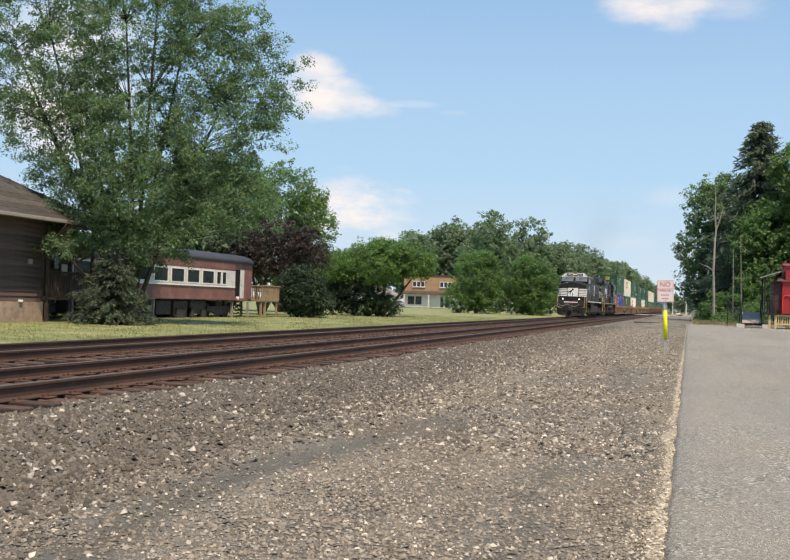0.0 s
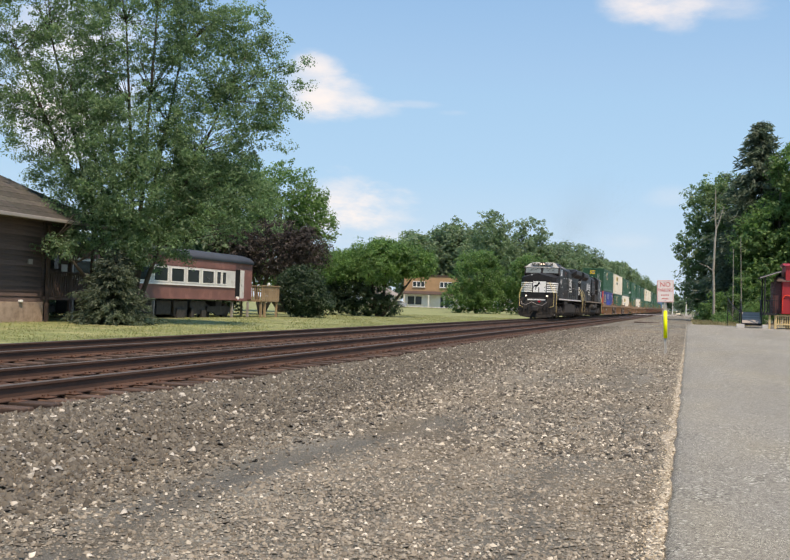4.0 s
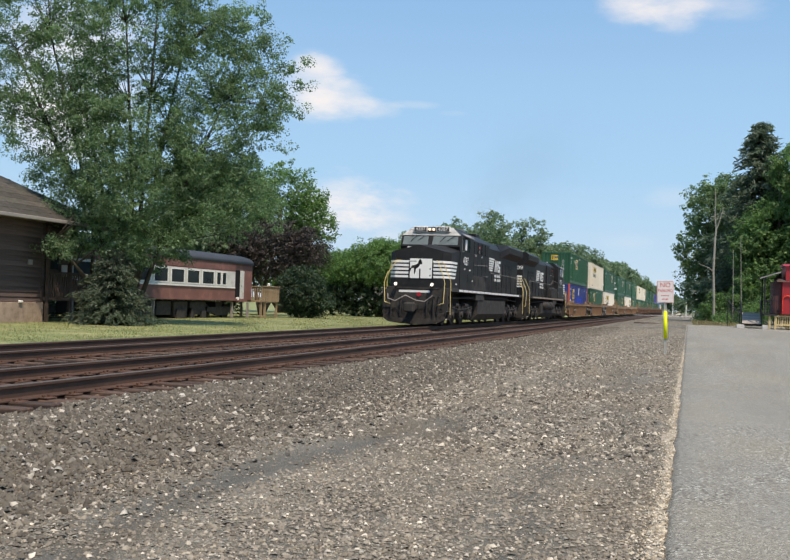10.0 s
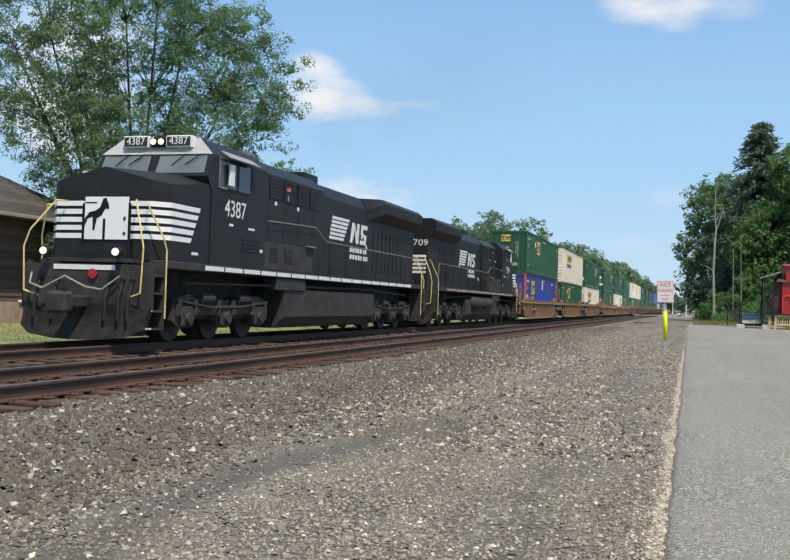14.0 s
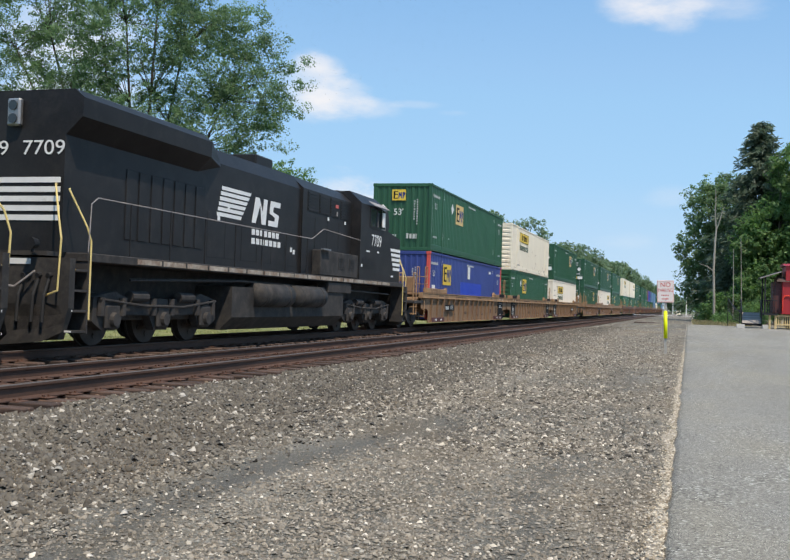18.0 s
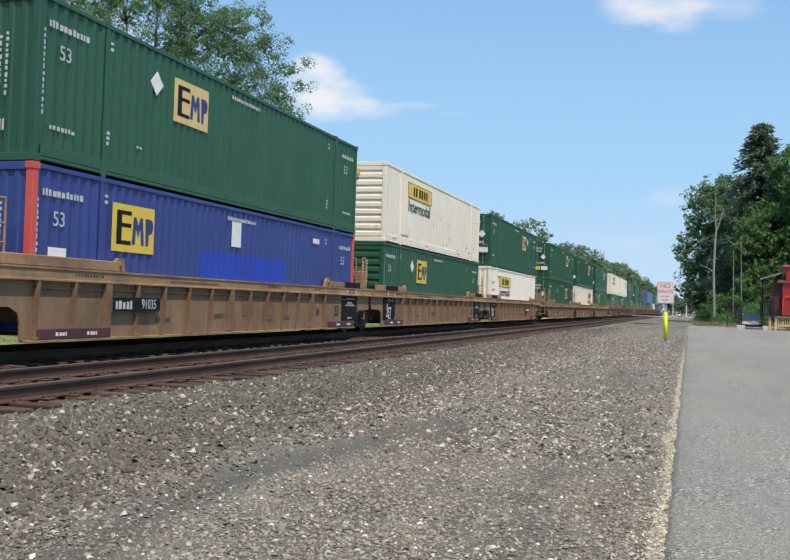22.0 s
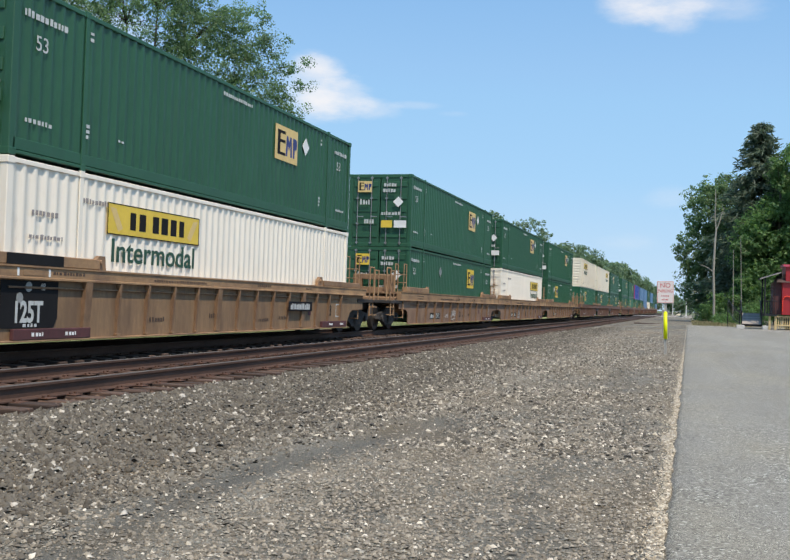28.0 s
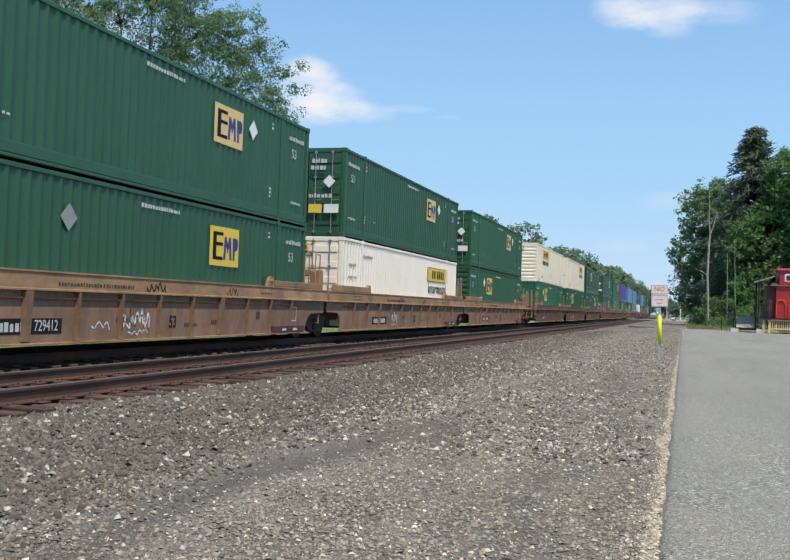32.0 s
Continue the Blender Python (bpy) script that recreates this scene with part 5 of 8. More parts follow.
def loco_truck(loco, y):
    bm = B()
    for s in (-1, 1):
        x0, x1 = sorted((s * 1.0, s * 1.18))
        prism(bm, [(-2.45, 0.5), (-2.4, 0.95), (-1.7, 1.08), (-1.2, 0.92), (-0.3, 0.95), (0.3, 0.95), (1.2, 0.92), (1.7, 1.08), (2.4, 0.95), (2.45, 0.5),
                   (2.1, 0.32), (1.65, 0.32), (1.5, 0.62), (0.45, 0.6), (0.25, 0.3), (-0.25, 0.3), (-0.45, 0.6), (-1.5, 0.62), (-1.65, 0.32), (-2.1, 0.32)], "x", x0, x1)
        for yy in (-1.85, 0.0, 1.85):
            box(bm, *sorted((s * 1.18, s * 1.26)), yy - 0.24, yy + 0.24, 0.34, 0.82, 0.04)
            rod(bm, (s * 1.24, yy, 0.53), (s * 1.34, yy, 0.53), 0.15, 0.13, 12)
            for e in (-0.36, 0.36):
                rod(bm, (s * 1.2, yy + e, 0.6), (s * 1.2, yy + e, 0.95), 0.085, 0.085, 8)
        for yy in (-0.95, 0.95):
            rod(bm, (s * 1.2, yy - 0.3, 0.98), (s * 1.2, yy + 0.3, 0.98), 0.11, 0.11, 10)
        pipe(bm, [(s * 1.25, -2.3, 0.92), (s * 1.27, -0.8, 0.78), (s * 1.27, 0.8, 0.8), (s * 1.25, 2.3, 0.92)], 0.025)
    box(bm, -1.0, 1.0, -2.3, 2.3, 0.5, 0.8, 0.03)
    part("truck_frame", bm, M["frame_black"], loco, "grimy six-wheel truck frame", m=pose(0, y, 0))
    for dy in (-1.85, 0, 1.85):
        w = part("wheelset", CAR["wheelset"], None, loco, "steel wheelset", m=pose(0, y + dy, 0.53))
        w.scale = (1.0, 1.15, 1.15)
        WHEELS.append((w, (0, y + dy, 0.53), 0.53))


def locomotive(number, flipped, front_y):
    loco = thing("locomotive", pose(FAR_TRACK, 0, 0, 0, 0, 180 if flipped else 0),
                 "black diesel locomotive " + ("running long hood first behind the leader" if flipped else "with white nose stripes and lit headlights"), "locomotive", "locomotives of the train")
    bk, fr = M["black"], M["frame_black"]
    # underframe, platform and pilot
    part("platform", boxed(-1.5, 1.5, 1.3, 21.2, 1.58, 1.74, 0.015), fr, loco, "walkway platform and side sill")
    part("centre_sill", boxed(-0.45, 0.45, 1.0, 21.5, 0.95, 1.6), fr, loco)
    for end in (0, 1):
        m = pose(0, -0.25, 0) if not end else pose(0, LOCO_LEN + 0.4, 0, 0, 0, 180)
        bm = B()
        prism(bm, [(-1.5, 1.62), (1.5, 1.62), (1.5, 0.75), (1.32, 0.2), (0.45, 0.13), (-0.45, 0.13), (-1.32, 0.2), (-1.5, 0.75)], "y", 0.98, 1.14)
        part("pilot_plate", bm, M["soot"], loco, "dusty pilot plate", m=m)
        bm = B()
        cols = [(-1.45, 0.9, 0.34, 1.0), (-1.15, 0.76, 0.17, 0.96), (-0.5, 0.64, 0.1, 0.9), (0.0, 0.6, 0.09, 0.88), (0.5, 0.64, 0.1, 0.9), (1.15, 0.76, 0.17, 0.96), (1.45, 0.9, 0.34, 1.0)]
        rows = [[bm.verts.new((x, y0 + (y1 - y0) * f * (2 - f), z0 + (0.8 - z0) * f)) for f in (0.0, 0.35, 0.7, 1.0)] for x, y0, z0, y1 in cols]
        for a, b in zip(rows, rows[1:]):
            for q in range(3):
                bm.faces.new((a[q], b[q], b[q + 1], a[q + 1]))
        bmesh.ops.solidify(bm, geom=list(bm.faces), thickness=0.03)
        part("snow_plow", bm, M["soot"], loco, "dust-grey plow", m=m)
        bm = B()
        box(bm, -0.16, 0.16, 0.1, 1.0, 0.72, 0.98, 0.04)
        box(bm, -0.24, 0.24, 0.0, 0.32, 0.62, 1.05, 0.06)
        part("coupler", bm, M["soot"], loco, m=m if not end else pose(0, LOCO_LEN, 0, 0, 0, 180))
        for x in (-1.05, -0.62, 0.6, 0.9, 1.12):
            part("air_hose", rod(pipe(B(), [(x, 0.96, 1.3), (x + 0.02, 0.78, 0.95), (x + 0.03, 0.74, 0.5)], 0.03), (x, 0.99, 1.32), (x, 0.9, 1.3), 0.05), M["rubber"], loco, m=m)
        bm = B()
        pipe(bm, [(-1.25, 0.94, 1.42), (-1.2, 0.82, 1.2), (-0.85, 0.75, 1.1), (-0.4, 0.86, 1.36), (0.1, 0.84, 1.15), (0.5, 0.82, 1.1), (0.85, 0.9, 1.38)], 0.02)
        part("cables", bm, M["gutter"], loco, "grey jumper cables", m=m)
        part("pilot_stripe", boxed(-0.75, 0.7, 0.965, 0.978, 1.5, 1.6), M["white"], loco, "white pilot-top stripe", m=m)
        for s in (-1, 1):
            bm = B()
            for i in range(4):
                box(bm, *sorted((s * 1.02, s * 1.5)), 1.1 + 0.02 * i, 1.5, 0.32 + i * 0.36, 0.36 + i * 0.36)
            box(bm, *sorted((s * 1.0, s * 1.03)), 1.0, 1.6, 0.3, 1.6)
            box(bm, *sorted((s * 1.0, s * 1.5)), 1.52, 1.56, 0.3, 1.7)
            part("stepwell", bm, fr, loco, "corner steps", m=m)
            for i in range(4):
                part("step_edge", boxed(*sorted((s * 1.04, s * 1.49)), 1.07 + 0.02 * i, 1.1 + 0.02 * i, 0.33 + i * 0.36, 0.36 + i * 0.36), M["white" if i < 3 else "yellow_rail"], loco, m=m)
            part("handrail", pipe(B(), [(s * 1.5, 1.58, 0.55), (s * 1.5, 1.58, 1.95), (s * 1.46, 1.5, 2.2), (s * 1.2, 1.3, 2.85), (s * 1.1, 1.46, 2.88)], 0.018), M["yellow_rail"], loco, "yellow grab rail", m=m)
            part("handrail", pipe(B(), [(s * 1.05, 0.92, 0.95), (s * 1.36, 0.85, 1.05), (s * 1.4, 0.85, 1.95), (s * 1.3, 0.9, 2.3), (s * 0.95, 1.25, 2.95), (s * 0.85, 1.46, 2.95)], 0.018), M["yellow_rail"], loco, "yellow grab rail", m=m)
            bm = B()
            rod(rod(bm, (s * 0.84, 0.74, 1.86), (s * 0.84, 0.9, 1.86), 0.11, 0.09, 14), (s * 0.84, 0.82, 1.7), (s * 0.84, 0.82, 1.8), 0.03, seg=8)
            part("ditch_light_body", bm, bk, loco, m=m)
            if not end:
                part("ditch_light", rod(B(), (s * 0.84, 0.715, 1.86), (s * 0.84, 0.739, 1.86), 0.075, 0.075, 14), M["ditch"] if not flipped else M["steel"], loco, "ditch light", m=m)
        part("front_walk", boxed(-1.0, 1.0, 1.0, 2.0, 1.66, 1.74), fr, loco, m=m)
    # reflective dashes along the sill
    for s in (-1, 1):
        for i in range(17):
            part("sill_reflector", boxed(*sorted((s * 1.5, s * 1.506)), 3.0 + i * 0.98, 3.9 + i * 0.98, 1.61, 1.71), M["sill_white" if flipped else "trim_white"], loco, "grimy white reflective dash")
    loco_truck(loco, 4.6)
    loco_truck(loco, 18.1)
    # fuel tank
    bm = B()
    prism(bm, [(-1.42, 1.28), (-1.42, 0.55), (-1.1, 0.24), (1.1, 0.24), (1.42, 0.55), (1.42, 1.28)], "y", 7.6, 15.3)
    part("fuel_tank", bm, M["soot"], loco, "dust-grey fuel tank")
    if flipped:
        for s in (-1, 1):
            for y0 in (9.6, 12.0):
                bm = B()
                rod(bm, (s * 1.38, y0, 1.1), (s * 1.38, y0 + 2.1, 1.1), 0.3, 0.3, 18)
                for e in (0.3, 1.8):
                    rod(bm, (s * 1.38, y0 + e - 0.03, 1.1), (s * 1.38, y0 + e + 0.03, 1.1), 0.312, 0.312, 18)
                part("air_tank", bm, M["soot"], loco, "dusty air tank", True)
    # wide nose with a peaked brow
    plan = [(-1.42, 3.55), (-1.42, 1.85), (-1.12, 1.52), (0.0, 1.5), (1.12, 1.52), (1.42, 1.85), (1.42, 3.55)]
    tops = (3.55, 3.34, 3.40, 3.68, 3.40, 3.34, 3.55)
    bm = B()
    low = [bm.verts.new((x, y, 1.74)) for x, y in plan]
    high = [bm.verts.new((x, y + 0.03, z)) for (x, y), z in zip(plan, tops)]
    back = [bm.verts.new((-0.75, 3.4, 3.74)), bm.verts.new((0.0, 3.4, 3.8)), bm.verts.new((0.75, 3.4, 3.74))]
    for i in range(6):
        bm.faces.new((low[i], low[i + 1], high[i + 1], high[i]))
    bm.faces.new((high[0], high[1], high[2], back[0]))
    bm.faces.new((high[2], high[3], back[1], back[0]))
    bm.faces.new((high[3], high[4], back[2], back[1]))
    bm.faces.new((high[4], high[5], high[6], back[2]))
    bm.faces.new((low[0], high[0], back[0], back[1], back[2], high[6], low[6]))
    bmesh.ops.recalc_face_normals(bm, faces=bm.faces)
    nose = part("nose", bm, bk, loco, "black nose with a peaked top", m=pose(0, -0.25, 0))
    count, z0, z1 = 5, 2.17, 3.02
    step = (z1 - z0) / count
    for i in range(count):
        za, zb = z0 + i * step, z0 + i * step + step * 0.62
        for s in (-1, 1):
            end = 2.62 + 0.45 * (i + 0.5) / count
            wrap = [(s * 1.426, end), (s * 1.426, 1.846), (s * 1.123, 1.512), (0.66 if s > 0 else -0.44, 1.498)]
            bm = B()
            for (xa, ya), (xb, yb) in zip(wrap, wrap[1:]):
                bm.faces.new([bm.verts.new(v) for v in ((xa, ya, za), (xb, yb, za), (xb, yb, zb), (xa + 0.0, ya + (0.06 if ya > 2 else 0), zb))])
            part("stripe", bm, M["bright_white"], nose, "white nose stripe")
    part("nose_panel", boxed(-0.41, 0.63, 1.478, 1.492, 2.15, 3.04), M["bright_white"], nose, "white nose emblem panel")
    bm = prism(B(), [(0.02, -0.38), (0.08, -0.36), (0.06, -0.08), (0.2, 0.02), (0.27, 0.2), (0.4, 0.22), (0.38, 0.3), (0.22, 0.46), (0.12, 0.42), (0.08, 0.2), (-0.08, 0.08), (-0.26, 0.02), (-0.36, -0.16), (-0.3, -0.34), (-0.26, -0.14), (-0.1, -0.06)], "z", 0, 0.004)
    part("nose_emblem", bm, M["ink"], nose, "dark emblem shape", m=face_y(-0.14, 1.476, 2.66) @ pose(0, 0, 0, 0, 0, -14) @ Matrix.Diagonal((0.66, 0.88, 1, 1)))
    bm = B()
    for x0, x1, z0b, z1b in ((0.63, 0.69, 1.85, 2.9), (-0.47, -0.41, 2.1, 2.9), (-0.4, -0.12, 2.9, 2.93), (0.03, 0.09, 2.15, 2.58)):
        box(bm, x0, x1, 1.474, 1.49, z0b, z1b)
    tagged(part("nose_door_seams", bm, M["ink"], nose), kind="stuff")
    part("nose_latch", box(boxed(0.52, 0.57, 1.466, 1.478, 2.55, 2.62), 0.52, 0.57, 1.466, 1.478, 2.25, 2.31), M["ink"], nose)
    part("nose_light", boxed(-0.6, -0.45, 1.62, 1.68, 3.52, 3.6), M["trim_white"], nose)
    part("marker_lens", rod(B(), (0.2, 0.68, 1.42), (0.2, 0.712, 1.42), 0.1, 0.1, 14), M["reflect_red"], loco, "red marker disc")
    # cab
    bm = prism(B(), [(3.3, 1.74), (3.3, 3.4), (3.06, 3.72), (3.3, 4.24), (6.2, 4.24), (6.2, 1.74)], "x", -1.44, 1.44)
    lo = [bm.verts.new(v) for v in ((-1.44, 3.302, 4.24), (1.44, 3.302, 4.24), (1.44, 6.2, 4.24), (-1.44, 6.2, 4.24))]
    hi = [bm.verts.new(v) for v in ((-1.02, 3.5, 4.63), (1.02, 3.5, 4.63), (1.02, 6.2, 4.63), (-1.02, 6.2, 4.63))]
    up = [bm.faces.new(hi)] + [bm.faces.new((lo[i], lo[(i + 1) % 4], hi[(i + 1) % 4], hi[i])) for i in range(4)]
    bmesh.ops.recalc_face_normals(bm, faces=up)
    cab = part("cab", bm, bk, loco, "black operator cab")
    bm = B()
    q = [(-1.43, 3.285, 4.245), (1.43, 3.285, 4.245), (1.01, 3.49, 4.63), (-1.01, 3.49, 4.63)]
    bm.faces.new([bm.verts.new(v) for v in q])
    bmesh.ops.solidify(bm, geom=list(bm.faces), thickness=-0.012)
    part("brow", bm, M["bright_white"], cab, "white painted cab brow")
    for s, (x0, x1) in ((-1, (-1.34, -0.1)), (1, (0.1, 1.34))):
        q = [(x0, 3.075, 3.79), (x1, 3.075, 3.79), (x1 - 0.02, 3.262, 4.2), (x0 + 0.02, 3.262, 4.2)]
        bm = B()
        bm.faces.new([bm.verts.new(v) for v in q])
        bmesh.ops.solidify(bm, geom=list(bm.faces), thickness=-0.012)
        part("windshield", bm, M["glass_pale"], cab, "windshield pane with a pale reflection put into its colour")
        bm = B()
        xx = (x0 + x1) / 2
        pipe(bm, [(xx + 0.05, 3.24, 4.24), (xx - 0.22, 3.09, 3.95)], 0.013)
        pipe(bm, [(xx + 0.45, 3.24, 4.24), (xx + 0.12, 3.1, 3.98)], 0.013)
        part("wiper", bm, M["ink"], cab)
        lo_x, hi_x = (-0.86, -0.2) if s < 0 else (0.24, 0.9)
        nb = part("number_board", boxed(lo_x, hi_x, 3.26, 3.5, 4.4, 4.67, 0.015), M["trim_white"], cab, "white-framed number board")
        part("board_face", boxed(lo_x + 0.035, hi_x - 0.035, 3.246, 3.262, 4.43, 4.64), M["frame_black"], nb)
        lettering("number", number, 0.24, M["white"], nb, face_y((lo_x + hi_x) / 2, 3.243, 4.54), "white running number")
    hl = part("headlight_case", boxed(-0.18, 0.22, 3.26, 3.5, 4.42, 4.63, 0.03), bk, cab)
    for x in (-0.08, 0.12):
        part("headlight", rod(B(), (x, 3.235, 4.53), (x, 3.262, 4.53), 0.07, 0.07, 14), M["headlight"] if not flipped else M["steel"], hl, "lit headlight" if not flipped else "unlit headlight")
    for s in (-1, 1):
        for y0, y1 in ((3.62, 4.0), (4.05, 4.5), (4.6, 5.25)):
            w = part("side_window", boxed(*sorted((s * 1.44, s * 1.452)), y0, y1, 3.55, 4.2, 0.004), M["glass_dark"], cab, "dark side window")
            bm = B()
            for a, b, c, d in ((y0 - 0.035, y0, 3.53, 4.22), (y1, y1 + 0.035, 3.53, 4.22), (y0, y1, 3.515, 3.55), (y0, y1, 4.2, 4.235)):
                box(bm, *sorted((s * 1.438, s * 1.463)), a, b, c, d)
            part("frame", bm, M["steel"] if y0 < 4 else bk, w)
        part("sun_visor", prism(B(), [(s * 1.40, 4.36), (s * 1.66, 4.2), (s * 1.67, 4.22), (s * 1.40, 4.39)], "y", 3.75, 5.35), M["gutter"], cab, "grey window awning")
        part("mirror", boxed(*sorted((s * 1.5, s * 1.56)), 3.95, 4.18, 3.6, 4.1, 0.01), M["trim_white"], cab, "white mirror")
        lettering("number", number, 0.56, M["white"], cab, side_pose(s, 1.444, 4.5, 3.08), "white running number")
        for yy, zz, w, h in ((4.3, 2.72, 0.2, 0.06), (5.4, 2.7, 0.35, 0.05), (2.6, 1.95, 0.3, 0.06), (6.0, 2.2, 0.15, 0.08)):
            part("marking", plate(w, h, 0.004), M["white"], cab, m=side_pose(s, 1.443, yy, zz))
        for k in range(4):
            part("louvre", boxed(*sorted((s * 1.44, s * 1.455)), 4.9, 5.9, 2.15 + k * 0.09, 2.2 + k * 0.09), bk, cab)
    # equipment cabinet behind the cab
    bm = B()
    cw = 1.12 if flipped else 1.38
    prism(bm, [(-cw, 1.74), (cw, 1.74), (cw, 4.22), (cw - 0.4, 4.56), (0.4 - cw, 4.56), (-cw, 4.22)], "y", 6.2, 10.4)
    blk = part("equipment_cabinet", bm, bk, loco, "black equipment cabinet")
    for s in (-1, 1):
        for i in range(4):
            y0 = 6.5 + i * 0.92
            bm = boxed(*sorted((s * cw, s * (cw + 0.015))), y0, y0 + 0.8, 3.6, 4.18)
            for k in range(6):
                box(bm, *sorted((s * (cw + 0.015), s * (cw + 0.03))), y0 + 0.04, y0 + 0.76, 3.63 + k * 0.095, 3.67 + k * 0.095)
            part("grille", bm, bk, blk, "louvred intake grille")
        for y0 in (6.5, 7.5, 8.5, 9.5):
            part("cabinet_door", boxed(*sorted((s * cw, s * (cw + 0.008))), y0, y0 + 0.93, 1.95, 3.45, 0.003), bk, blk)
        part("warning_sign", plate(0.26, 0.1, 0.004), M["sign_red"], blk, "small red warning sign", m=side_pose(s, cw + 0.032, 7.7, 3.95))
        part("warning_sign", plate(0.1, 0.14, 0.004), M["gutter"], blk, "small pale notice", m=side_pose(s, cw + 0.032, 7.68, 3.72))
        part("lower_panel", boxed(*sorted((s * cw, s * 1.4)), 6.25, 9.6, 1.76, 2.5, 0.02), M["soot"], blk, "dusty lower panel")
        for y0 in (6.6, 7.6):
            for q in range(5):
                part("louvre", boxed(*sorted((s * 1.4, s * 1.415)), y0, y0 + 0.5, 2.0 + q * 0.08, 2.04 + q * 0.08), M["soot"], blk)
        part("door_step", boxed(*sorted((s * 1.4, s * 1.5)), 9.0, 9.6, 2.5, 2.54), M["steel"], blk)
        part("marking", plate(0.14, 0.1, 0.004), M["white"], blk, m=side_pose(s, cw + 0.02, 6.9, 3.5))
        part("marking", plate(0.14, 0.1, 0.004), M["white"], blk, m=side_pose(s, cw + 0.02, 8.4, 3.5))
    # engine hood
    bm = B()
    prism(bm, [(-1.04, 1.74), (1.04, 1.74), (1.04, 4.18), (0.8, 4.55), (-0.8, 4.55), (-1.04, 4.18)], "y", 10.4, 15.4)
    hood = part("engine_hood", bm, bk, loco, "black engine hood")
    for s in (-1, 1):
        for i in range(6):
            part("hood_door", boxed(*sorted((s * 1.04, s * 1.046)), 10.6 + i * 0.9, 11.44 + i * 0.9, 1.95, 3.0, 0.002), bk, hood)
        emblem(hood, s, 1.048, 13.7 if s > 0 else 13.6, 3.26, 0.88)
        for yy, zz in ((11.0, 2.4), (14.9, 3.2), (15.4, 2.9), (10.8, 2.35)):
            part("marking", plate(0.13, 0.13, 0.004), M["white"], hood, m=side_pose(s, 1.048, yy, zz))
    part("exhaust_stack", boxed(-0.45, 0.45, 11.1, 12.2, 4.4, 4.92, 0.03), bk, hood, "square exhaust stack")
    part("pipe", pipe(B(), [(1.06, 10.5, 4.1), (1.08, 10.55, 3.4), (1.06, 10.6, 2.6)], 0.03), bk, hood)
    # radiator end with flared wings
    bm = B()
    root = [(1.04, 1.74), (1.04, 3.78), (1.05, 4.1), (1.04, 4.2), (0.8, 4.58)]
    wing = [(1.04, 1.74), (1.04, 3.84), (1.38, 4.16), (1.4, 4.5), (1.2, 4.66)]
    rings = []
    for y, prof in ((15.4, root), (16.5, wing), (21.35, wing)):
        rings.append([bm.verts.new((x, y, z)) for x, z in prof] + [bm.verts.new((-x, y, z)) for x, z in reversed(prof)])
    for a, b in zip(rings, rings[1:]):
        for q in range(10):
            bm.faces.new((a[q], a[(q + 1) % 10], b[(q + 1) % 10], b[q]))
    bm.faces.new(rings[0]), bm.faces.new(rings[-1])
    bmesh.ops.recalc_face_normals(bm, faces=bm.faces)
    rad = part("radiator_section", bm, bk, loco, "black flared radiator section")
    for s in (-1, 1):
        for i in range(7):
            part("radiator_door", boxed(*sorted((s * 1.04, s * 1.06)), 16.2 + i * 0.47, 16.55 + i * 0.47, 2.1, 3.5, 0.01), bk, rad)
    part("radiator_screen", boxed(-1.1, 1.1, 17.3, 20.6, 4.65, 4.7, 0.01), M["steel"], rad, "steel radiator screen")
    # end of the long hood, looking back
    m = pose(0, LOCO_LEN, 0, 0, 0, 180)
    for i in range(5):
        z = 2.3 + i * 0.17
        part("end_stripe", boxed(-0.98, 0.98, 0.935, 0.946, z, z + 0.1), M["white"], rad, "white stripe", m=m)
    hb = part("headlight_case", boxed(-0.14, 0.14, 0.83, 0.95, 4.0, 4.5, 0.03), M["steel"], rad, "twin end headlight", m=m)
    for z in (4.13, 4.37):
        part("headlight", rod(B(), (0, 0.81, z), (0, 0.84, z), 0.09, 0.09, 14), M["glass_dark"], hb)
    for x in (-0.6, 0.6):
        lettering("number", number, 0.36, M["white"], rad, m @ face_y(x, 0.935, 3.6) @ Matrix.Diagonal((1.28, 1.04, 1, 1)), "white running number")
    for s in (-1, 1):
        pts = [(s * 1.47, 6.3, 3.0), (s * 1.47, 9.6, 3.1), (s * 1.47, 10.5, 2.75), (s * 1.46, 20.9, 2.75), (s * 1.5, 21.15, 2.62), (s * 1.5, 21.2, 1.75)]
        part("side_handrail", pipe(B(), pts, 0.011), M["gutter"], loco, "thin grey side handrail")
        for i in range(7):
            part("stanchion", rod(B(), (s * 1.46, 10.8 + i * 1.5, 1.74), (s * 1.46, 10.8 + i * 1.5, 2.75), 0.015, seg=6), bk, loco)
        part("sill_box", boxed(*sorted((s * 1.1, s * 1.46)), 7.0, 9.0, 1.25, 1.57, 0.02), fr, loco)
        part("air_piping", pipe(B(), [(s * 1.3, 2.5, 1.3), (s * 1.3, 7.0, 1.36), (s * 1.36, 14.8, 1.42), (s * 1.3, 19.5, 1.3)], 0.03), fr, loco)
    horn = B()
    for k in range(3):
        rod(horn, (0.5 + k * 0.12, 6.9, 4.72), (0.5 + k * 0.12, 6.5, 4.74), 0.03, 0.09, 10)
    part("horn", horn, M["steel"], blk)
    part("antenna_pod", boxed(-0.4, 0.4, 4.2, 5.6, 4.64, 4.72, 0.02), fr, cab)
    MOVING.append((loco, front_y, 0.0))


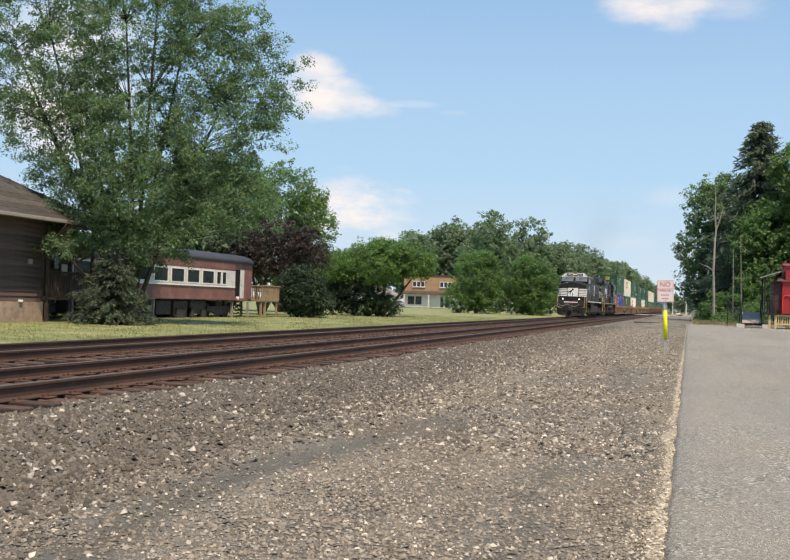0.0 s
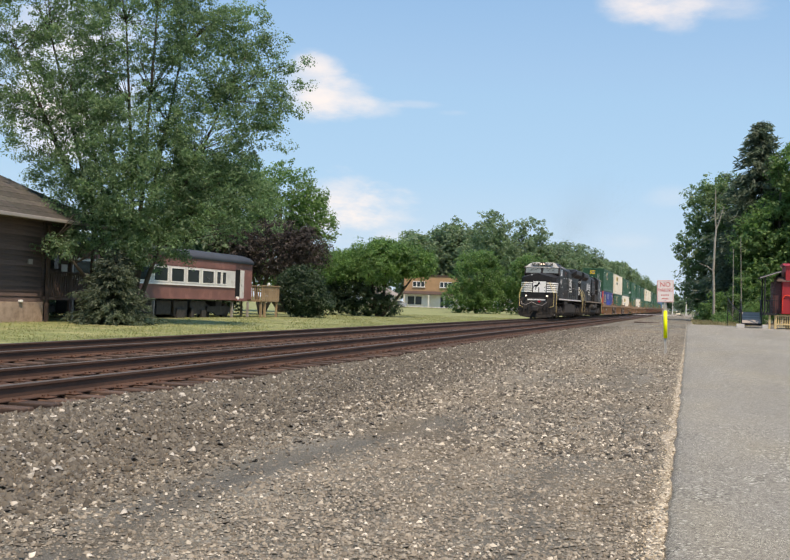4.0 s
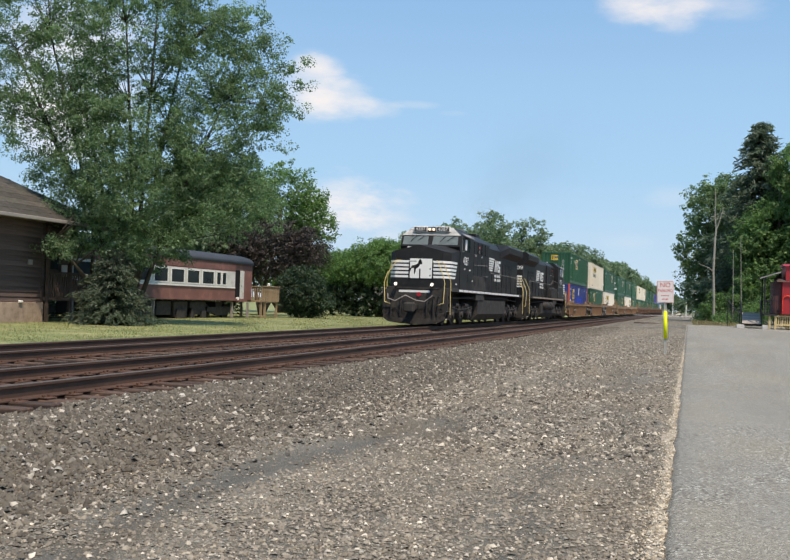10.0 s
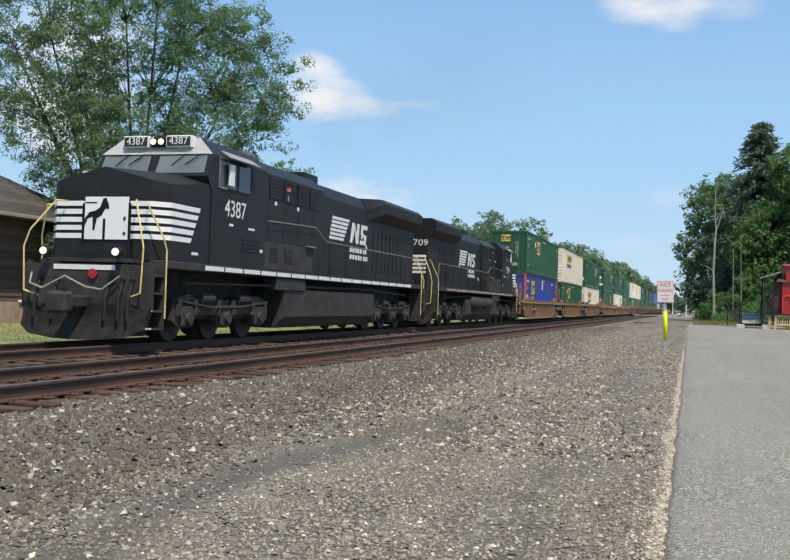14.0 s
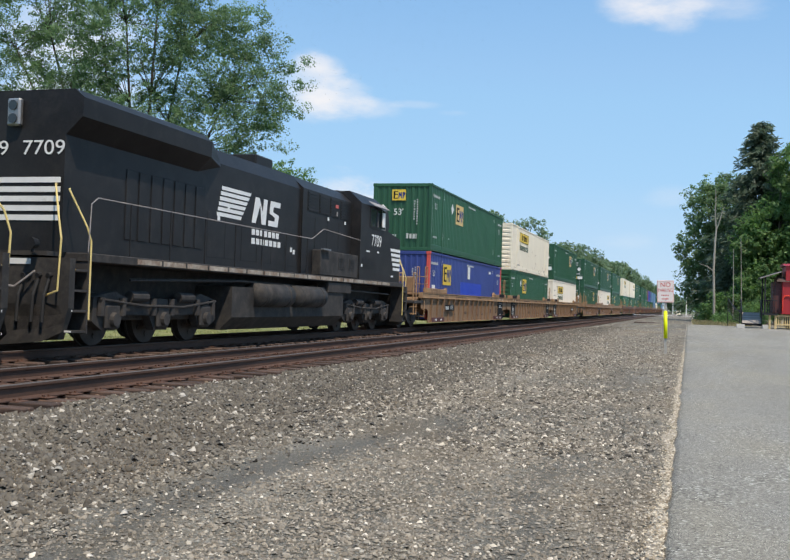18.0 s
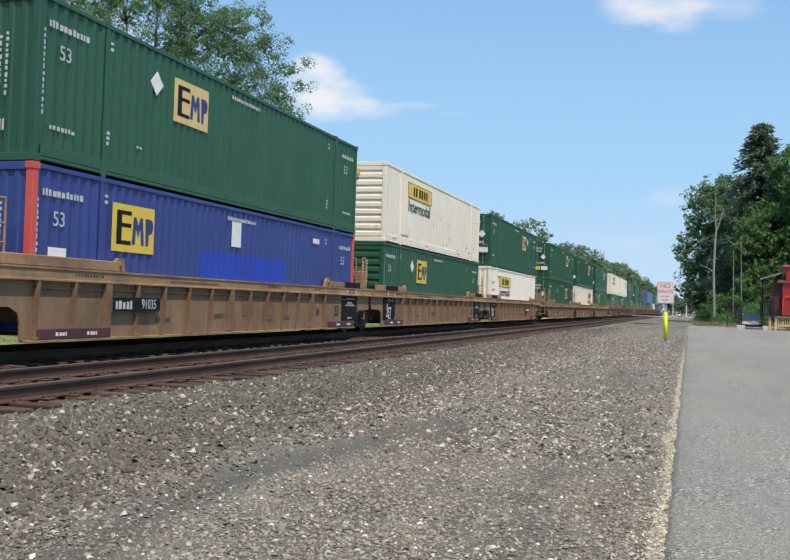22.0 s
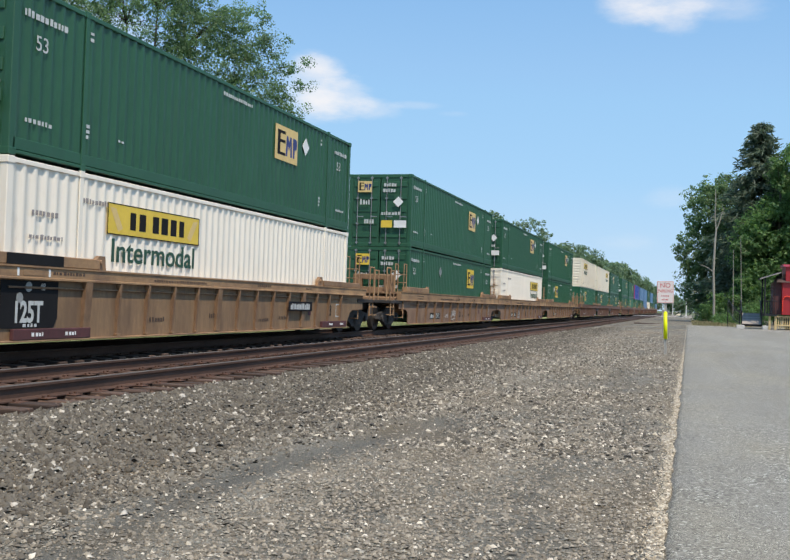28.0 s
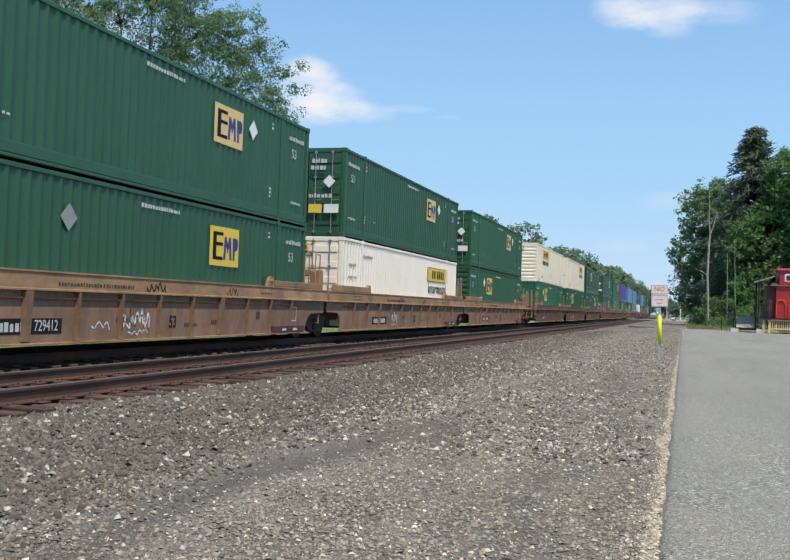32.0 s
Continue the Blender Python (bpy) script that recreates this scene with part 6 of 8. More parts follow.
M["sill_white"] = paint("grimy_reflective_tape", (0.42, 0.36, 0.29), 0.6, 0, 0.3, 1.5, 12, dirt=(0.2, 0.12, 0.07), dirt_at=0.5)
# pale blue-grey base colour carries the windshield's reflection of the sky
M["glass_pale"] = paint("reflection_pale_windshield", (0.30, 0.36, 0.36), 0.12, 0, 0.1, 1, 5)
locomotive("4387", False, -48.25)
locomotive("7709", True, -48.2 + 0.35 + 2 * LOCO_LEN)

def exhaust_smoke():
    """Thin grey smoke trailing from the leading stack: drifting soot in soft rigid puffs."""
    th = thing("exhaust_smoke", pose(FAR_TRACK, 0, 0), "thin grey exhaust smoke trailing from the leading locomotive", "smoke")
    g = np.random.default_rng(5)
    for i, count in enumerate((4200, 7600, 10500, 12500, 12500, 10500)):
        f = (i + 0.4) / 6
        r = 0.45 + 2.1 * f
        p = g.normal(size=(count, 3)) * np.array([r, r * 1.7, r * 0.9]) + np.array([0.8 * f, 1.0 + 30 * f, 0.7 + 9.5 * f ** 0.85])
        p[:, 0] += 0.25 * r * np.sin(p[:, 1] * 1.1 + i)
        p[:, 2] += 0.35 * r * np.sin(p[:, 1] * 0.8 + 2 * i)
        a, b = g.normal(size=(2, count, 3))
        a *= (0.0052 / np.linalg.norm(a, axis=1))[:, None]
        b *= (0.0052 / np.linalg.norm(b, axis=1))[:, None]
        v = np.stack([p - a - b, p + a - b, p + a + b, p - a + b], 1).reshape(-1, 3)
        tagged(part("smoke_puff", raw_mesh("smoke_puff", v, np.arange(count * 4).reshape(count, 4), M["smoke"]), None, th), kind="stuff")
    MOVING.append((th, -48.25 + 11.6, 4.9))


M["smoke"] = paint("soot_grey", (0.11, 0.11, 0.115), 0.95, 0, 0.2, 1, 5)
exhaust_smoke()

# ---------------------------------------------------------------- depot house


def depot():
    h = thing("depot_house", pose(-25.0, 33.6, LAWN), "dark brown wooden depot house with a hipped shingle roof", "house")
    # own axes: y = 0 at the corner by the porch, the long wall runs to -y; x = 0 is the wall by the line
    wall = part("wall", boxed(-8.0, 0.0, -16.0, 0.0, 0.8, 4.15), M["wood_dark"], h, "dark stained clapboard wall")
    me = mesh_of("clapboard", prism(B(), [(0.0, 0.0), (0.05, 0.0), (0.012, 0.2), (0.0, 0.2)], "y", -16.0, 0.0), M["wood_dark"])
    for i in range(16):
        part("clapboard", me, None, wall, m=pose(0.0, 0, 0.82 + i * 0.2))
    part("foundation", boxed(-7.9, 0.06, -16.0, 0.05, -0.1, 0.8, 0.02), M["stucco"], h, "stained rendered foundation")
    part("corner_board", boxed(-0.04, 0.05, -0.12, 0.03, 0.8, 4.1), M["wood_dark"], wall)
    # hip roof with wide eaves
    bm = B()
    e, z0, z1 = 1.0, 4.12, 6.9
    lo = [bm.verts.new(v) for v in ((e, -17, z0), (e, 3.6, z0), (-9, 3.6, z0), (-9, -17, z0))]
    hi = [bm.verts.new((-4, -12, z1)), bm.verts.new((-4, -1.4, z1))]
    for f in ((lo[0], lo[1], hi[1], hi[0]), (lo[1], lo[2], hi[1]), (lo[2], lo[3], hi[0], hi[1]), (lo[3], lo[0], hi[0]), (lo[3], lo[2], lo[1], lo[0])):
        bm.faces.new(f)
    bmesh.ops.recalc_face_normals(bm, faces=bm.faces)
    roof = part("roof", bm, M["roof_brown"], h, "weathered brown shingle hip roof")
    slope = math.atan2(z1 - z0, 5.0)
    n = 11
    for i in range(n):
        a = i / n
        y0, y1 = -17 + 5 * a, 3.6 - 5 * a
        x, z = e - 5 * a, z0 + (z1 - z0) * a
        part("shingle_course", boxed(-0.47, 0.03, y0 + 0.47, y1 - 0.47, 0.005, 0.03), M["roof_brown"], roof, m=pose(x, 0, z) @ pose(0, 0, 0, 0, math.degrees(slope), 0))
        x0, x1 = -9 + 5 * a, e - 5 * a
        part("shingle_course", boxed(x0 + 0.47, x1 - 0.47, -0.47, 0.03, 0.005, 0.03), M["roof_brown"], roof, m=pose(0, 3.6 - 5 * a, z) @ pose(0, 0, 0, -math.degrees(slope), 0, 0))
    part("gutter", box(boxed(e - 0.02, e + 0.1, -17, 3.7, 4.0, 4.14, 0.02), -9, e, 3.58, 3.7, 4.0, 4.14, 0.02), M["gutter"], roof, "grey eave gutter")
    part("soffit", boxed(-9, e - 0.05, -17, 3.55, 4.04, 4.1), M["wood_dark"], roof)
    # raised porch at the end
    part("porch_floor", boxed(-6, 0.2, 0.05, 3.2, 0.9, 1.02), M["wood_dark"], h)
    porch = part("porch_wall", boxed(-6.0, -0.3, 0.05, 2.4, 1.02, 3.95), M["wood_dark"], h, "dark recessed porch wall")
    part("porch_window", boxed(-0.305, -0.28, 0.7, 1.4, 2.2, 3.3), M["glass_dark"], porch)
    part("notice", boxed(-0.29, -0.26, 1.6, 2.0, 1.9, 2.4), M["trim_white"], porch, "white notice board")
    me = mesh_of("picket", boxed(-0.02, 0.02, -0.05, 0.05, 1.0, 2.0, 0.006), M["awning"])
    for i in range(20):
        part("picket", me, None, h, m=pose(0.2, 0.15 + i * 0.155, 0))
    part("porch_rail", boxed(0.15, 0.25, 0.05, 3.2, 2.0, 2.08), M["awning"], h)
    for y in (0.1, 1.6, 3.15):
        part("porch_post", boxed(0.12, 0.24, y - 0.06, y + 0.06, -0.05, 3.95), M["awning"], h)
    part("downspout", pipe(B(), [(0.9, 3.5, 3.9), (0.3, 3.3, 3.6), (0.28, 3.3, 0.1)], 0.045), M["gutter"], h, "pale grey downspout")
    part("wall_vent", boxed(0.03, 0.08, -1.0, -0.75, 2.3, 2.5), M["gutter"], wall)
    part("lamp", boxed(0.03, 0.15, -1.5, -1.3, 0.78, 0.88, 0.02), M["trim_white"], h)
    part("hatch", boxed(0.06, 0.1, -3.1, -2.6, 0.0, 0.65, 0.01), M["gutter"], h)


LAWN = -0.26
depot()


# ---------------------------------------------------------------- old passenger coach
# white greyed in its base colour for the tree shade on the coach, plus dirt
M["coach_white"] = paint("shade_greyed_white_band", (0.6, 0.59, 0.56), 0.6, 0, 0.1, 1.5, 16, dirt=(0.42, 0.38, 0.33), dirt_at=0.62)


def coach():
    c = thing("passenger_coach", pose(-27.5, 55.9, LAWN - 0.1), "faded red and white passenger coach on blocks with a dark roof", "rail coach")
    # own axes: y runs back from the near end at 0 to -25; floor at 1.05
    L = 25.0
    part("body", boxed(-1.5, 1.5, -L, -2.5, 1.2, 3.42, 0.02), M["coach_red"], c, "faded red steel sides")
    part("vestibule", boxed(-1.4, 1.42, -2.5, 0.0, 1.2, 3.38, 0.02), M["coach_red"], c, "red end vestibule")
    arc = [(-1.56, 3.38)] + [(-1.56 * math.cos(a), 3.42 + 0.56 * math.sin(a)) for a in [math.pi * i / 12 for i in range(1, 12)]] + [(1.56, 3.38)]
    part("roof", prism(B(), arc, "y", -L - 0.1, -0.05), M["coach_roof"], c, "dark grey arched roof", True)
    part("letter_board", boxed(1.5, 1.515, -L, -2.55, 2.95, 3.38), M["coach_red"], c)
    band = part("window_band", boxed(1.5, 1.53, -L, -2.6, 1.95, 2.88, 0.004), M["coach_white"], c, "white window band")
    win = mesh_of("window", boxed(1.525, 1.536, -0.66, 0.66, 2.08, 2.76, 0.002), M["glass_dark"])
    fr = B()
    for a, b, z0, z1 in ((-0.72, -0.66, 2.03, 2.81), (0.66, 0.72, 2.03, 2.81), (-0.66, 0.66, 2.03, 2.08), (-0.66, 0.66, 2.76, 2.81)):
        box(fr, 1.52, 1.555, a, b, z0, z1)
    frm = mesh_of("window_frame", fr, M["trim_white"])
    for i in range(11):
        w = part("window", win, None, band, "dark coach window", m=pose(0, -6.05 - i * 1.72, 0))
        part("window_frame", frm, None, w)
    for y in (-4.75, -4.05):
        w = part("window", win, None, band, "narrow dark coach window", m=pose(0, y, 0) @ Matrix.Diagonal((1, 0.36, 1, 1)))
        part("window_frame", frm, None, w)
    part("belt_rail", boxed(1.5, 1.56, -L, -2.6, 1.88, 1.95, 0.005), M["trim_white"], c)
    part("side_sill", boxed(1.45, 1.54, -L, -0.9, 1.14, 1.26, 0.005), M["coach_red"], c)
    d = part("door", boxed(1.43, 1.48, -1.75, -1.25, 1.25, 2.98, 0.01), M["coach_white"], c, "white end door standing open")
    # black sheet on the solid wall stands for the unlit inside of the doorway
    part("door_opening", boxed(1.41, 1.435, -2.4, -1.75, 1.25, 3.0), M["ink"], c)
    part("door_handle", boxed(1.48, 1.5, -1.68, -1.6, 2.0, 2.1), M["steel"], d)
    part("bucket", boxed(1.44, 1.6, -2.3, -2.1, 1.18, 1.36, 0.03), M["trim_white"], c)
    part("step_tread", boxed(0.9, 1.66, -2.5, -1.1, 1.1, 1.18), M["coach_red"], c)
    for y in (-3.6, -21.0):
        bm = B()
        for s in (-1, 1):
            prism(bm, [(-1.7, 0.45), (-1.6, 0.75), (1.6, 0.75), (1.7, 0.45), (0.9, 0.4), (0.5, 0.25), (-0.5, 0.25), (-0.9, 0.4)], "x", s * 1.05 - 0.07, s * 1.05 + 0.07)
        box(bm, -1.0, 1.0, -0.4, 0.4, 0.5, 1.05)
        part("truck_frame", bm, M["frame_black"], c, m=pose(0, y, 0))
        for dy in (-1.2, 1.2):
            part("wheelset", CAR["wheelset"], None, c, m=pose(0, y + dy, 0.46))
    for y0, y1, z in ((-7.4, -5.6, 0.3), (-9.2, -7.7, 0.2), (-11.0, -9.5, 0.3), (-13.4, -11.3, 0.25), (-16, -14.2, 0.3)):
        part("underfloor_box", boxed(-1.3, 1.2, y0, y1, z, 1.05, 0.03), M["frame_black"], c)
    for y0, w, h in ((-6.2, 0.5, 0.42), (-7.4, 0.35, 0.55), (-9.0, 0.9, 0.5)):
        part("underfloor_crate", boxed(1.0, 1.3, y0, y0 + w, 0.02, 0.12 + h, 0.02), M["frame_black"], c, "dark crate stored underneath")
    for y in (-2.6, -0.4, -11.6, -18.5):
        part("support_post", boxed(1.3, 1.42, y - 0.05, y + 0.05, 0.0, 1.05), M["gutter"], c)
    part("ground_beam", boxed(-0.8, -0.7, -L, 0, 0.0, 0.16), M["rust"], c)


coach()


def deck():
    d = thing("wooden_deck", pose(-26.6, 55.95, LAWN), "weathered wooden deck with a picket railing at the coach's end", "deck")
    part("deck_boards", boxed(-1.6, 1.2, 0.0, 2.6, 0.98, 1.1), M["deck_wood"], d)
    me = mesh_of("picket", boxed(-0.015, 0.015, -0.045, 0.045, 1.02, 1.98, 0.005), M["deck_wood"])
    for i in range(17):
        part("picket", me, None, d, m=pose(1.22, 0.05 + i * 0.157, 0))
    me2 = mesh_of("picket", boxed(-0.045, 0.045, -0.015, 0.015, 1.02, 1.98, 0.005), M["deck_wood"])
    for i in range(17):
        part("picket", me2, None, d, m=pose(-1.5 + i * 0.165, 2.62, 0))
    part("top_rail", box(boxed(1.16, 1.28, 0, 2.66, 1.98, 2.03), -1.6, 1.16, 2.56, 2.68, 1.98, 2.03), M["deck_wood"], d)
    for x, y in ((1.1, 0.12), (1.1, 0.7), (1.1, 2.5), (-1.4, 2.5)):
        part("deck_post", boxed(x - 0.06, x + 0.06, y - 0.06, y + 0.06, -0.05, 1.0), M["deck_wood"], d)
    part("lantern", boxed(1.15, 1.29, 0.9, 1.04, 2.03, 2.2, 0.03), M["trim_white"], d)


deck()


# ---------------------------------------------------------------- two-storey brick building and cars behind the lawn
def brick_building():
    b = thing("brick_building", pose(-63.5, 222.0, -0.3), "two-storey tan brick shop building with a dark awning", "building")
    # the front looks towards the camera (-y); 24 m wide from x = -2
    W = 26.0
    wall = part("wall", boxed(-0.5, W, 0, 10, 0, 7.5), M["brick"], b, "tan brick walls")
    part("parapet", boxed(-0.6, W + 0.1, -0.12, 10.1, 7.4, 7.75), M["awning"], b)
    part("shopfront", boxed(-0.3, W - 0.2, -0.06, 0.02, 0.05, 3.1), M["trim_white"], b, "white shopfront panels")
    part("awning", prism(B(), [(0, 3.9), (-1.3, 3.25), (-1.3, 3.1), (0, 3.2)], "x", -0.4, W), M["awning"], b, "dark brown awning")
    for x in (1.7, 8.3, 14.9, 21.5):
        w = part("window", boxed(x - 0.0, x + 3.0, -0.08, 0.05, 4.85, 6.2), M["trim_white"], b, "white three-pane window")
        for k in range(3):
            part("pane", boxed(x + 0.12 + k * 0.98, x + 0.9 + k * 0.98, -0.1, -0.07, 4.98, 6.08), M["glass_dark"], w)
        part("sill", boxed(x - 0.1, x + 3.1, -0.2, 0, 4.72, 4.85), M["concrete"], w)
    for x0, x1 in ((0.6, 2.2), (2.5, 4.0), (8.6, 9.3), (9.8, 10.8)):
        part("shop_window", boxed(x0, x1, -0.1, -0.05, 0.7 if x0 < 5 else 0.1, 2.6), M["glass_dark"], b, "dark shop window")
    for x in (0.0, 6.0, 12.0, 18.0):
        part("awning_post", boxed(x - 0.1, x + 0.1, -1.25, -1.05, 0, 3.2), M["trim_white"], b)


brick_building()


def white_garage():
    g = thing("white_garage", pose(-72.5, 214, -0.3), "small white garage with a grey roof", "garage")
    part("wall", boxed(0, 8, 0, 7, 0, 2.6), M["trim_white"], g)
    part("roof", prism(B(), [(-0.4, 2.6), (8.4, 2.6), (4, 4.6)], "y", -0.4, 7.4), M["gutter"], g)
    part("door", boxed(1, 6.5, -0.05, 0.0, 0.05, 2.2), M["concrete"], g)


white_garage()


def parked_car(at, paint_key, turn, label):
    c = thing("parked_car", pose(*at, 0, 0, turn), label, "car", "parked cars")
    body = prism(B(), [(-2.2, 0.35), (-2.25, 0.75), (-2.0, 0.92), (-1.2, 0.98), (-0.55, 1.42), (0.9, 1.45), (1.6, 1.0), (2.15, 0.92), (2.25, 0.6), (2.2, 0.3)], "y", -0.85, 0.85)
    part("body", body, M[paint_key], c)
    for s in (-1, 1):
        part("window", prism(B(), [(-1.05, 0.98), (-0.5, 1.36), (0.85, 1.38), (1.35, 1.0)], "y", *sorted((s * 0.85, s * 0.862))), M["glass_dark"], c)
        for x in (-1.4, 1.4):
            w = part("wheel", rod(B(), (x, s * 0.68, 0.32), (x, s * 0.87, 0.32), 0.32, 0.32, 16), M["rubber"], c)
            part("rim", rod(B(), (x, s * 0.87, 0.32), (x, s * 0.885, 0.32), 0.19, 0.17, 12), M["steel"], w)


parked_car((-60.5, 205, -0.3), "car_silver", 8, "silver saloon car parked by the lawn")
parked_car((-66.0, 205, -0.3), "trim_white", 4, "white car parked by the lawn")
for k, (x, key) in enumerate(((-20.5, "trim_white"), (-25.0, "car_silver"), (-29.5, "trim_white"), (-34.0, "trim_white"))):
    parked_car((x, 168 + k, -0.26), key, 0, "car parked beyond the hedge" if key != "car_silver" else "silver car parked beyond the hedge")


# ---------------------------------------------------------------- sign on the verge
def sign():
    s = thing("parking_sign", pose(-0.5, 31.0, road_z(31.0)) @ pose(0, 0, 0, 0, -1.6, 0), "white no-parking sign on a steel post with a bright yellow sleeve", "sign")
    bm = boxed(-0.035, 0.035, -0.012, 0.012, -0.3, 2.24)
    box(bm, -0.035, -0.022, -0.03, -0.01, -0.3, 2.24)
    box(bm, 0.022, 0.035, -0.03, -0.01, -0.3, 2.24)
    part("post", bm, M["post_steel"], s, "galvanised channel post")
    bm = B()
    rod(bm, (0, -0.01, 0.47), (0, -0.01, 1.27), 0.06, 0.056, 14)
    bmesh.ops.create_uvsphere(bm, u_segments=12, v_segments=6, radius=0.056, matrix=Matrix.Translation((0, -0.01, 1.27)))
    part("sleeve", bm, M["hi_vis"], s, "bright yellow reflective sleeve", True)
    f = part("board", boxed(-0.25, 0.25, -0.05, -0.032, 1.57, 2.25, 0.006), M["sign_face"], s, "white sign board with red lettering")
    bd = B()
    for a in ((-0.237, 0.237, 1.582, 1.592), (-0.237, 0.237, 2.228, 2.238), (-0.237, -0.227, 1.592, 2.228), (0.227, 0.237, 1.592, 2.228)):
        box(bd, a[0], a[1], -0.053, -0.05, a[2], a[3])
    part("border", bd, M["sign_red"], f)
    lettering("word", "NO", 0.2, M["sign_red"], f, face_y(0, -0.052, 2.11), "faded red lettering")
    lettering("word", "PARKING", 0.11, M["sign_red"], f, face_y(0, -0.052, 1.94) @ Matrix.Diagonal((0.95, 1.35, 1, 1)), "faded red lettering")
    for z, w in ((1.79, 0.24), (1.68, 0.2)):
        for k in range(5):
            part("small_print", boxed(-w / 2 + k * w / 5, -w / 2 + (k + 0.6) * w / 5, -0.054, -0.05, z - 0.018, z + 0.02), M["sign_red"], f)
    for z in (1.63, 2.2):
        part("bolt", rod(B(), (0, -0.06, z), (0, -0.05, z), 0.012, 0.012, 6), M["steel"], f)


sign()


# ---------------------------------------------------------------- caboose, ramp and fence
def caboose():
    c = thing("caboose", pose(7.45, 73.5, 0.0), "red caboose with a cupola and black end platform", "caboose")
    # own axes: the end platform looks to -x
    L = 9.0
    red = M["caboose_red"]
    part("body", boxed(-0.95, L, -1.4, 1.4, 1.05, 3.35, 0.03), red, c, "red steel sides")
    # maroon in place of caboose red: the canopy's shade is in the colour
    part("vestibule", boxed(-1.5, -0.95, -1.15, 1.15, 1.1, 3.3, 0.02), M["maroon"], c, "red end vestibule with canopy shade put into its dark colour")
    part("roof", prism(B(), [(-1.55, 3.3), (1.55, 3.3), (1.0, 3.62), (-1.0, 3.62)], "x", -1.3, L), M["awning"], c)
    cup = part("cupola", boxed(-0.75, 2.4, -1.42, 1.42, 3.35, 4.42, 0.03), red, c, "red cupola")
    part("cupola_roof", prism(B(), [(-1.55, 4.4), (1.55, 4.4), (0.9, 4.58), (-0.9, 4.58)], "x", -0.9, 2.55), red, cup)
    for x in (-0.4, 1.0):
        w = part("window", boxed(x, x + 0.75, -1.45, -1.41, 3.62, 4.15, 0.01), M["trim_white"], cup, "white-framed cupola window")
        part("pane", boxed(x + 0.1, x + 0.65, -1.47, -1.44, 3.7, 4.06), M["glass_dark"], w)
    part("platform", boxed(-2.1, -1.2, -1.4, 1.4, 0.95, 1.07), M["iron"], c, "black end platform")
    cp = part("platform_roof", prism(B(), [(-1.5, 3.5), (1.5, 3.5), (0.9, 3.6), (-0.9, 3.6)], "x", -2.35, -0.95), M["iron"], c, "black platform canopy", m=Matrix.Translation((-2.35, 0, 3.5)) @ pose(0, 0, 0, 0, -19, 0) @ Matrix.Translation((2.35, 0, -3.5)))
    part("canopy_edge", boxed(-2.39, -0.95, -1.56, -1.5, 3.5, 3.57), M["gutter"], cp, "pale canopy edge")
    for y in (-1.35, 1.35):
        bm = B()
        pipe(bm, [(-2.05, y, 1.05), (-2.05, y, 3.6)], 0.06)
        pipe(bm, [(-2.05, y, 2.0), (-1.25, y, 2.0)], 0.025)
        pipe(bm, [(-1.4, y, 1.05), (-1.4, y, 3.4)], 0.025)
        for k in range(9):
            rod(bm, (-1.75, y, 1.25 + k * 0.24), (-1.35, y, 1.25 + k * 0.24), 0.015, seg=5)
        for k in range(6):
            rod(bm, (-2.0 + k * 0.15, y, 1.05), (-2.0 + k * 0.15, y, 2.0), 0.02, seg=5)
        part("platform_railing", bm, M["iron"], c, "black railings and ladder")
    bm = B()
    for x in (-0.9, -0.1):
        pipe(bm, [(x, -1.47, 1.3), (x, -1.47, 2.1), (x + 0.12, -1.47, 2.3), (x + 0.3, -1.47, 2.36), (x + 0.5, -1.47, 2.3), (x + 0.6, -1.47, 2.1), (x + 0.6, -1.47, 1.3)], 0.035)
    part("grab_rails", bm, M["bright_red"], c, "bright red hooped grab rails")
    for x in (0.6, 7.0):
        part("truck_frame", boxed(x - 1.1, x + 1.1, -1.1, 1.1, 0.35, 0.85, 0.05), M["frame_black"], c)
        for dx in (-0.8, 0.8):
            part("wheelset", CAR["wheelset"], None, c, m=pose(x + dx, 0, 0.46, 0, 0, 90))


caboose()


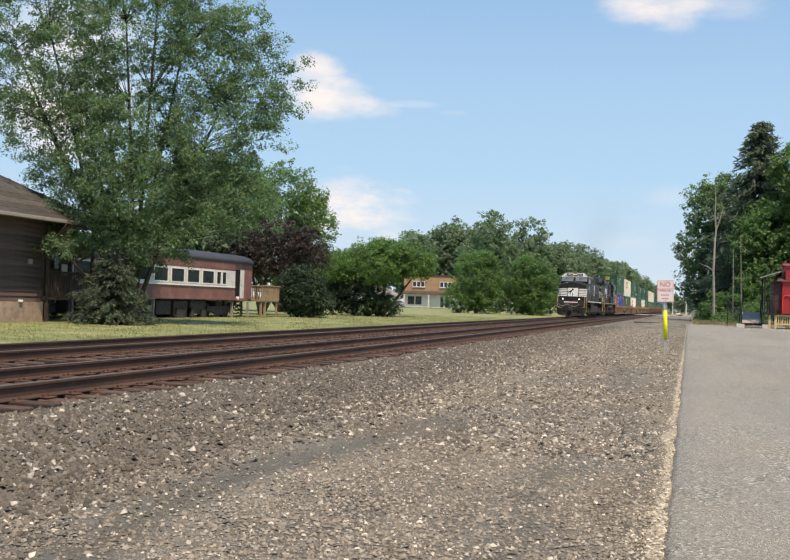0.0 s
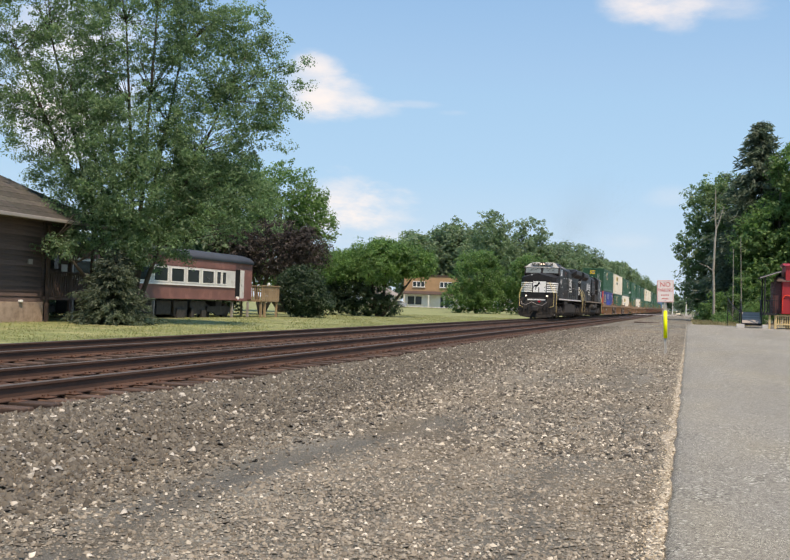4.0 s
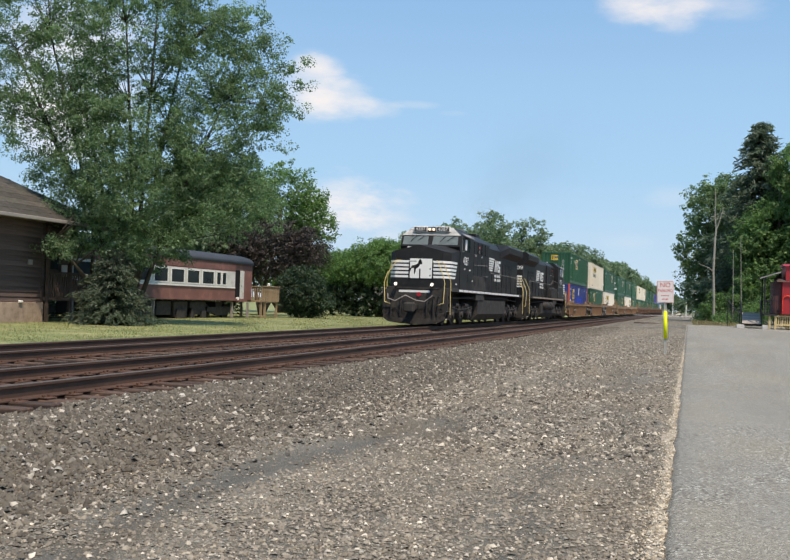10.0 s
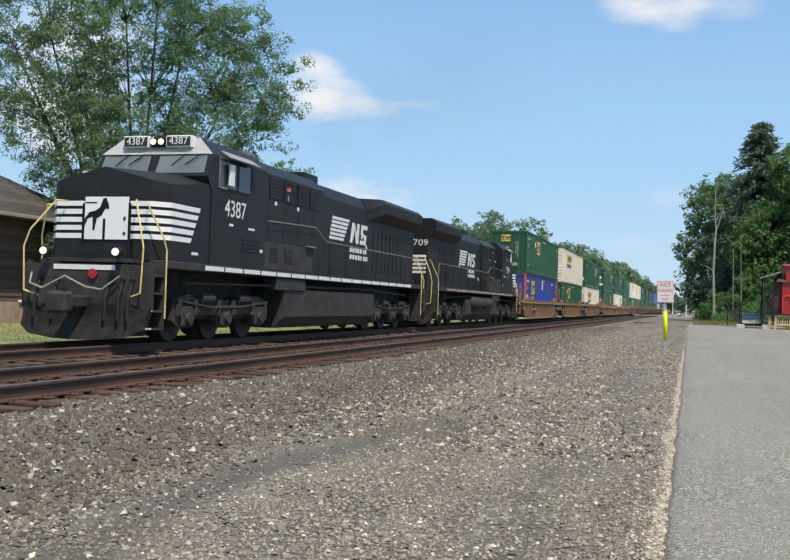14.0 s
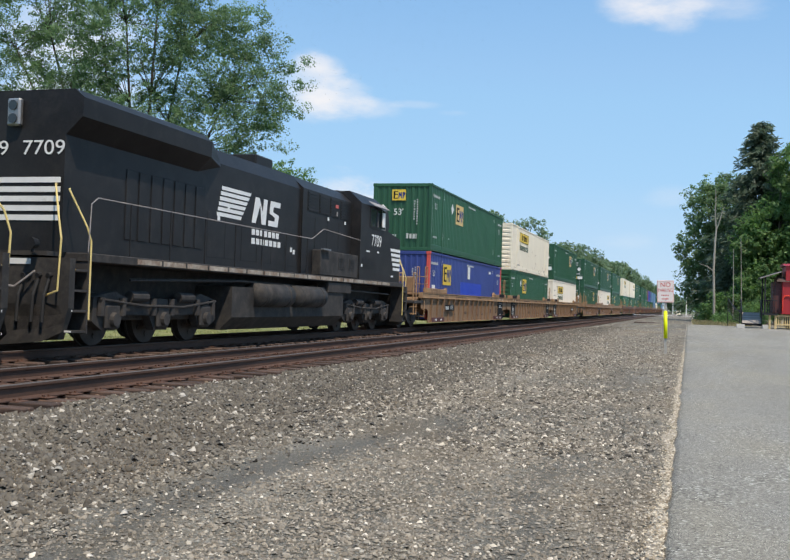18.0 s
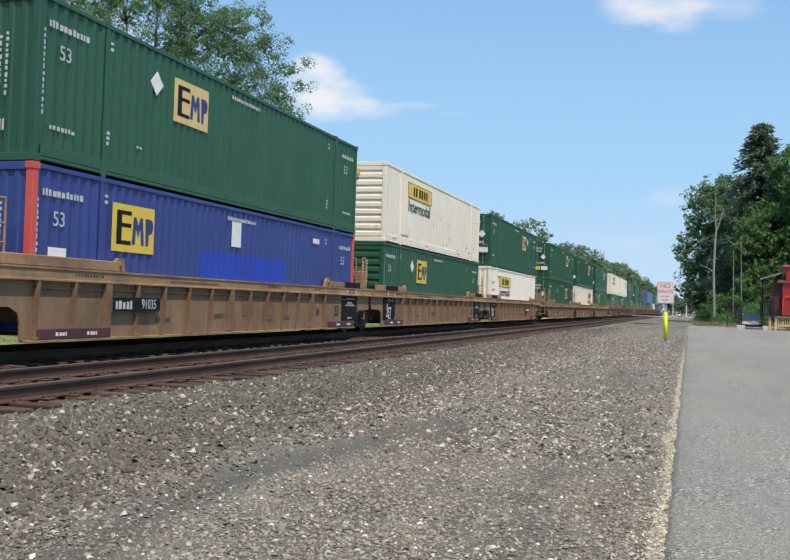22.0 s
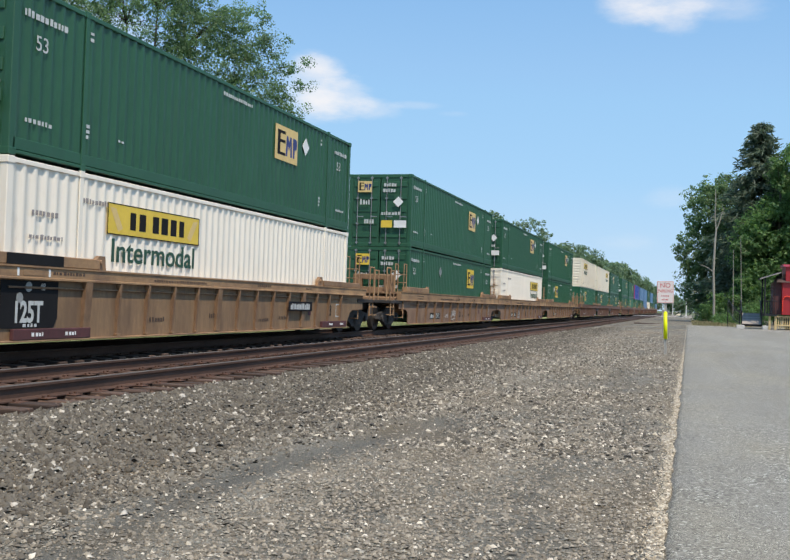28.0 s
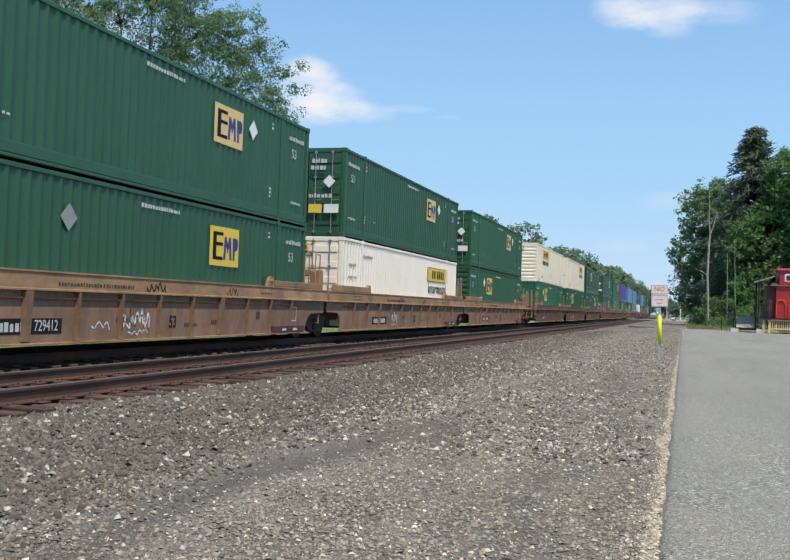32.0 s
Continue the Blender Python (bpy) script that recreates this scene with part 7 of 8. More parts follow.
def ramp():
    r = thing("entry_ramp", pose(4.6, 72.6, 0.06), "grey boarded ramp with black iron railings on concrete feet", "ramp")
    n = 9
    me = mesh_of("board", boxed(-0.62, 0.62, 0, 0.222, -0.03, 0.0), M["ramp_wood"])
    for i in range(n):
        part("board", me, None, r, m=pose(0, 0.1 + i * 0.21, 0.28 + i * 0.085, 22, 0, 0))
    part("landing", boxed(-0.7, 2.6, 1.95, 3.0, 0.98, 1.06), M["ramp_wood"], r)
    part("threshold", boxed(-0.66, 0.66, -0.04, 0.1, 0.12, 0.28), M["ink"], r)
    for x in (-0.72, 0.98):
        part("footing", boxed(x - 0.28, x + 0.24, -0.3, 0.2, -0.1, 0.2, 0.02), M["concrete"], r, "pale concrete foot")
    bm = B()
    for x in (-0.66, 0.66):
        pipe(bm, [(x, 0, 0.15), (x, 0, 1.15), (x, 1.9, 1.95), (x, 3.0, 1.95)], 0.03)
        pipe(bm, [(x, 0, 0.35), (x, 1.9, 1.15), (x, 3.0, 1.15)], 0.025)
        for k in range(15):
            t = k / 14
            rod(bm, (x, 1.9 * t, 0.38 + 0.8 * t), (x, 1.9 * t, 1.15 + 0.8 * t), 0.013, seg=5)
    for x in (-0.66, -1.5):
        pipe(bm, [(x, 3.0, 0.0), (x, 3.0, 2.0)], 0.03)
    pipe(bm, [(-0.66, 0.0, 1.0), (-1.1, 0.5, 1.25), (-1.5, 3.0, 2.0)], 0.03)
    pipe(bm, [(-0.66, 0.0, 0.3), (-1.1, 0.5, 0.5), (-1.5, 3.0, 1.2)], 0.025)
    for k in range(14):
        t = k / 14
        rod(bm, (-0.7 - 0.8 * t, 0.2 + 2.8 * t, 0.3 + 0.9 * t), (-0.7 - 0.8 * t, 0.2 + 2.8 * t, 1.05 + 0.95 * t), 0.014, seg=5)
    part("railing", bm, M["iron"], r, "black iron railing")


ramp()


def fence():
    f = thing("picket_fence", pose(5.75, 72.3, -0.02), "low pale wooden picket fence beside the caboose", "fence")
    me = mesh_of("picket", boxed(-0.035, 0.035, -0.012, 0.012, 0.1, 0.95, 0.006), M["fence_wood"])
    for i in range(24):
        part("picket", me, None, f, m=pose(0.45 + i * 0.14, 0, 0))
    for x in (0.0, 0.38, 2.2, 3.9):
        part("post", boxed(x - 0.07, x + 0.07, -0.06, 0.06, -0.05, 1.05, 0.01), M["fence_wood"], f)
    for z in (0.3, 0.9):
        part("rail", boxed(0.3, 4.0, -0.05, -0.015, z, z + 0.1), M["fence_wood"], f)


fence()


# ---------------------------------------------------------------- far level crossing
def crossing_signal(x, y, h):
    s = thing("marker_post", pose(x, y, -0.02), "thin white post beside the level crossing", "post", "posts at the level crossing")
    part("mast", rod(B(), (0, 0, 0), (0, 0, h), 0.09, 0.08, 8), M["trim_white"], s, "white painted mast")
    part("base_box", boxed(-0.2, 0.2, -0.2, 0.2, 0, 0.3, 0.02), M["concrete"], s)


crossing_signal(0.45, 190, 3.6)
crossing_signal(-2.4, 230, 3.6)
tagged(new("crossing_road", raw_mesh("crossing_road", [(-60, 192, 0.012), (60, 192, 0.012), (60, 202, 0.012), (-60, 202, 0.012)], [(0, 1, 2, 3)], M["concrete"])), "pale road crossing the tracks", "road", kind="structure")


def cabinet(x, y, w, d, h, label, mat):
    c = thing("equipment_cabinet", pose(x, y, -0.02), label, "cabinet")
    part("body", boxed(-w / 2, w / 2, -d / 2, d / 2, 0.1, h, 0.03), M[mat], c)
    part("base", boxed(-w / 2 - 0.1, w / 2 + 0.1, -d / 2 - 0.1, d / 2 + 0.1, 0, 0.1), M["concrete"], c)
    part("roof", boxed(-w / 2 - 0.06, w / 2 + 0.06, -d / 2 - 0.06, d / 2 + 0.06, h, h + 0.06), M["gutter"], c)


cabinet(-3.6, 205, 1.2, 1.0, 1.2, "pale steel signal cabinet by the crossing", "gutter")
cabinet(-1.2, 240, 1.0, 1.0, 1.0, "light grey signal cabinet beyond the crossing", "cream")

# a splintered tie left on the road
tagged(new("old_tie", mesh_of("old_tie", box(boxed(-0.8, 0.8, -0.11, 0.11, 0.0, 0.12, 0.03), 0.5, 1.15, 0.0, 0.3, 0.0, 0.1, 0.03), M["wood_dark"])), "weathered broken tie lying on the gravel", "tie").matrix_basis = pose(-3.3, 78.0, float(road_z(78.0)) - 0.02, 0, 0, 14)


# ---------------------------------------------------------------- trees
def leaf_cloud(name, blobs, clumps, per, leaf, spread, mat, seed, droop=0.0, flat=0.5, thin=0.0):
    """Many small leaves on cushions that fill soft ellipsoids; uneven outline with gaps."""
    g = np.random.default_rng(seed)
    blobs = np.asarray(blobs, float)
    vol = blobs[:, 3] * blobs[:, 4] * blobs[:, 5]
    pick = g.choice(len(blobs), clumps, p=vol ** 0.75 / (vol ** 0.75).sum())
    d = g.normal(size=(clumps, 3))
    d /= np.linalg.norm(d, axis=1)[:, None]
    rad = np.clip(g.uniform(0.2, 1.0, clumps) ** 0.4 * (1 + 0.09 * g.normal(size=clumps)), 0, 1.16)
    c = blobs[pick, :3] + d * blobs[pick, 3:6] * rad[:, None]
    c = c[c[:, 2] > 0.15]
    if thin:
        c = c[g.uniform(0, 1, len(c)) > thin * np.clip((-1.0 - c[:, 0]) / 2.5, 0, 1) * np.clip((c[:, 2] - 6.5) / 2, 0, 1)]
    clumps = len(c)
    n = clumps * per
    ci = np.repeat(np.arange(clumps), per)
    size = spread * g.uniform(0.7, 1.7, clumps)
    tall = g.uniform(0.45, 0.85, clumps)
    tilt = g.normal(size=(clumps, 2)) * 0.35
    o = g.normal(size=(n, 3))
    o /= np.linalg.norm(o, axis=1)[:, None]
    r = g.uniform(0.35, 1.0, n) ** 0.6 * (1 + 0.12 * g.normal(size=n))
    off = o * (r * size[ci])[:, None]
    off[:, 2] = off[:, 2] * tall[ci] + off[:, 0] * tilt[ci, 0] + off[:, 1] * tilt[ci, 1]
    p = c[ci] + off
    p[:, 2] -= droop * np.linalg.norm(off[:, :2], axis=1)
    s = leaf * g.uniform(0.65, 1.3, n)
    nrm = o * 0.75 + g.normal(size=(n, 3)) * 0.42
    nrm[:, 2] += flat
    nrm /= np.linalg.norm(nrm, axis=1)[:, None]
    t = np.cross(nrm, g.normal(size=(n, 3)))
    t /= np.linalg.norm(t, axis=1)[:, None]
    b = np.cross(nrm, t)
    a0 = p - t * s[:, None]
    a1 = p + b * (s * 0.55)[:, None] + nrm * (s * 0.15)[:, None]
    a2 = p + t * s[:, None]
    a3 = p - b * (s * 0.55)[:, None] + nrm * (s * 0.15)[:, None]
    v = np.stack([a0, a1, a2, a3], 1).reshape(-1, 3)
    return raw_mesh(name, v, np.arange(n * 4).reshape(n, 4), mat), c


def limbs(bm, base, forks, r0, tips, seed, lean=0.25):
    """Tapered trunk, forking stems and thin branches that reach towards the clumps."""
    r = random.Random(seed)
    base = Vector(base)
    stems = []
    for fx, fy, fz in forks:
        top = Vector((fx, fy, fz))
        mid = base.lerp(top, 0.45) + Vector((r.uniform(-lean, lean), r.uniform(-lean, lean), 0))
        rod(bm, base - Vector((0, 0, 0.2)), mid, r0, r0 * 0.72, 8)
        rod(bm, mid, top, r0 * 0.72, r0 * 0.3, 7)
        stems += [(mid, r0 * 0.5), (mid.lerp(top, 0.5), r0 * 0.4), (top, r0 * 0.3)]
    for t in tips:
        t = Vector(t)
        st, rr = min(stems, key=lambda s: (s[0] - t).length + 1.5 * max(0, s[0].z - t.z + 0.5))
        knee = st.lerp(t, 0.55) + Vector((r.uniform(-0.4, 0.4), r.uniform(-0.4, 0.4), r.uniform(0, 0.5)))
        rod(bm, st, knee, rr * 0.55, rr * 0.3, 5)
        rod(bm, knee, t, rr * 0.3, rr * 0.08, 4)
    return bm


def tree(name, at, blobs, forks, r0, clumps, per, leaf, spread, mat, seed, label, bark="bark", tips=40, category="tree", group="", droop=0.0, flat=0.5, thin=0.0):
    th = thing(name, pose(*at), label, category, group)
    me, c = leaf_cloud("crown", blobs, clumps, per, leaf, spread, mat, seed, droop, flat, thin)
    pts = [tuple(p) for p in c[:tips]]
    part("trunk", limbs(B(), (0, 0, 0), forks, r0, pts, seed), M[bark], th, "grey-brown bark trunk and limbs", True)
    part("crown", me, mat, th)
    return th


# the big elm beside the coach, with several rising stems and an open crown
tree("elm_tree", (-22.6, 36.4, LAWN),
     [(0.0, 0, 12.8, 3.5, 3.3, 2.6), (-2.6, -1.3, 11.4, 2.3, 2.2, 1.7), (-4.3, -2.2, 10.0, 1.7, 1.9, 1.3), (-3.6, -2.0, 8.0, 1.7, 1.9, 1.3), (2.6, 1.0, 11.6, 2.2, 2.3, 2.2), (4.4, 1.8, 10.0, 1.6, 1.8, 1.5),
      (5.3, 2.2, 9.4, 0.9, 1.1, 1.4), (2.9, 1.2, 8.2, 2.3, 2.3, 2.2), (2.8, 1.3, 5.8, 2.1, 2.2, 2.0), (0.4, 0.3, 5.4, 2.5, 2.4, 2.0), (-1.9, -1.0, 5.2, 1.7, 1.8, 1.3), (0.8, 0.4, 15.6, 2.8, 2.6, 2.0),
      (-2.2, -1.2, 14.2, 2.0, 2.0, 1.7), (0.8, 0.2, 3.4, 1.6, 1.7, 1.2), (-3.2, -1.6, 6.2, 0.9, 1.0, 0.6), (0.4, 0.2, 8.8, 2.0, 2.0, 1.5), (-3.4, -1.8, 3.2, 1.1, 0.9, 0.35), (-4.4, -2.3, 13.2, 2.0, 2.0, 1.9), (-5.6, -2.9, 11.6, 1.6, 1.6, 1.5), (-2.0, -1.0, 9.4, 1.7, 1.7, 1.3), (5.7, 2.5, 7.9, 0.5, 0.3, 0.1), (4.0, 1.7, 6.6, 1.1, 1.2, 1.5),
      (3.9, 1.6, 12.7, 1.6, 1.6, 1.5), (5.6, 2.3, 11.2, 0.8, 0.6, 0.4), (5.8, 2.4, 10.2, 0.7, 0.5, 0.3), (-1.4, -2.0, 7.0, 1.8, 1.2, 1.5), (0.2, -1.8, 6.8, 1.6, 1.2, 1.3), (-0.8, -1.9, 4.4, 1.4, 1.0, 1.1), (-3.0, -2.4, 9.4, 1.6, 1.2, 1.2), (-5.4, -2.8, 9.4, 1.4, 1.3, 1.3), (-5.6, -2.9, 14.2, 1.6, 1.6, 1.6), (-1.2, -1.6, 9.6, 1.4, 1.2, 1.2),
      (6.3, 2.6, 11.6, 0.5, 0.4, 0.25), (6.4, 2.7, 10.7, 0.5, 0.4, 0.2), (6.2, 2.6, 9.5, 0.5, 0.4, 0.22), (5.2, 2.1, 12.3, 0.8, 0.7, 0.6), (4.6, 1.9, 5.3, 1.5, 1.5, 1.5), (0.5, -2.4, 5.6, 2.2, 1.2, 1.6), (2.2, -1.0, 6.8, 1.6, 1.2, 1.6), (-2.2, -2.0, 3.3, 1.2, 0.8, 0.4), (-3.3, -2.2, 2.9, 1.0, 0.7, 0.3), (-4.1, -2.3, 2.7, 0.7, 0.5, 0.2), (-1.0, -1.8, 3.4, 1.3, 1.0, 0.7), (0.4, -1.6, 3.2, 1.3, 1.0, 0.8), (1.6, -1.4, 3.2, 1.0, 0.9, 0.6), (2.6, -0.6, 4.4, 1.4, 1.0, 0.9), (3.4, 0.6, 5.0, 1.4, 1.2, 1.2), (-0.2, -2.2, 8.2, 2.0, 1.0, 1.3), (1.8, -1.2, 4.2, 1.5, 1.0, 1.0),
      (-1.4, -3.3, 3.2, 0.8, 0.6, 0.3), (-2.0, -3.4, 3.35, 0.6, 0.5, 0.22), (-1.2, -3.4, 2.85, 0.6, 0.5, 0.22), (-2.5, -3.5, 2.9, 0.45, 0.35, 0.14)],
     [(-2.6, -0.9, 11.0), (-0.9, 0.2, 13.0), (0.5, 0.4, 13.6), (1.6, 0.8, 12.0), (-3.8, -1.6, 9.0), (3.4, 1.4, 9.8), (-1.6, -0.4, 12.0), (2.4, 0.9, 7.5), (-2.9, -1.3, 7.4), (-4.6, -2.2, 11.4), (-3.4, -1.6, 12.2), (-1.6, -3.2, 3.3)], 0.115, 4300, 56, 0.055, 0.29, M["leaf_elm"], 11,
     "tall multi-stemmed elm with an open green crown", tips=420, droop=0.25, flat=0.35, thin=0.4)


def spruce(at, h, w, seed, label, tiers=46, per=7, needle=0.24, mat="needles", low=0.06, full=0.85):
    """A cone of drooping sprays, tier over tier."""
    th = thing("spruce_tree", pose(*at), label, "tree")
    g = np.random.default_rng(seed)
    pts = []
    for i in range(tiers):
        t = (i / tiers) ** 0.9
        z = h * (low + (1 - low) * t)
        rad = w * 0.5 * (1 - t) ** full * g.uniform(0.75, 1.15) + 0.08
        nb = max(3, int(16 * (1 - t) + 3))
        for a in g.uniform(0, 6.283, nb):
            ln = rad * g.uniform(0.6, 1.12)
            for q in np.linspace(0.2, 1, 7):
                pts.append((ln * q * math.cos(a), ln * q * math.sin(a), z - 0.22 * ln * q * q + 0.1 * ln * q))
    pts = np.array(pts)
    n = len(pts) * per
    k = needle / 0.24
    p = np.repeat(pts, per, 0) + g.normal(size=(n, 3)) * np.array([0.16, 0.16, 0.12]) * k
    out = p.copy()
    out[:, 2] = 0
    out /= np.linalg.norm(out, axis=1)[:, None] + 1e-6
    d = out * 0.9 + g.normal(size=(n, 3)) * 0.45 - np.array([0, 0, 0.35])
    d /= np.linalg.norm(d, axis=1)[:, None]
    sd = np.cross(d, g.normal(size=(n, 3)))
    sd /= np.linalg.norm(sd, axis=1)[:, None]
    L = needle * g.uniform(0.66, 1.33, n)[:, None]
    v = np.stack([p - d * L, p + sd * 0.05 * k, p + d * L, p - sd * 0.05 * k], 1).reshape(-1, 3)
    v[:, 2] = np.maximum(v[:, 2], 0.02)
    part("trunk", rod(B(), (0, 0, -0.3), (0, 0, h * 0.97), 0.01 * h + 0.02, 0.02, 8), M["bark"], th)
    part("crown", raw_mesh("crown", v, np.arange(n * 4).reshape(n, 4), M[mat]), M[mat], th)


def at_ground(x, y):
    return (x, y, float(ground_z(np.array(x), np.array(y))) - 0.02)


spruce(at_ground(-21.9, 34.0), 3.1, 3.7, 21, "young grey-green spruce with drooping sprays in front of the elm", 24, 12, 0.1, "juniper", 0.05, 0.6)

tree("background_tree", at_ground(-33.5, 78.5),
     [(-0.5, 0.2, 9.4, 3.4, 3.0, 4.0), (2.1, 0.6, 8.7, 1.7, 2.2, 2.3), (3.2, 0.8, 7.4, 1.2, 1.6, 1.6), (-4.5, -1.0, 9.6, 4.0, 3.5, 4.0), (-8.0, -2.0, 9.0, 4.0, 4.0, 4.4), (-1.0, 0, 5.0, 4.4, 3.4, 3.0), (-6.0, 0, 5.0, 4.2, 3.4, 3.0)],
     [(0.5, 0.2, 10.5), (-2.8, -0.5, 10.6), (-0.8, 0.4, 9.5), (-7.0, -1.5, 9.5)], 0.3, 2300, 30, 0.12, 0.45, M["leaf_mid"], 31, "tall green broadleaf tree behind the coach", tips=70)
tree("purple_tree", at_ground(-29.3, 64.5),
     [(0.6, 0, 4.9, 3.0, 2.4, 2.1), (-2.3, 0, 4.7, 2.4, 2.2, 1.9), (3.1, 0.3, 4.7, 1.8, 1.8, 1.6)],
     [(1.0, 0, 4.8), (-1.2, 0, 4.4), (2.4, 0.2, 4.6)], 0.16, 900, 44, 0.075, 0.36, M["leaf_purple"], 32, "dark purple-leaved plum tree beyond the coach", tips=60)
tree("round_bush", at_ground(-24.6, 60.6),
     [(0, 0, 1.7, 1.75, 1.6, 1.7), (0.5, 0.2, 1.0, 1.7, 1.6, 1.0), (-0.3, 0, 2.6, 1.2, 1.2, 0.9)],
     [(0, 0, 2.4), (0.5, 0, 2.0)], 0.08, 620, 36, 0.07, 0.24, M["leaf_bush"], 33, "dense dark green rounded bush on the lawn", tips=20, category="bush")
tree("spreading_tree", at_ground(-23.8, 75.5),
     [(-0.6, 0, 4.2, 3.0, 3.0, 1.9), (-3.0, -0.8, 3.9, 1.9, 2.2, 1.5), (2.3, 0.8, 4.6, 2.1, 2.2, 1.4), (0.5, 0.2, 5.4, 1.9, 2.0, 0.9), (3.2, 1.0, 4.2, 1.2, 1.4, 0.9)],
     [(-1.2, 0, 4.2), (0.3, 0.2, 4.8), (2.6, 0.8, 3.4), (-2.2, -0.4, 3.4)], 0.17, 1000, 44, 0.085, 0.34, M["leaf_bright"], 34, "spreading bright green tree with a dark shaded underside", tips=60)
# added leaf mass: its near-black colour stands for the tree's shaded underside
tree("undergrowth", at_ground(-25.9, 75.2),
     [(-0.5, -0.4, 1.9, 2.3, 1.6, 1.7), (0.7, 0.5, 1.4, 2.2, 1.8, 1.4), (-1.9, -0.8, 1.4, 1.4, 1.4, 1.3), (2.6, 0.6, 0.9, 1.2, 1.2, 0.9)],
     [(-0.5, 0, 2.2), (0.7, 0.4, 1.8)], 0.06, 640, 40, 0.08, 0.28, M["leaf_bush"], 41, "dark leaf mass standing for the shade under the spreading tree", tips=20, category="shrub")
tree("hedge_tree", at_ground(-26.6, 127.5),
     [(0, 0, 4.6, 3.6, 3.4, 3.9), (-1.5, 0, 2.2, 3.4, 3.0, 2.3), (1.4, 0.4, 2.0, 3.0, 3.0, 2.2), (0.4, 0, 6.9, 2.2, 2.4, 1.7)],
     [(0, 0, 6.0), (-1, 0, 4.5), (1, 0, 5.0)], 0.2, 850, 40, 0.12, 0.45, M["leaf_mid"], 35, "dense green bushy tree by the line", tips=20)
tree("hedge_tree", at_ground(-19.6, 129.0),
     [(0, 0, 4.2, 3.2, 3.2, 3.6), (1.3, 0, 2.0, 2.8, 2.8, 2.1), (-1.4, 0.4, 2.2, 2.8, 2.8, 2.3), (-0.6, 0, 6.3, 2.0, 2.0, 1.8), (2.2, 0, 5.0, 1.4, 1.6, 1.5)],
     [(0, 0, 6.0), (-1, 0, 4.5), (1, 0, 5.0)], 0.2, 800, 40, 0.12, 0.45, M["leaf_mid"], 36, "dense green bushy tree beside the line with cars behind", tips=20)

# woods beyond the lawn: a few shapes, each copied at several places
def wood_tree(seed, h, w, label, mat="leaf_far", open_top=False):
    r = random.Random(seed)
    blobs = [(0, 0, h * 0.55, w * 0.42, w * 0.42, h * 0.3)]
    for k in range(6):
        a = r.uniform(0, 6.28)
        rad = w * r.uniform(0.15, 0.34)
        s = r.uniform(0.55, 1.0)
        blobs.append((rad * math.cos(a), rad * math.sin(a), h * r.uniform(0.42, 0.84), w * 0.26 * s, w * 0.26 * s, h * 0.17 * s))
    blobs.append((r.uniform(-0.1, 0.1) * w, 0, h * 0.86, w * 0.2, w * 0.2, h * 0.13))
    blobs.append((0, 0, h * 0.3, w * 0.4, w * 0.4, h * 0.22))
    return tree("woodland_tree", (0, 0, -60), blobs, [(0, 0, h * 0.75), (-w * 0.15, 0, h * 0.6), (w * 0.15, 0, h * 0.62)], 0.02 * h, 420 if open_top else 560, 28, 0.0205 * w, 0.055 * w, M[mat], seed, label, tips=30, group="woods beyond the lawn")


def plant(src, spots):
    first = spots[0][2]
    for i, (x, y, k, turn) in enumerate(spots):
        m = skewed(Matrix.Translation((x, y, -0.35)) @ pose(0, 0, 0, 0, 0, turn))
        if i == 0:
            src.matrix_basis = m @ Matrix.Scale(k, 4)
        else:
            copy_thing(src, m @ Matrix.Scale(k / first, 4))


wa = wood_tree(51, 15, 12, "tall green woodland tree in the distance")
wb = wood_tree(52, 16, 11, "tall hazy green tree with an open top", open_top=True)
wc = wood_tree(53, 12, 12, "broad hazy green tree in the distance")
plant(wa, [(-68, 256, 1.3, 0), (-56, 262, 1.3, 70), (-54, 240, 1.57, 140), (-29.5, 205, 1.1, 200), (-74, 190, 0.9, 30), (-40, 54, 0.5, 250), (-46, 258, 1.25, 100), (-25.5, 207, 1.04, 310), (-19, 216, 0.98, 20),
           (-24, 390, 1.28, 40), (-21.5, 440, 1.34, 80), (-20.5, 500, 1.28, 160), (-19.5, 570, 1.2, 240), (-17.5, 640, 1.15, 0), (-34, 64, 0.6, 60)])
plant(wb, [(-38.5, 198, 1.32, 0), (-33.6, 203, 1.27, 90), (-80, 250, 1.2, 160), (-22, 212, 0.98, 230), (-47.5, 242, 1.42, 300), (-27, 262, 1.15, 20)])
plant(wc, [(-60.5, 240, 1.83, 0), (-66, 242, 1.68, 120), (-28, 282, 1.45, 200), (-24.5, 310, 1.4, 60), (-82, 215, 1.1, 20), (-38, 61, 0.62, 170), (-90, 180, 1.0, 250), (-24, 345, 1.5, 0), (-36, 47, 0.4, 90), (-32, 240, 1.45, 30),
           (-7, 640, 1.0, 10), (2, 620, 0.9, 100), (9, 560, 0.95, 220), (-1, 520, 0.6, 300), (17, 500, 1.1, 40)])

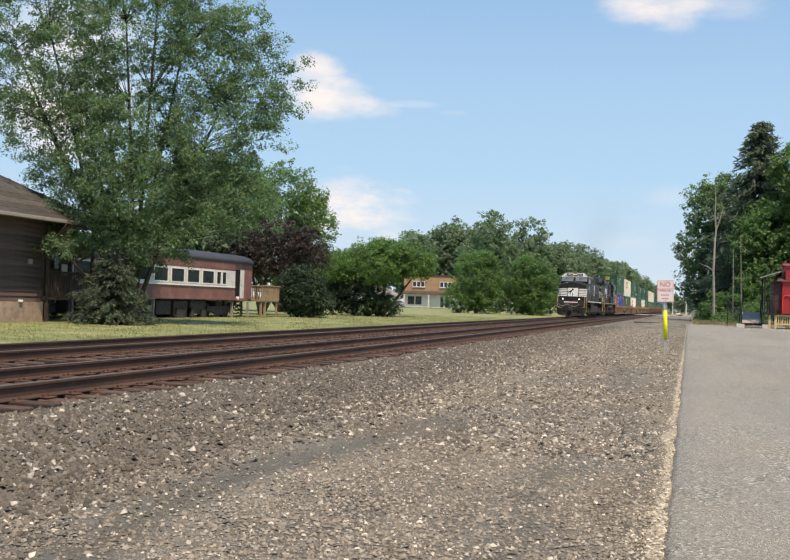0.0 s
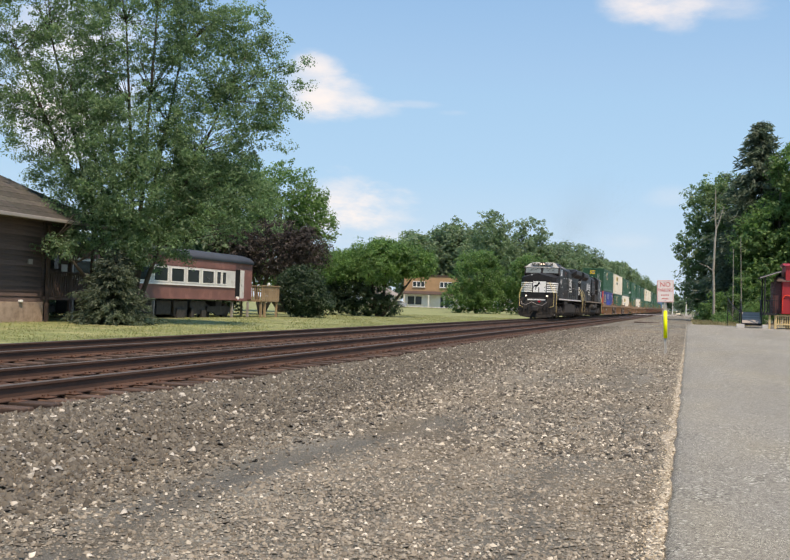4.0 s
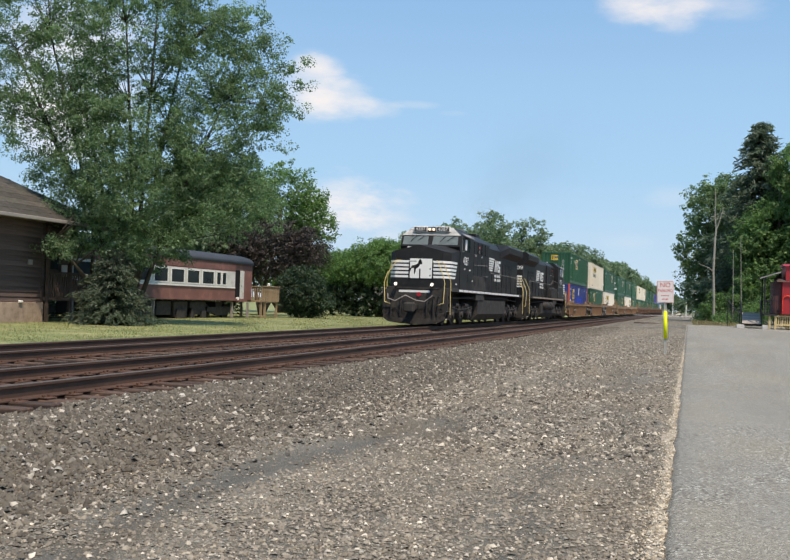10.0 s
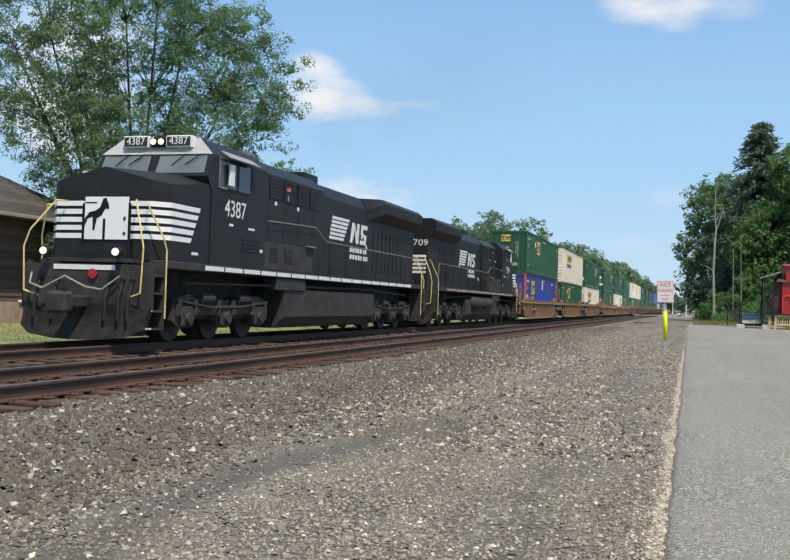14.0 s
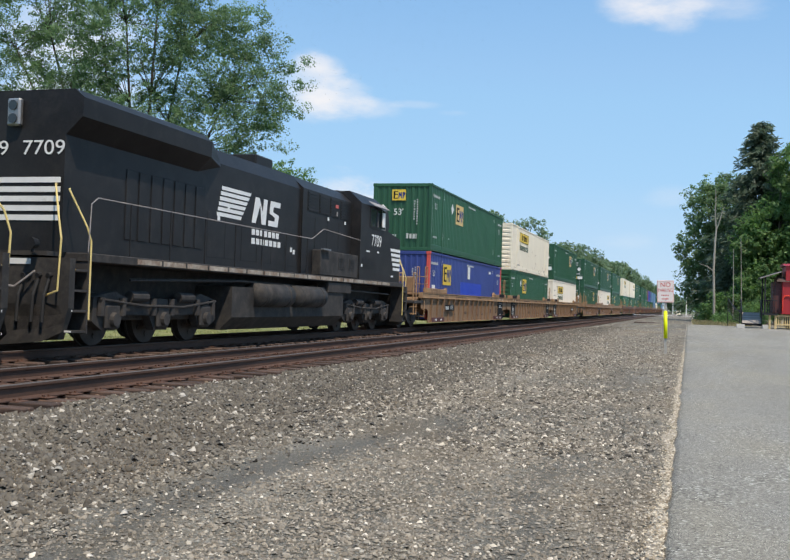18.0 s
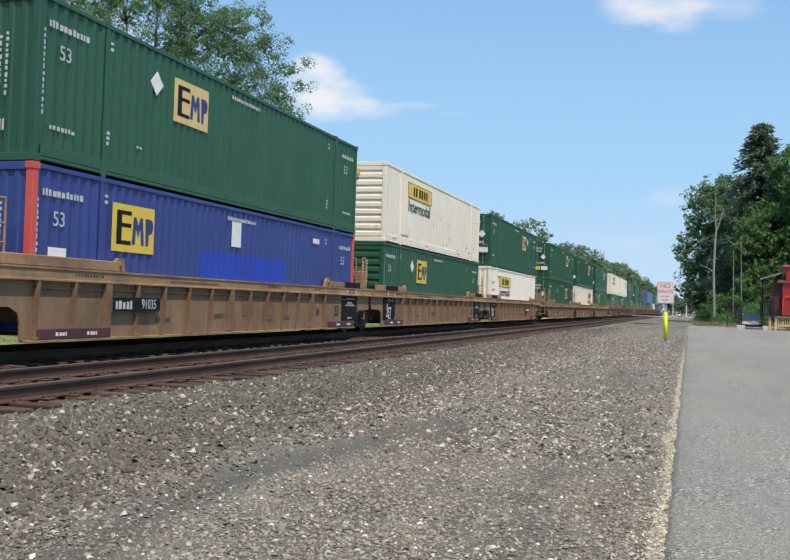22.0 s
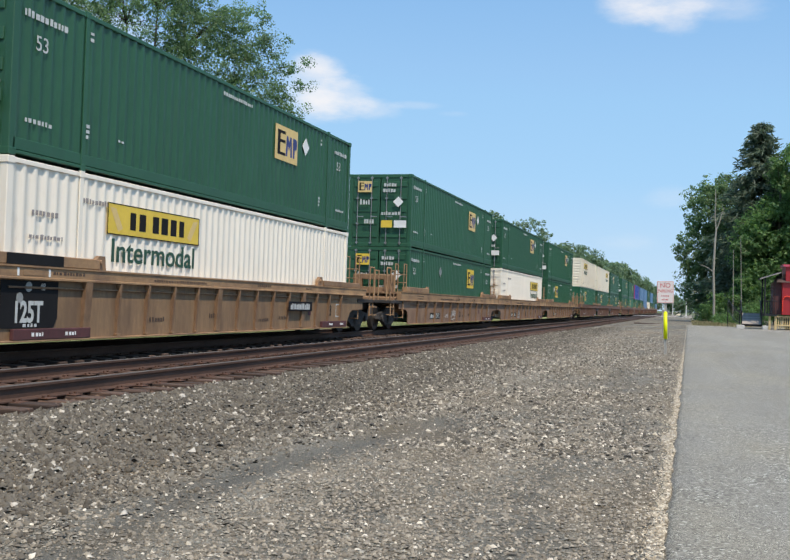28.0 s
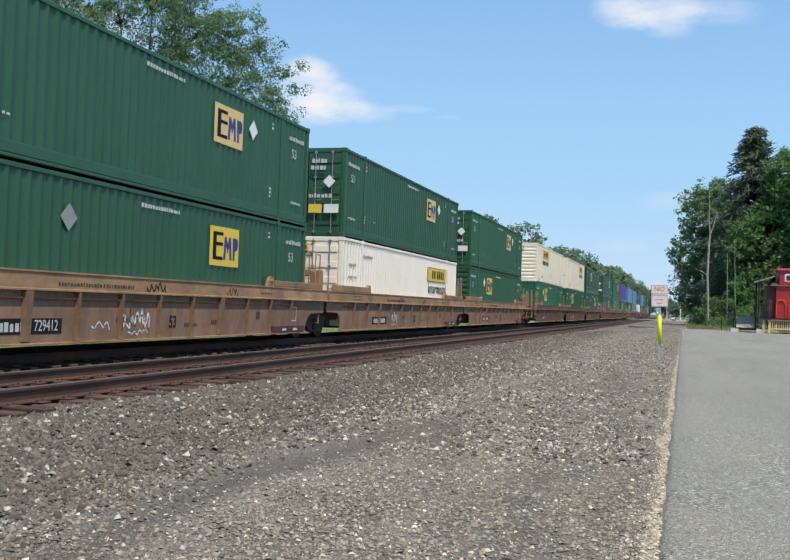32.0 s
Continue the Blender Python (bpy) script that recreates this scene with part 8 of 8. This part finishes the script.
# ---------------------------------------------------------------- trees by the caboose
spruce((7.5, 108.5, -0.1), 21.2, 14.6, 61, "tall dark green spruce behind the caboose", 54, 10, 0.34, full=0.66)
tree("verge_tree", (3.6, 116, -0.1),
     [(-0.6, 0, 12.6, 3.2, 3.2, 3.6), (-2.4, 0, 8.2, 2.2, 2.6, 3.0), (1.2, 0, 9.0, 3.2, 3.2, 4.0), (-1.2, 0, 4.6, 3.0, 3.0, 3.2), (1.0, 0, 15.0, 2.4, 2.4, 1.8), (0.5, 0, 3.0, 3.6, 3.2, 2.8)],
     [(-0.8, 0, 13), (1, 0, 12), (-2, 0, 8)], 0.28, 1150, 32, 0.16, 0.5, M["leaf_dark"], 62, "tall dark green tree leaning over the verge", tips=50)
tree("verge_tree", (9.0, 104, -0.1),
     [(0, 0, 9.5, 3.6, 3.2, 3.6), (-2.4, -0.5, 8.0, 2.4, 2.4, 3.2), (0.9, 0.5, 15.8, 2.0, 2.2, 2.2), (1.8, 0, 12.6, 2.6, 2.4, 3.0), (4.6, 0, 14.5, 2.8, 2.8, 3.4), (3.8, 0, 9, 3.0, 3.0, 5.0), (0, 0, 5, 4.6, 3.4, 3.6)],
     [(0, 0, 14), (2, 0, 14), (-1.5, 0, 10)], 0.3, 1450, 32, 0.17, 0.5, M["leaf_mid"], 63, "tall broadleaf tree towering behind the caboose", tips=50)
tree("verge_tree", (15.5, 101, -0.1),
     [(0, 0, 11, 4.4, 4.0, 5.6), (-2.6, 0, 15.5, 3.0, 3.0, 3.0), (0, 0, 5, 5, 4, 4)],
     [(0, 0, 14), (-2, 0, 14)], 0.3, 900, 30, 0.18, 0.5, M["leaf_mid"], 64, "tall green tree beyond the caboose", tips=30)
tree("undergrowth", (4.6, 101, -0.1),
     [(-1.2, 0, 1.4, 1.6, 1.4, 1.5), (1.6, 0, 2.0, 2.6, 1.6, 2.1), (5.0, 1, 2.2, 3.0, 1.6, 2.4), (-2.2, 1.5, 1.0, 1.2, 1.0, 1.1), (2.2, 0, 4.0, 1.8, 1.4, 1.6), (9, 1, 2.6, 3.4, 1.8, 2.8)],
     [(0, 0, 2), (2, 0, 3.5), (5, 1, 3)], 0.06, 900, 30, 0.12, 0.34, M["leaf_mid"], 65, "green shrubs at the foot of the trees", tips=20, category="shrub")


def bare_trunk(at, pts, label, bark="pale_bark"):
    th = thing("bare_trunk", pose(*at), label, "tree")
    bm = B()
    for line, r0, r1 in pts:
        n = len(line) - 1
        for i, (a, b) in enumerate(zip(line, line[1:])):
            rod(bm, a, b, r0 + (r1 - r0) * i / n, r0 + (r1 - r0) * (i + 1) / n, 8)
    part("trunk", bm, M[bark], th)


bare_trunk((2.82, 99.0, -0.1), [([(0, 0, 0), (-0.03, 0, 2.3), (-0.15, 0, 5.1), (-0.08, 0, 8.0), (0, 0, 9.1)], 0.125, 0.085), ([(0, 0, 9.1), (-0.14, 0, 10.6), (-0.1, 0, 12.0), (-0.16, 0.1, 13.2)], 0.065, 0.02),
                                ([(0, 0, 9.1), (0.28, 0, 9.9), (0.44, 0, 10.6), (0.68, 0.1, 11.4)], 0.065, 0.02), ([(-0.16, 0, 5.1), (-0.7, -0.2, 5.5), (-1.5, -0.2, 5.8)], 0.05, 0.02)], "pale bare dead trunk with a fork")
bare_trunk((4.52, 98.2, -0.1), [([(0, 0, 0), (-0.02, 0, 2.5), (-0.1, 0, 7.2)], 0.05, 0.02)], "thin grey bare sapling trunk")
bare_trunk((5.3, 98.2, -0.1), [([(0, 0, 0), (-0.06, 0, 2.4), (-0.25, 0, 8.5)], 0.05, 0.02)], "thin grey bare sapling trunk")


# ---------------------------------------------------------------- grass
def grass(name, label, n, place, size, mat, seed):
    """Thin blades standing on the ground; place gives n points."""
    g = np.random.default_rng(seed)
    p = place(g, n)
    a = g.uniform(0, 6.283, n)
    hgt = size * g.uniform(0.5, 1.4, n)
    wd = 0.018 * (size / 0.12) ** 0.5
    lean = g.normal(size=(n, 2)) * 0.35 * hgt[:, None]
    sx = np.stack([np.cos(a), np.sin(a), np.zeros(n)], -1) * wd
    tip = p + np.concatenate([lean, hgt[:, None]], 1)
    v = np.stack([p - sx, p + sx, tip], 1).reshape(-1, 3)
    tagged(new(name, raw_mesh(name, v, np.arange(n * 3).reshape(n, 3), mat)), label, "grass", kind="stuff")


def lawn_spots(g, n):
    x = -13.9 - 18 * g.uniform(0, 1, n) ** 1.6
    y = 20 + 75 * g.uniform(0, 1, n) ** 1.2
    return np.stack([x, y, ground_z(x, y) - 0.01], -1)


def verge_spots(g, n):
    x = 0.3 + 4.6 * g.uniform(0, 1, n) ** 0.9
    y = 77.6 + 21 * g.uniform(0, 1, n) ** 0.7
    for k in range(n):
        if noise.noise((x[k] * 0.8, y[k] * 0.3, 2.0)) < -0.05:
            y[k] += 9
    return np.stack([x, y, ground_z(x, y) - 0.02], -1)


grass("lawn_grass", "short sunlit lawn grass with dry patches", 90000, lawn_spots, 0.055, M["grass"], 81)
grass("verge_grass", "tall dry grass at the end of the asphalt", 9000, verge_spots, 0.24, M["dry_grass"], 82)


# added row that hides the bright lawn, so the coach's underside reads as shade
tree("undergrowth", at_ground(-32.0, 50.0),
     [(0, -9, 1.2, 1.2, 3.0, 1.2), (0, -3, 1.3, 1.2, 3.6, 1.3), (0.2, 3, 1.2, 1.2, 3.4, 1.2), (0, 9, 1.4, 1.3, 3.6, 1.4), (-0.4, 14, 1.6, 1.5, 3.0, 1.6)],
     [(0, -3, 1.5), (0, 4, 1.5)], 0.05, 620, 30, 0.11, 0.34, M["leaf_bush"], 66, "dark leaf row added behind the passenger coach for the shade beneath it", tips=20, category="shrub")

# second added strip, dark leaves in place of the shaded lawn below the coach
tree("undergrowth", at_ground(-30.2, 44.0),
     [(0, -8, 0.55, 0.7, 3.0, 0.6), (0, -3, 0.6, 0.7, 3.2, 0.65), (0.2, 3, 0.55, 0.7, 3.2, 0.6), (0, 8.5, 0.6, 0.7, 2.8, 0.65)],
     [(0, -3, 0.6), (0, 4, 0.6)], 0.03, 520, 30, 0.08, 0.24, M["leaf_bush"], 67, "low dark leaf strip standing for the shade under the passenger coach", tips=20, category="shrub")
tree("undergrowth", at_ground(2.6, 88.0),
     [(0.4, 0, 0.4, 0.7, 1.2, 0.5), (2.6, 3, 0.8, 0.9, 1.2, 0.9), (3.6, 5, 1.1, 1.2, 1.4, 1.3), (1.2, 4, 0.5, 0.8, 1.2, 0.6), (2.2, -3, 0.3, 0.6, 0.8, 0.35)],
     [(0.4, 0, 0.5), (2.6, 3, 0.9)], 0.02, 300, 26, 0.07, 0.2, M["leaf_mid"], 68, "low green weeds on the sandy verge", tips=10, category="shrub")


# ---------------------------------------------------------------- loose stones
def scatter_stones(name, label, x, y, size, mat, lift=0.3, flat=(0.3, 0.6), spread=0.4, tilt=0.75):
    """Thousands of small angular stones pressed into the ground."""
    n = len(x)
    base = np.array([(1, 0.15, 0), (-0.2, 0.95, 0.05), (-1, -0.1, 0), (0.25, -0.95, -0.05), (0.35, 0.2, 0.9), (-0.4, -0.15, 1.0)], float)
    tri = np.array([(0, 1, 4), (1, 5, 4), (1, 2, 5), (2, 3, 5), (3, 4, 5), (3, 0, 4)])
    s = size * np.minimum(np.exp(rng.normal(0, spread, n)), 2.3)
    a = rng.uniform(0, 6.283, n)
    sh = rng.uniform(0.55, 1.25, (n, 6, 1)) * base[None] * np.stack([np.ones(n), rng.uniform(0.45, 0.95, n), rng.uniform(*flat, n)], -1)[:, None]
    tx = rng.uniform(-tilt, tilt, n)
    c, sn = np.cos(tx)[:, None], np.sin(tx)[:, None]
    sh = np.stack([sh[..., 0], sh[..., 1] * c - sh[..., 2] * sn, sh[..., 1] * sn + sh[..., 2] * c], -1)
    c, sn = np.cos(a)[:, None], np.sin(a)[:, None]
    sh = np.stack([sh[..., 0] * c - sh[..., 1] * sn, sh[..., 0] * sn + sh[..., 1] * c, sh[..., 2]], -1) * s[:, None, None]
    z = ground_z(x, y) + s * lift
    v = sh + np.stack([x, y, z], -1)[:, None]
    f = tri[None] + (np.arange(n) * 6)[:, None, None]
    tagged(new(name, raw_mesh(name, v.reshape(-1, 3), f.reshape(-1, 3), mat)), label, "gravel", kind="stuff")


def along(n, y0, y1, power=1.0):
    return y0 * (y1 / y0) ** (rng.uniform(0, 1, n) ** power)


# coarse ballast, thick beside the ties and thinning out towards the road
n = 62000
scatter_stones("ballast_stones", "grey-brown broken ballast stones along the ties", -6.68 + 3.6 * rng.beta(1.0, 2.8, n), along(n, 3.5, 62, 0.9), 0.0205, M["stone"], 0.3, (0.6, 1.0), 0.42, 0.9)
n = 26000
scatter_stones("track_ballast", "dusty ballast stones between the tracks", rng.uniform(-13.4, -9.15, n), along(n, 6, 70, 0.9), 0.022, M["stone"], 0.1, (0.45, 0.8))
n = 15000
scatter_stones("tie_ballast", "rust-stained stones between the ties", rng.uniform(-9.15, -6.62, n), along(n, 5, 60, 0.9), 0.019, M["stone_rusty"], 0.1, (0.45, 0.8))
# small flat stones on the road, fewer where it is packed fines or brown earth
n = 190000
gx, gy = rng.uniform(-6.2, -0.2, n), along(n, 3.0, 58)
keep = rng.uniform(0, 1, n) > np.maximum(0.86 * fines_at(gx, gy), 0.35 * soil_at(gx, gy))
gx, gy = gx[keep], gy[keep]
road = gx > -4.1 + rng.normal(0, 0.4, len(gx))
scatter_stones("gravel_stones", "scattered pale gravel stones on the dusty road", gx[road], gy[road], 0.0108, M["stone_pale"], 0.2, (0.4, 0.8), 0.5, 0.6)
scatter_stones("shoulder_stones", "dark gravel stones on the slope below the ties", gx[~road], gy[~road], 0.0135, M["stone"], 0.24, (0.45, 0.9), 0.48, 0.8)
n = 15000
gx, gy = rng.uniform(-4.4, -0.25, n), along(n, 4.0, 62, 0.85)
keep = rng.uniform(0, 1, n) > 0.95 * fines_at(gx, gy)
scatter_stones("loose_stones", "larger loose stones strewn over the dusty road", gx[keep], gy[keep], 0.0165, M["stone_pale"], 0.2, (0.35, 0.7), 0.4, 0.6)
# coarser pale and dark stones further along the road
n = 26000
gx, gy = rng.uniform(-5.2, -0.3, n), along(n, 9.5, 48, 0.9)
keep = rng.uniform(0, 1, n) > 0.9 * fines_at(gx, gy)
scatter_stones("strewn_stones", "pale and dark stones strewn further along the road", gx[keep], gy[keep], 0.021, M["stone_mixed"], 0.25, (0.4, 0.75), 0.4, 0.6)
# the crumbled edge of the asphalt
n = 15000
ey = along(n, 3.4, 34)
ew = np.array([strip_width(v) for v in ey])
ex = np.array([asphalt_edge(v) for v in ey]) + 0.015 - ew * rng.exponential(0.5, n)
scatter_stones("edge_stones", "pale crumbled stones along the asphalt edge", ex, ey, 0.0075, M["edge_stone"], 1.2, (0.35, 0.7), 0.45)


# ---------------------------------------------------------------- movement
# how far the leading corner of the first stack is along the line, time by time
TRAVEL = [(0.0, 149.6), (6.0, 113.7), (9.0, 95.5), (13.0, 70.8), (17.0, 45.75), (20.0, 26.55), (23.0, 7.1), (28.0, -25.72), (32.0, -52.2)]


def travelled(t):
    """Smooth distance at t seconds."""
    k = max(i for i, (a, _) in enumerate(TRAVEL[:-1]) if a <= t)
    (t0, d0), (t1, d1) = TRAVEL[k], TRAVEL[k + 1]
    v = [(b[1] - a[1]) / (b[0] - a[0]) for a, b in zip(TRAVEL, TRAVEL[1:])]
    m0 = v[k] if k == 0 else (v[k - 1] + v[k]) / 2
    m1 = v[k] if k == len(v) - 1 else (v[k] + v[k + 1]) / 2
    w, s = t1 - t0, (t - t0) / (t1 - t0)
    return (2 * s ** 3 - 3 * s * s + 1) * d0 + (s ** 3 - 2 * s * s + s) * w * m0 + (3 * s * s - 2 * s ** 3) * d1 + (s ** 3 - s * s) * w * m1


def motions():
    times = [0.0, 0.1, 0.25] + [0.5 * i for i in range(1, 64)] + [31.75, 31.9, 32.0]
    for ob, behind, z in MOVING:
        turn = ob.matrix_basis.to_euler().z
        walk(ob, [(t, pose(FAR_TRACK, travelled(t) + behind, z, 0, 0, math.degrees(turn))) for t in times])
    spin_times = [i / 10 for i in range(0, 321)]
    for w, (x, y, z), radius in WHEELS:
        walk(w, [(t, pose(x, y, z, math.degrees((travelled(t) - travelled(0)) / radius) % 360.0)) for t in spin_times])


motions()
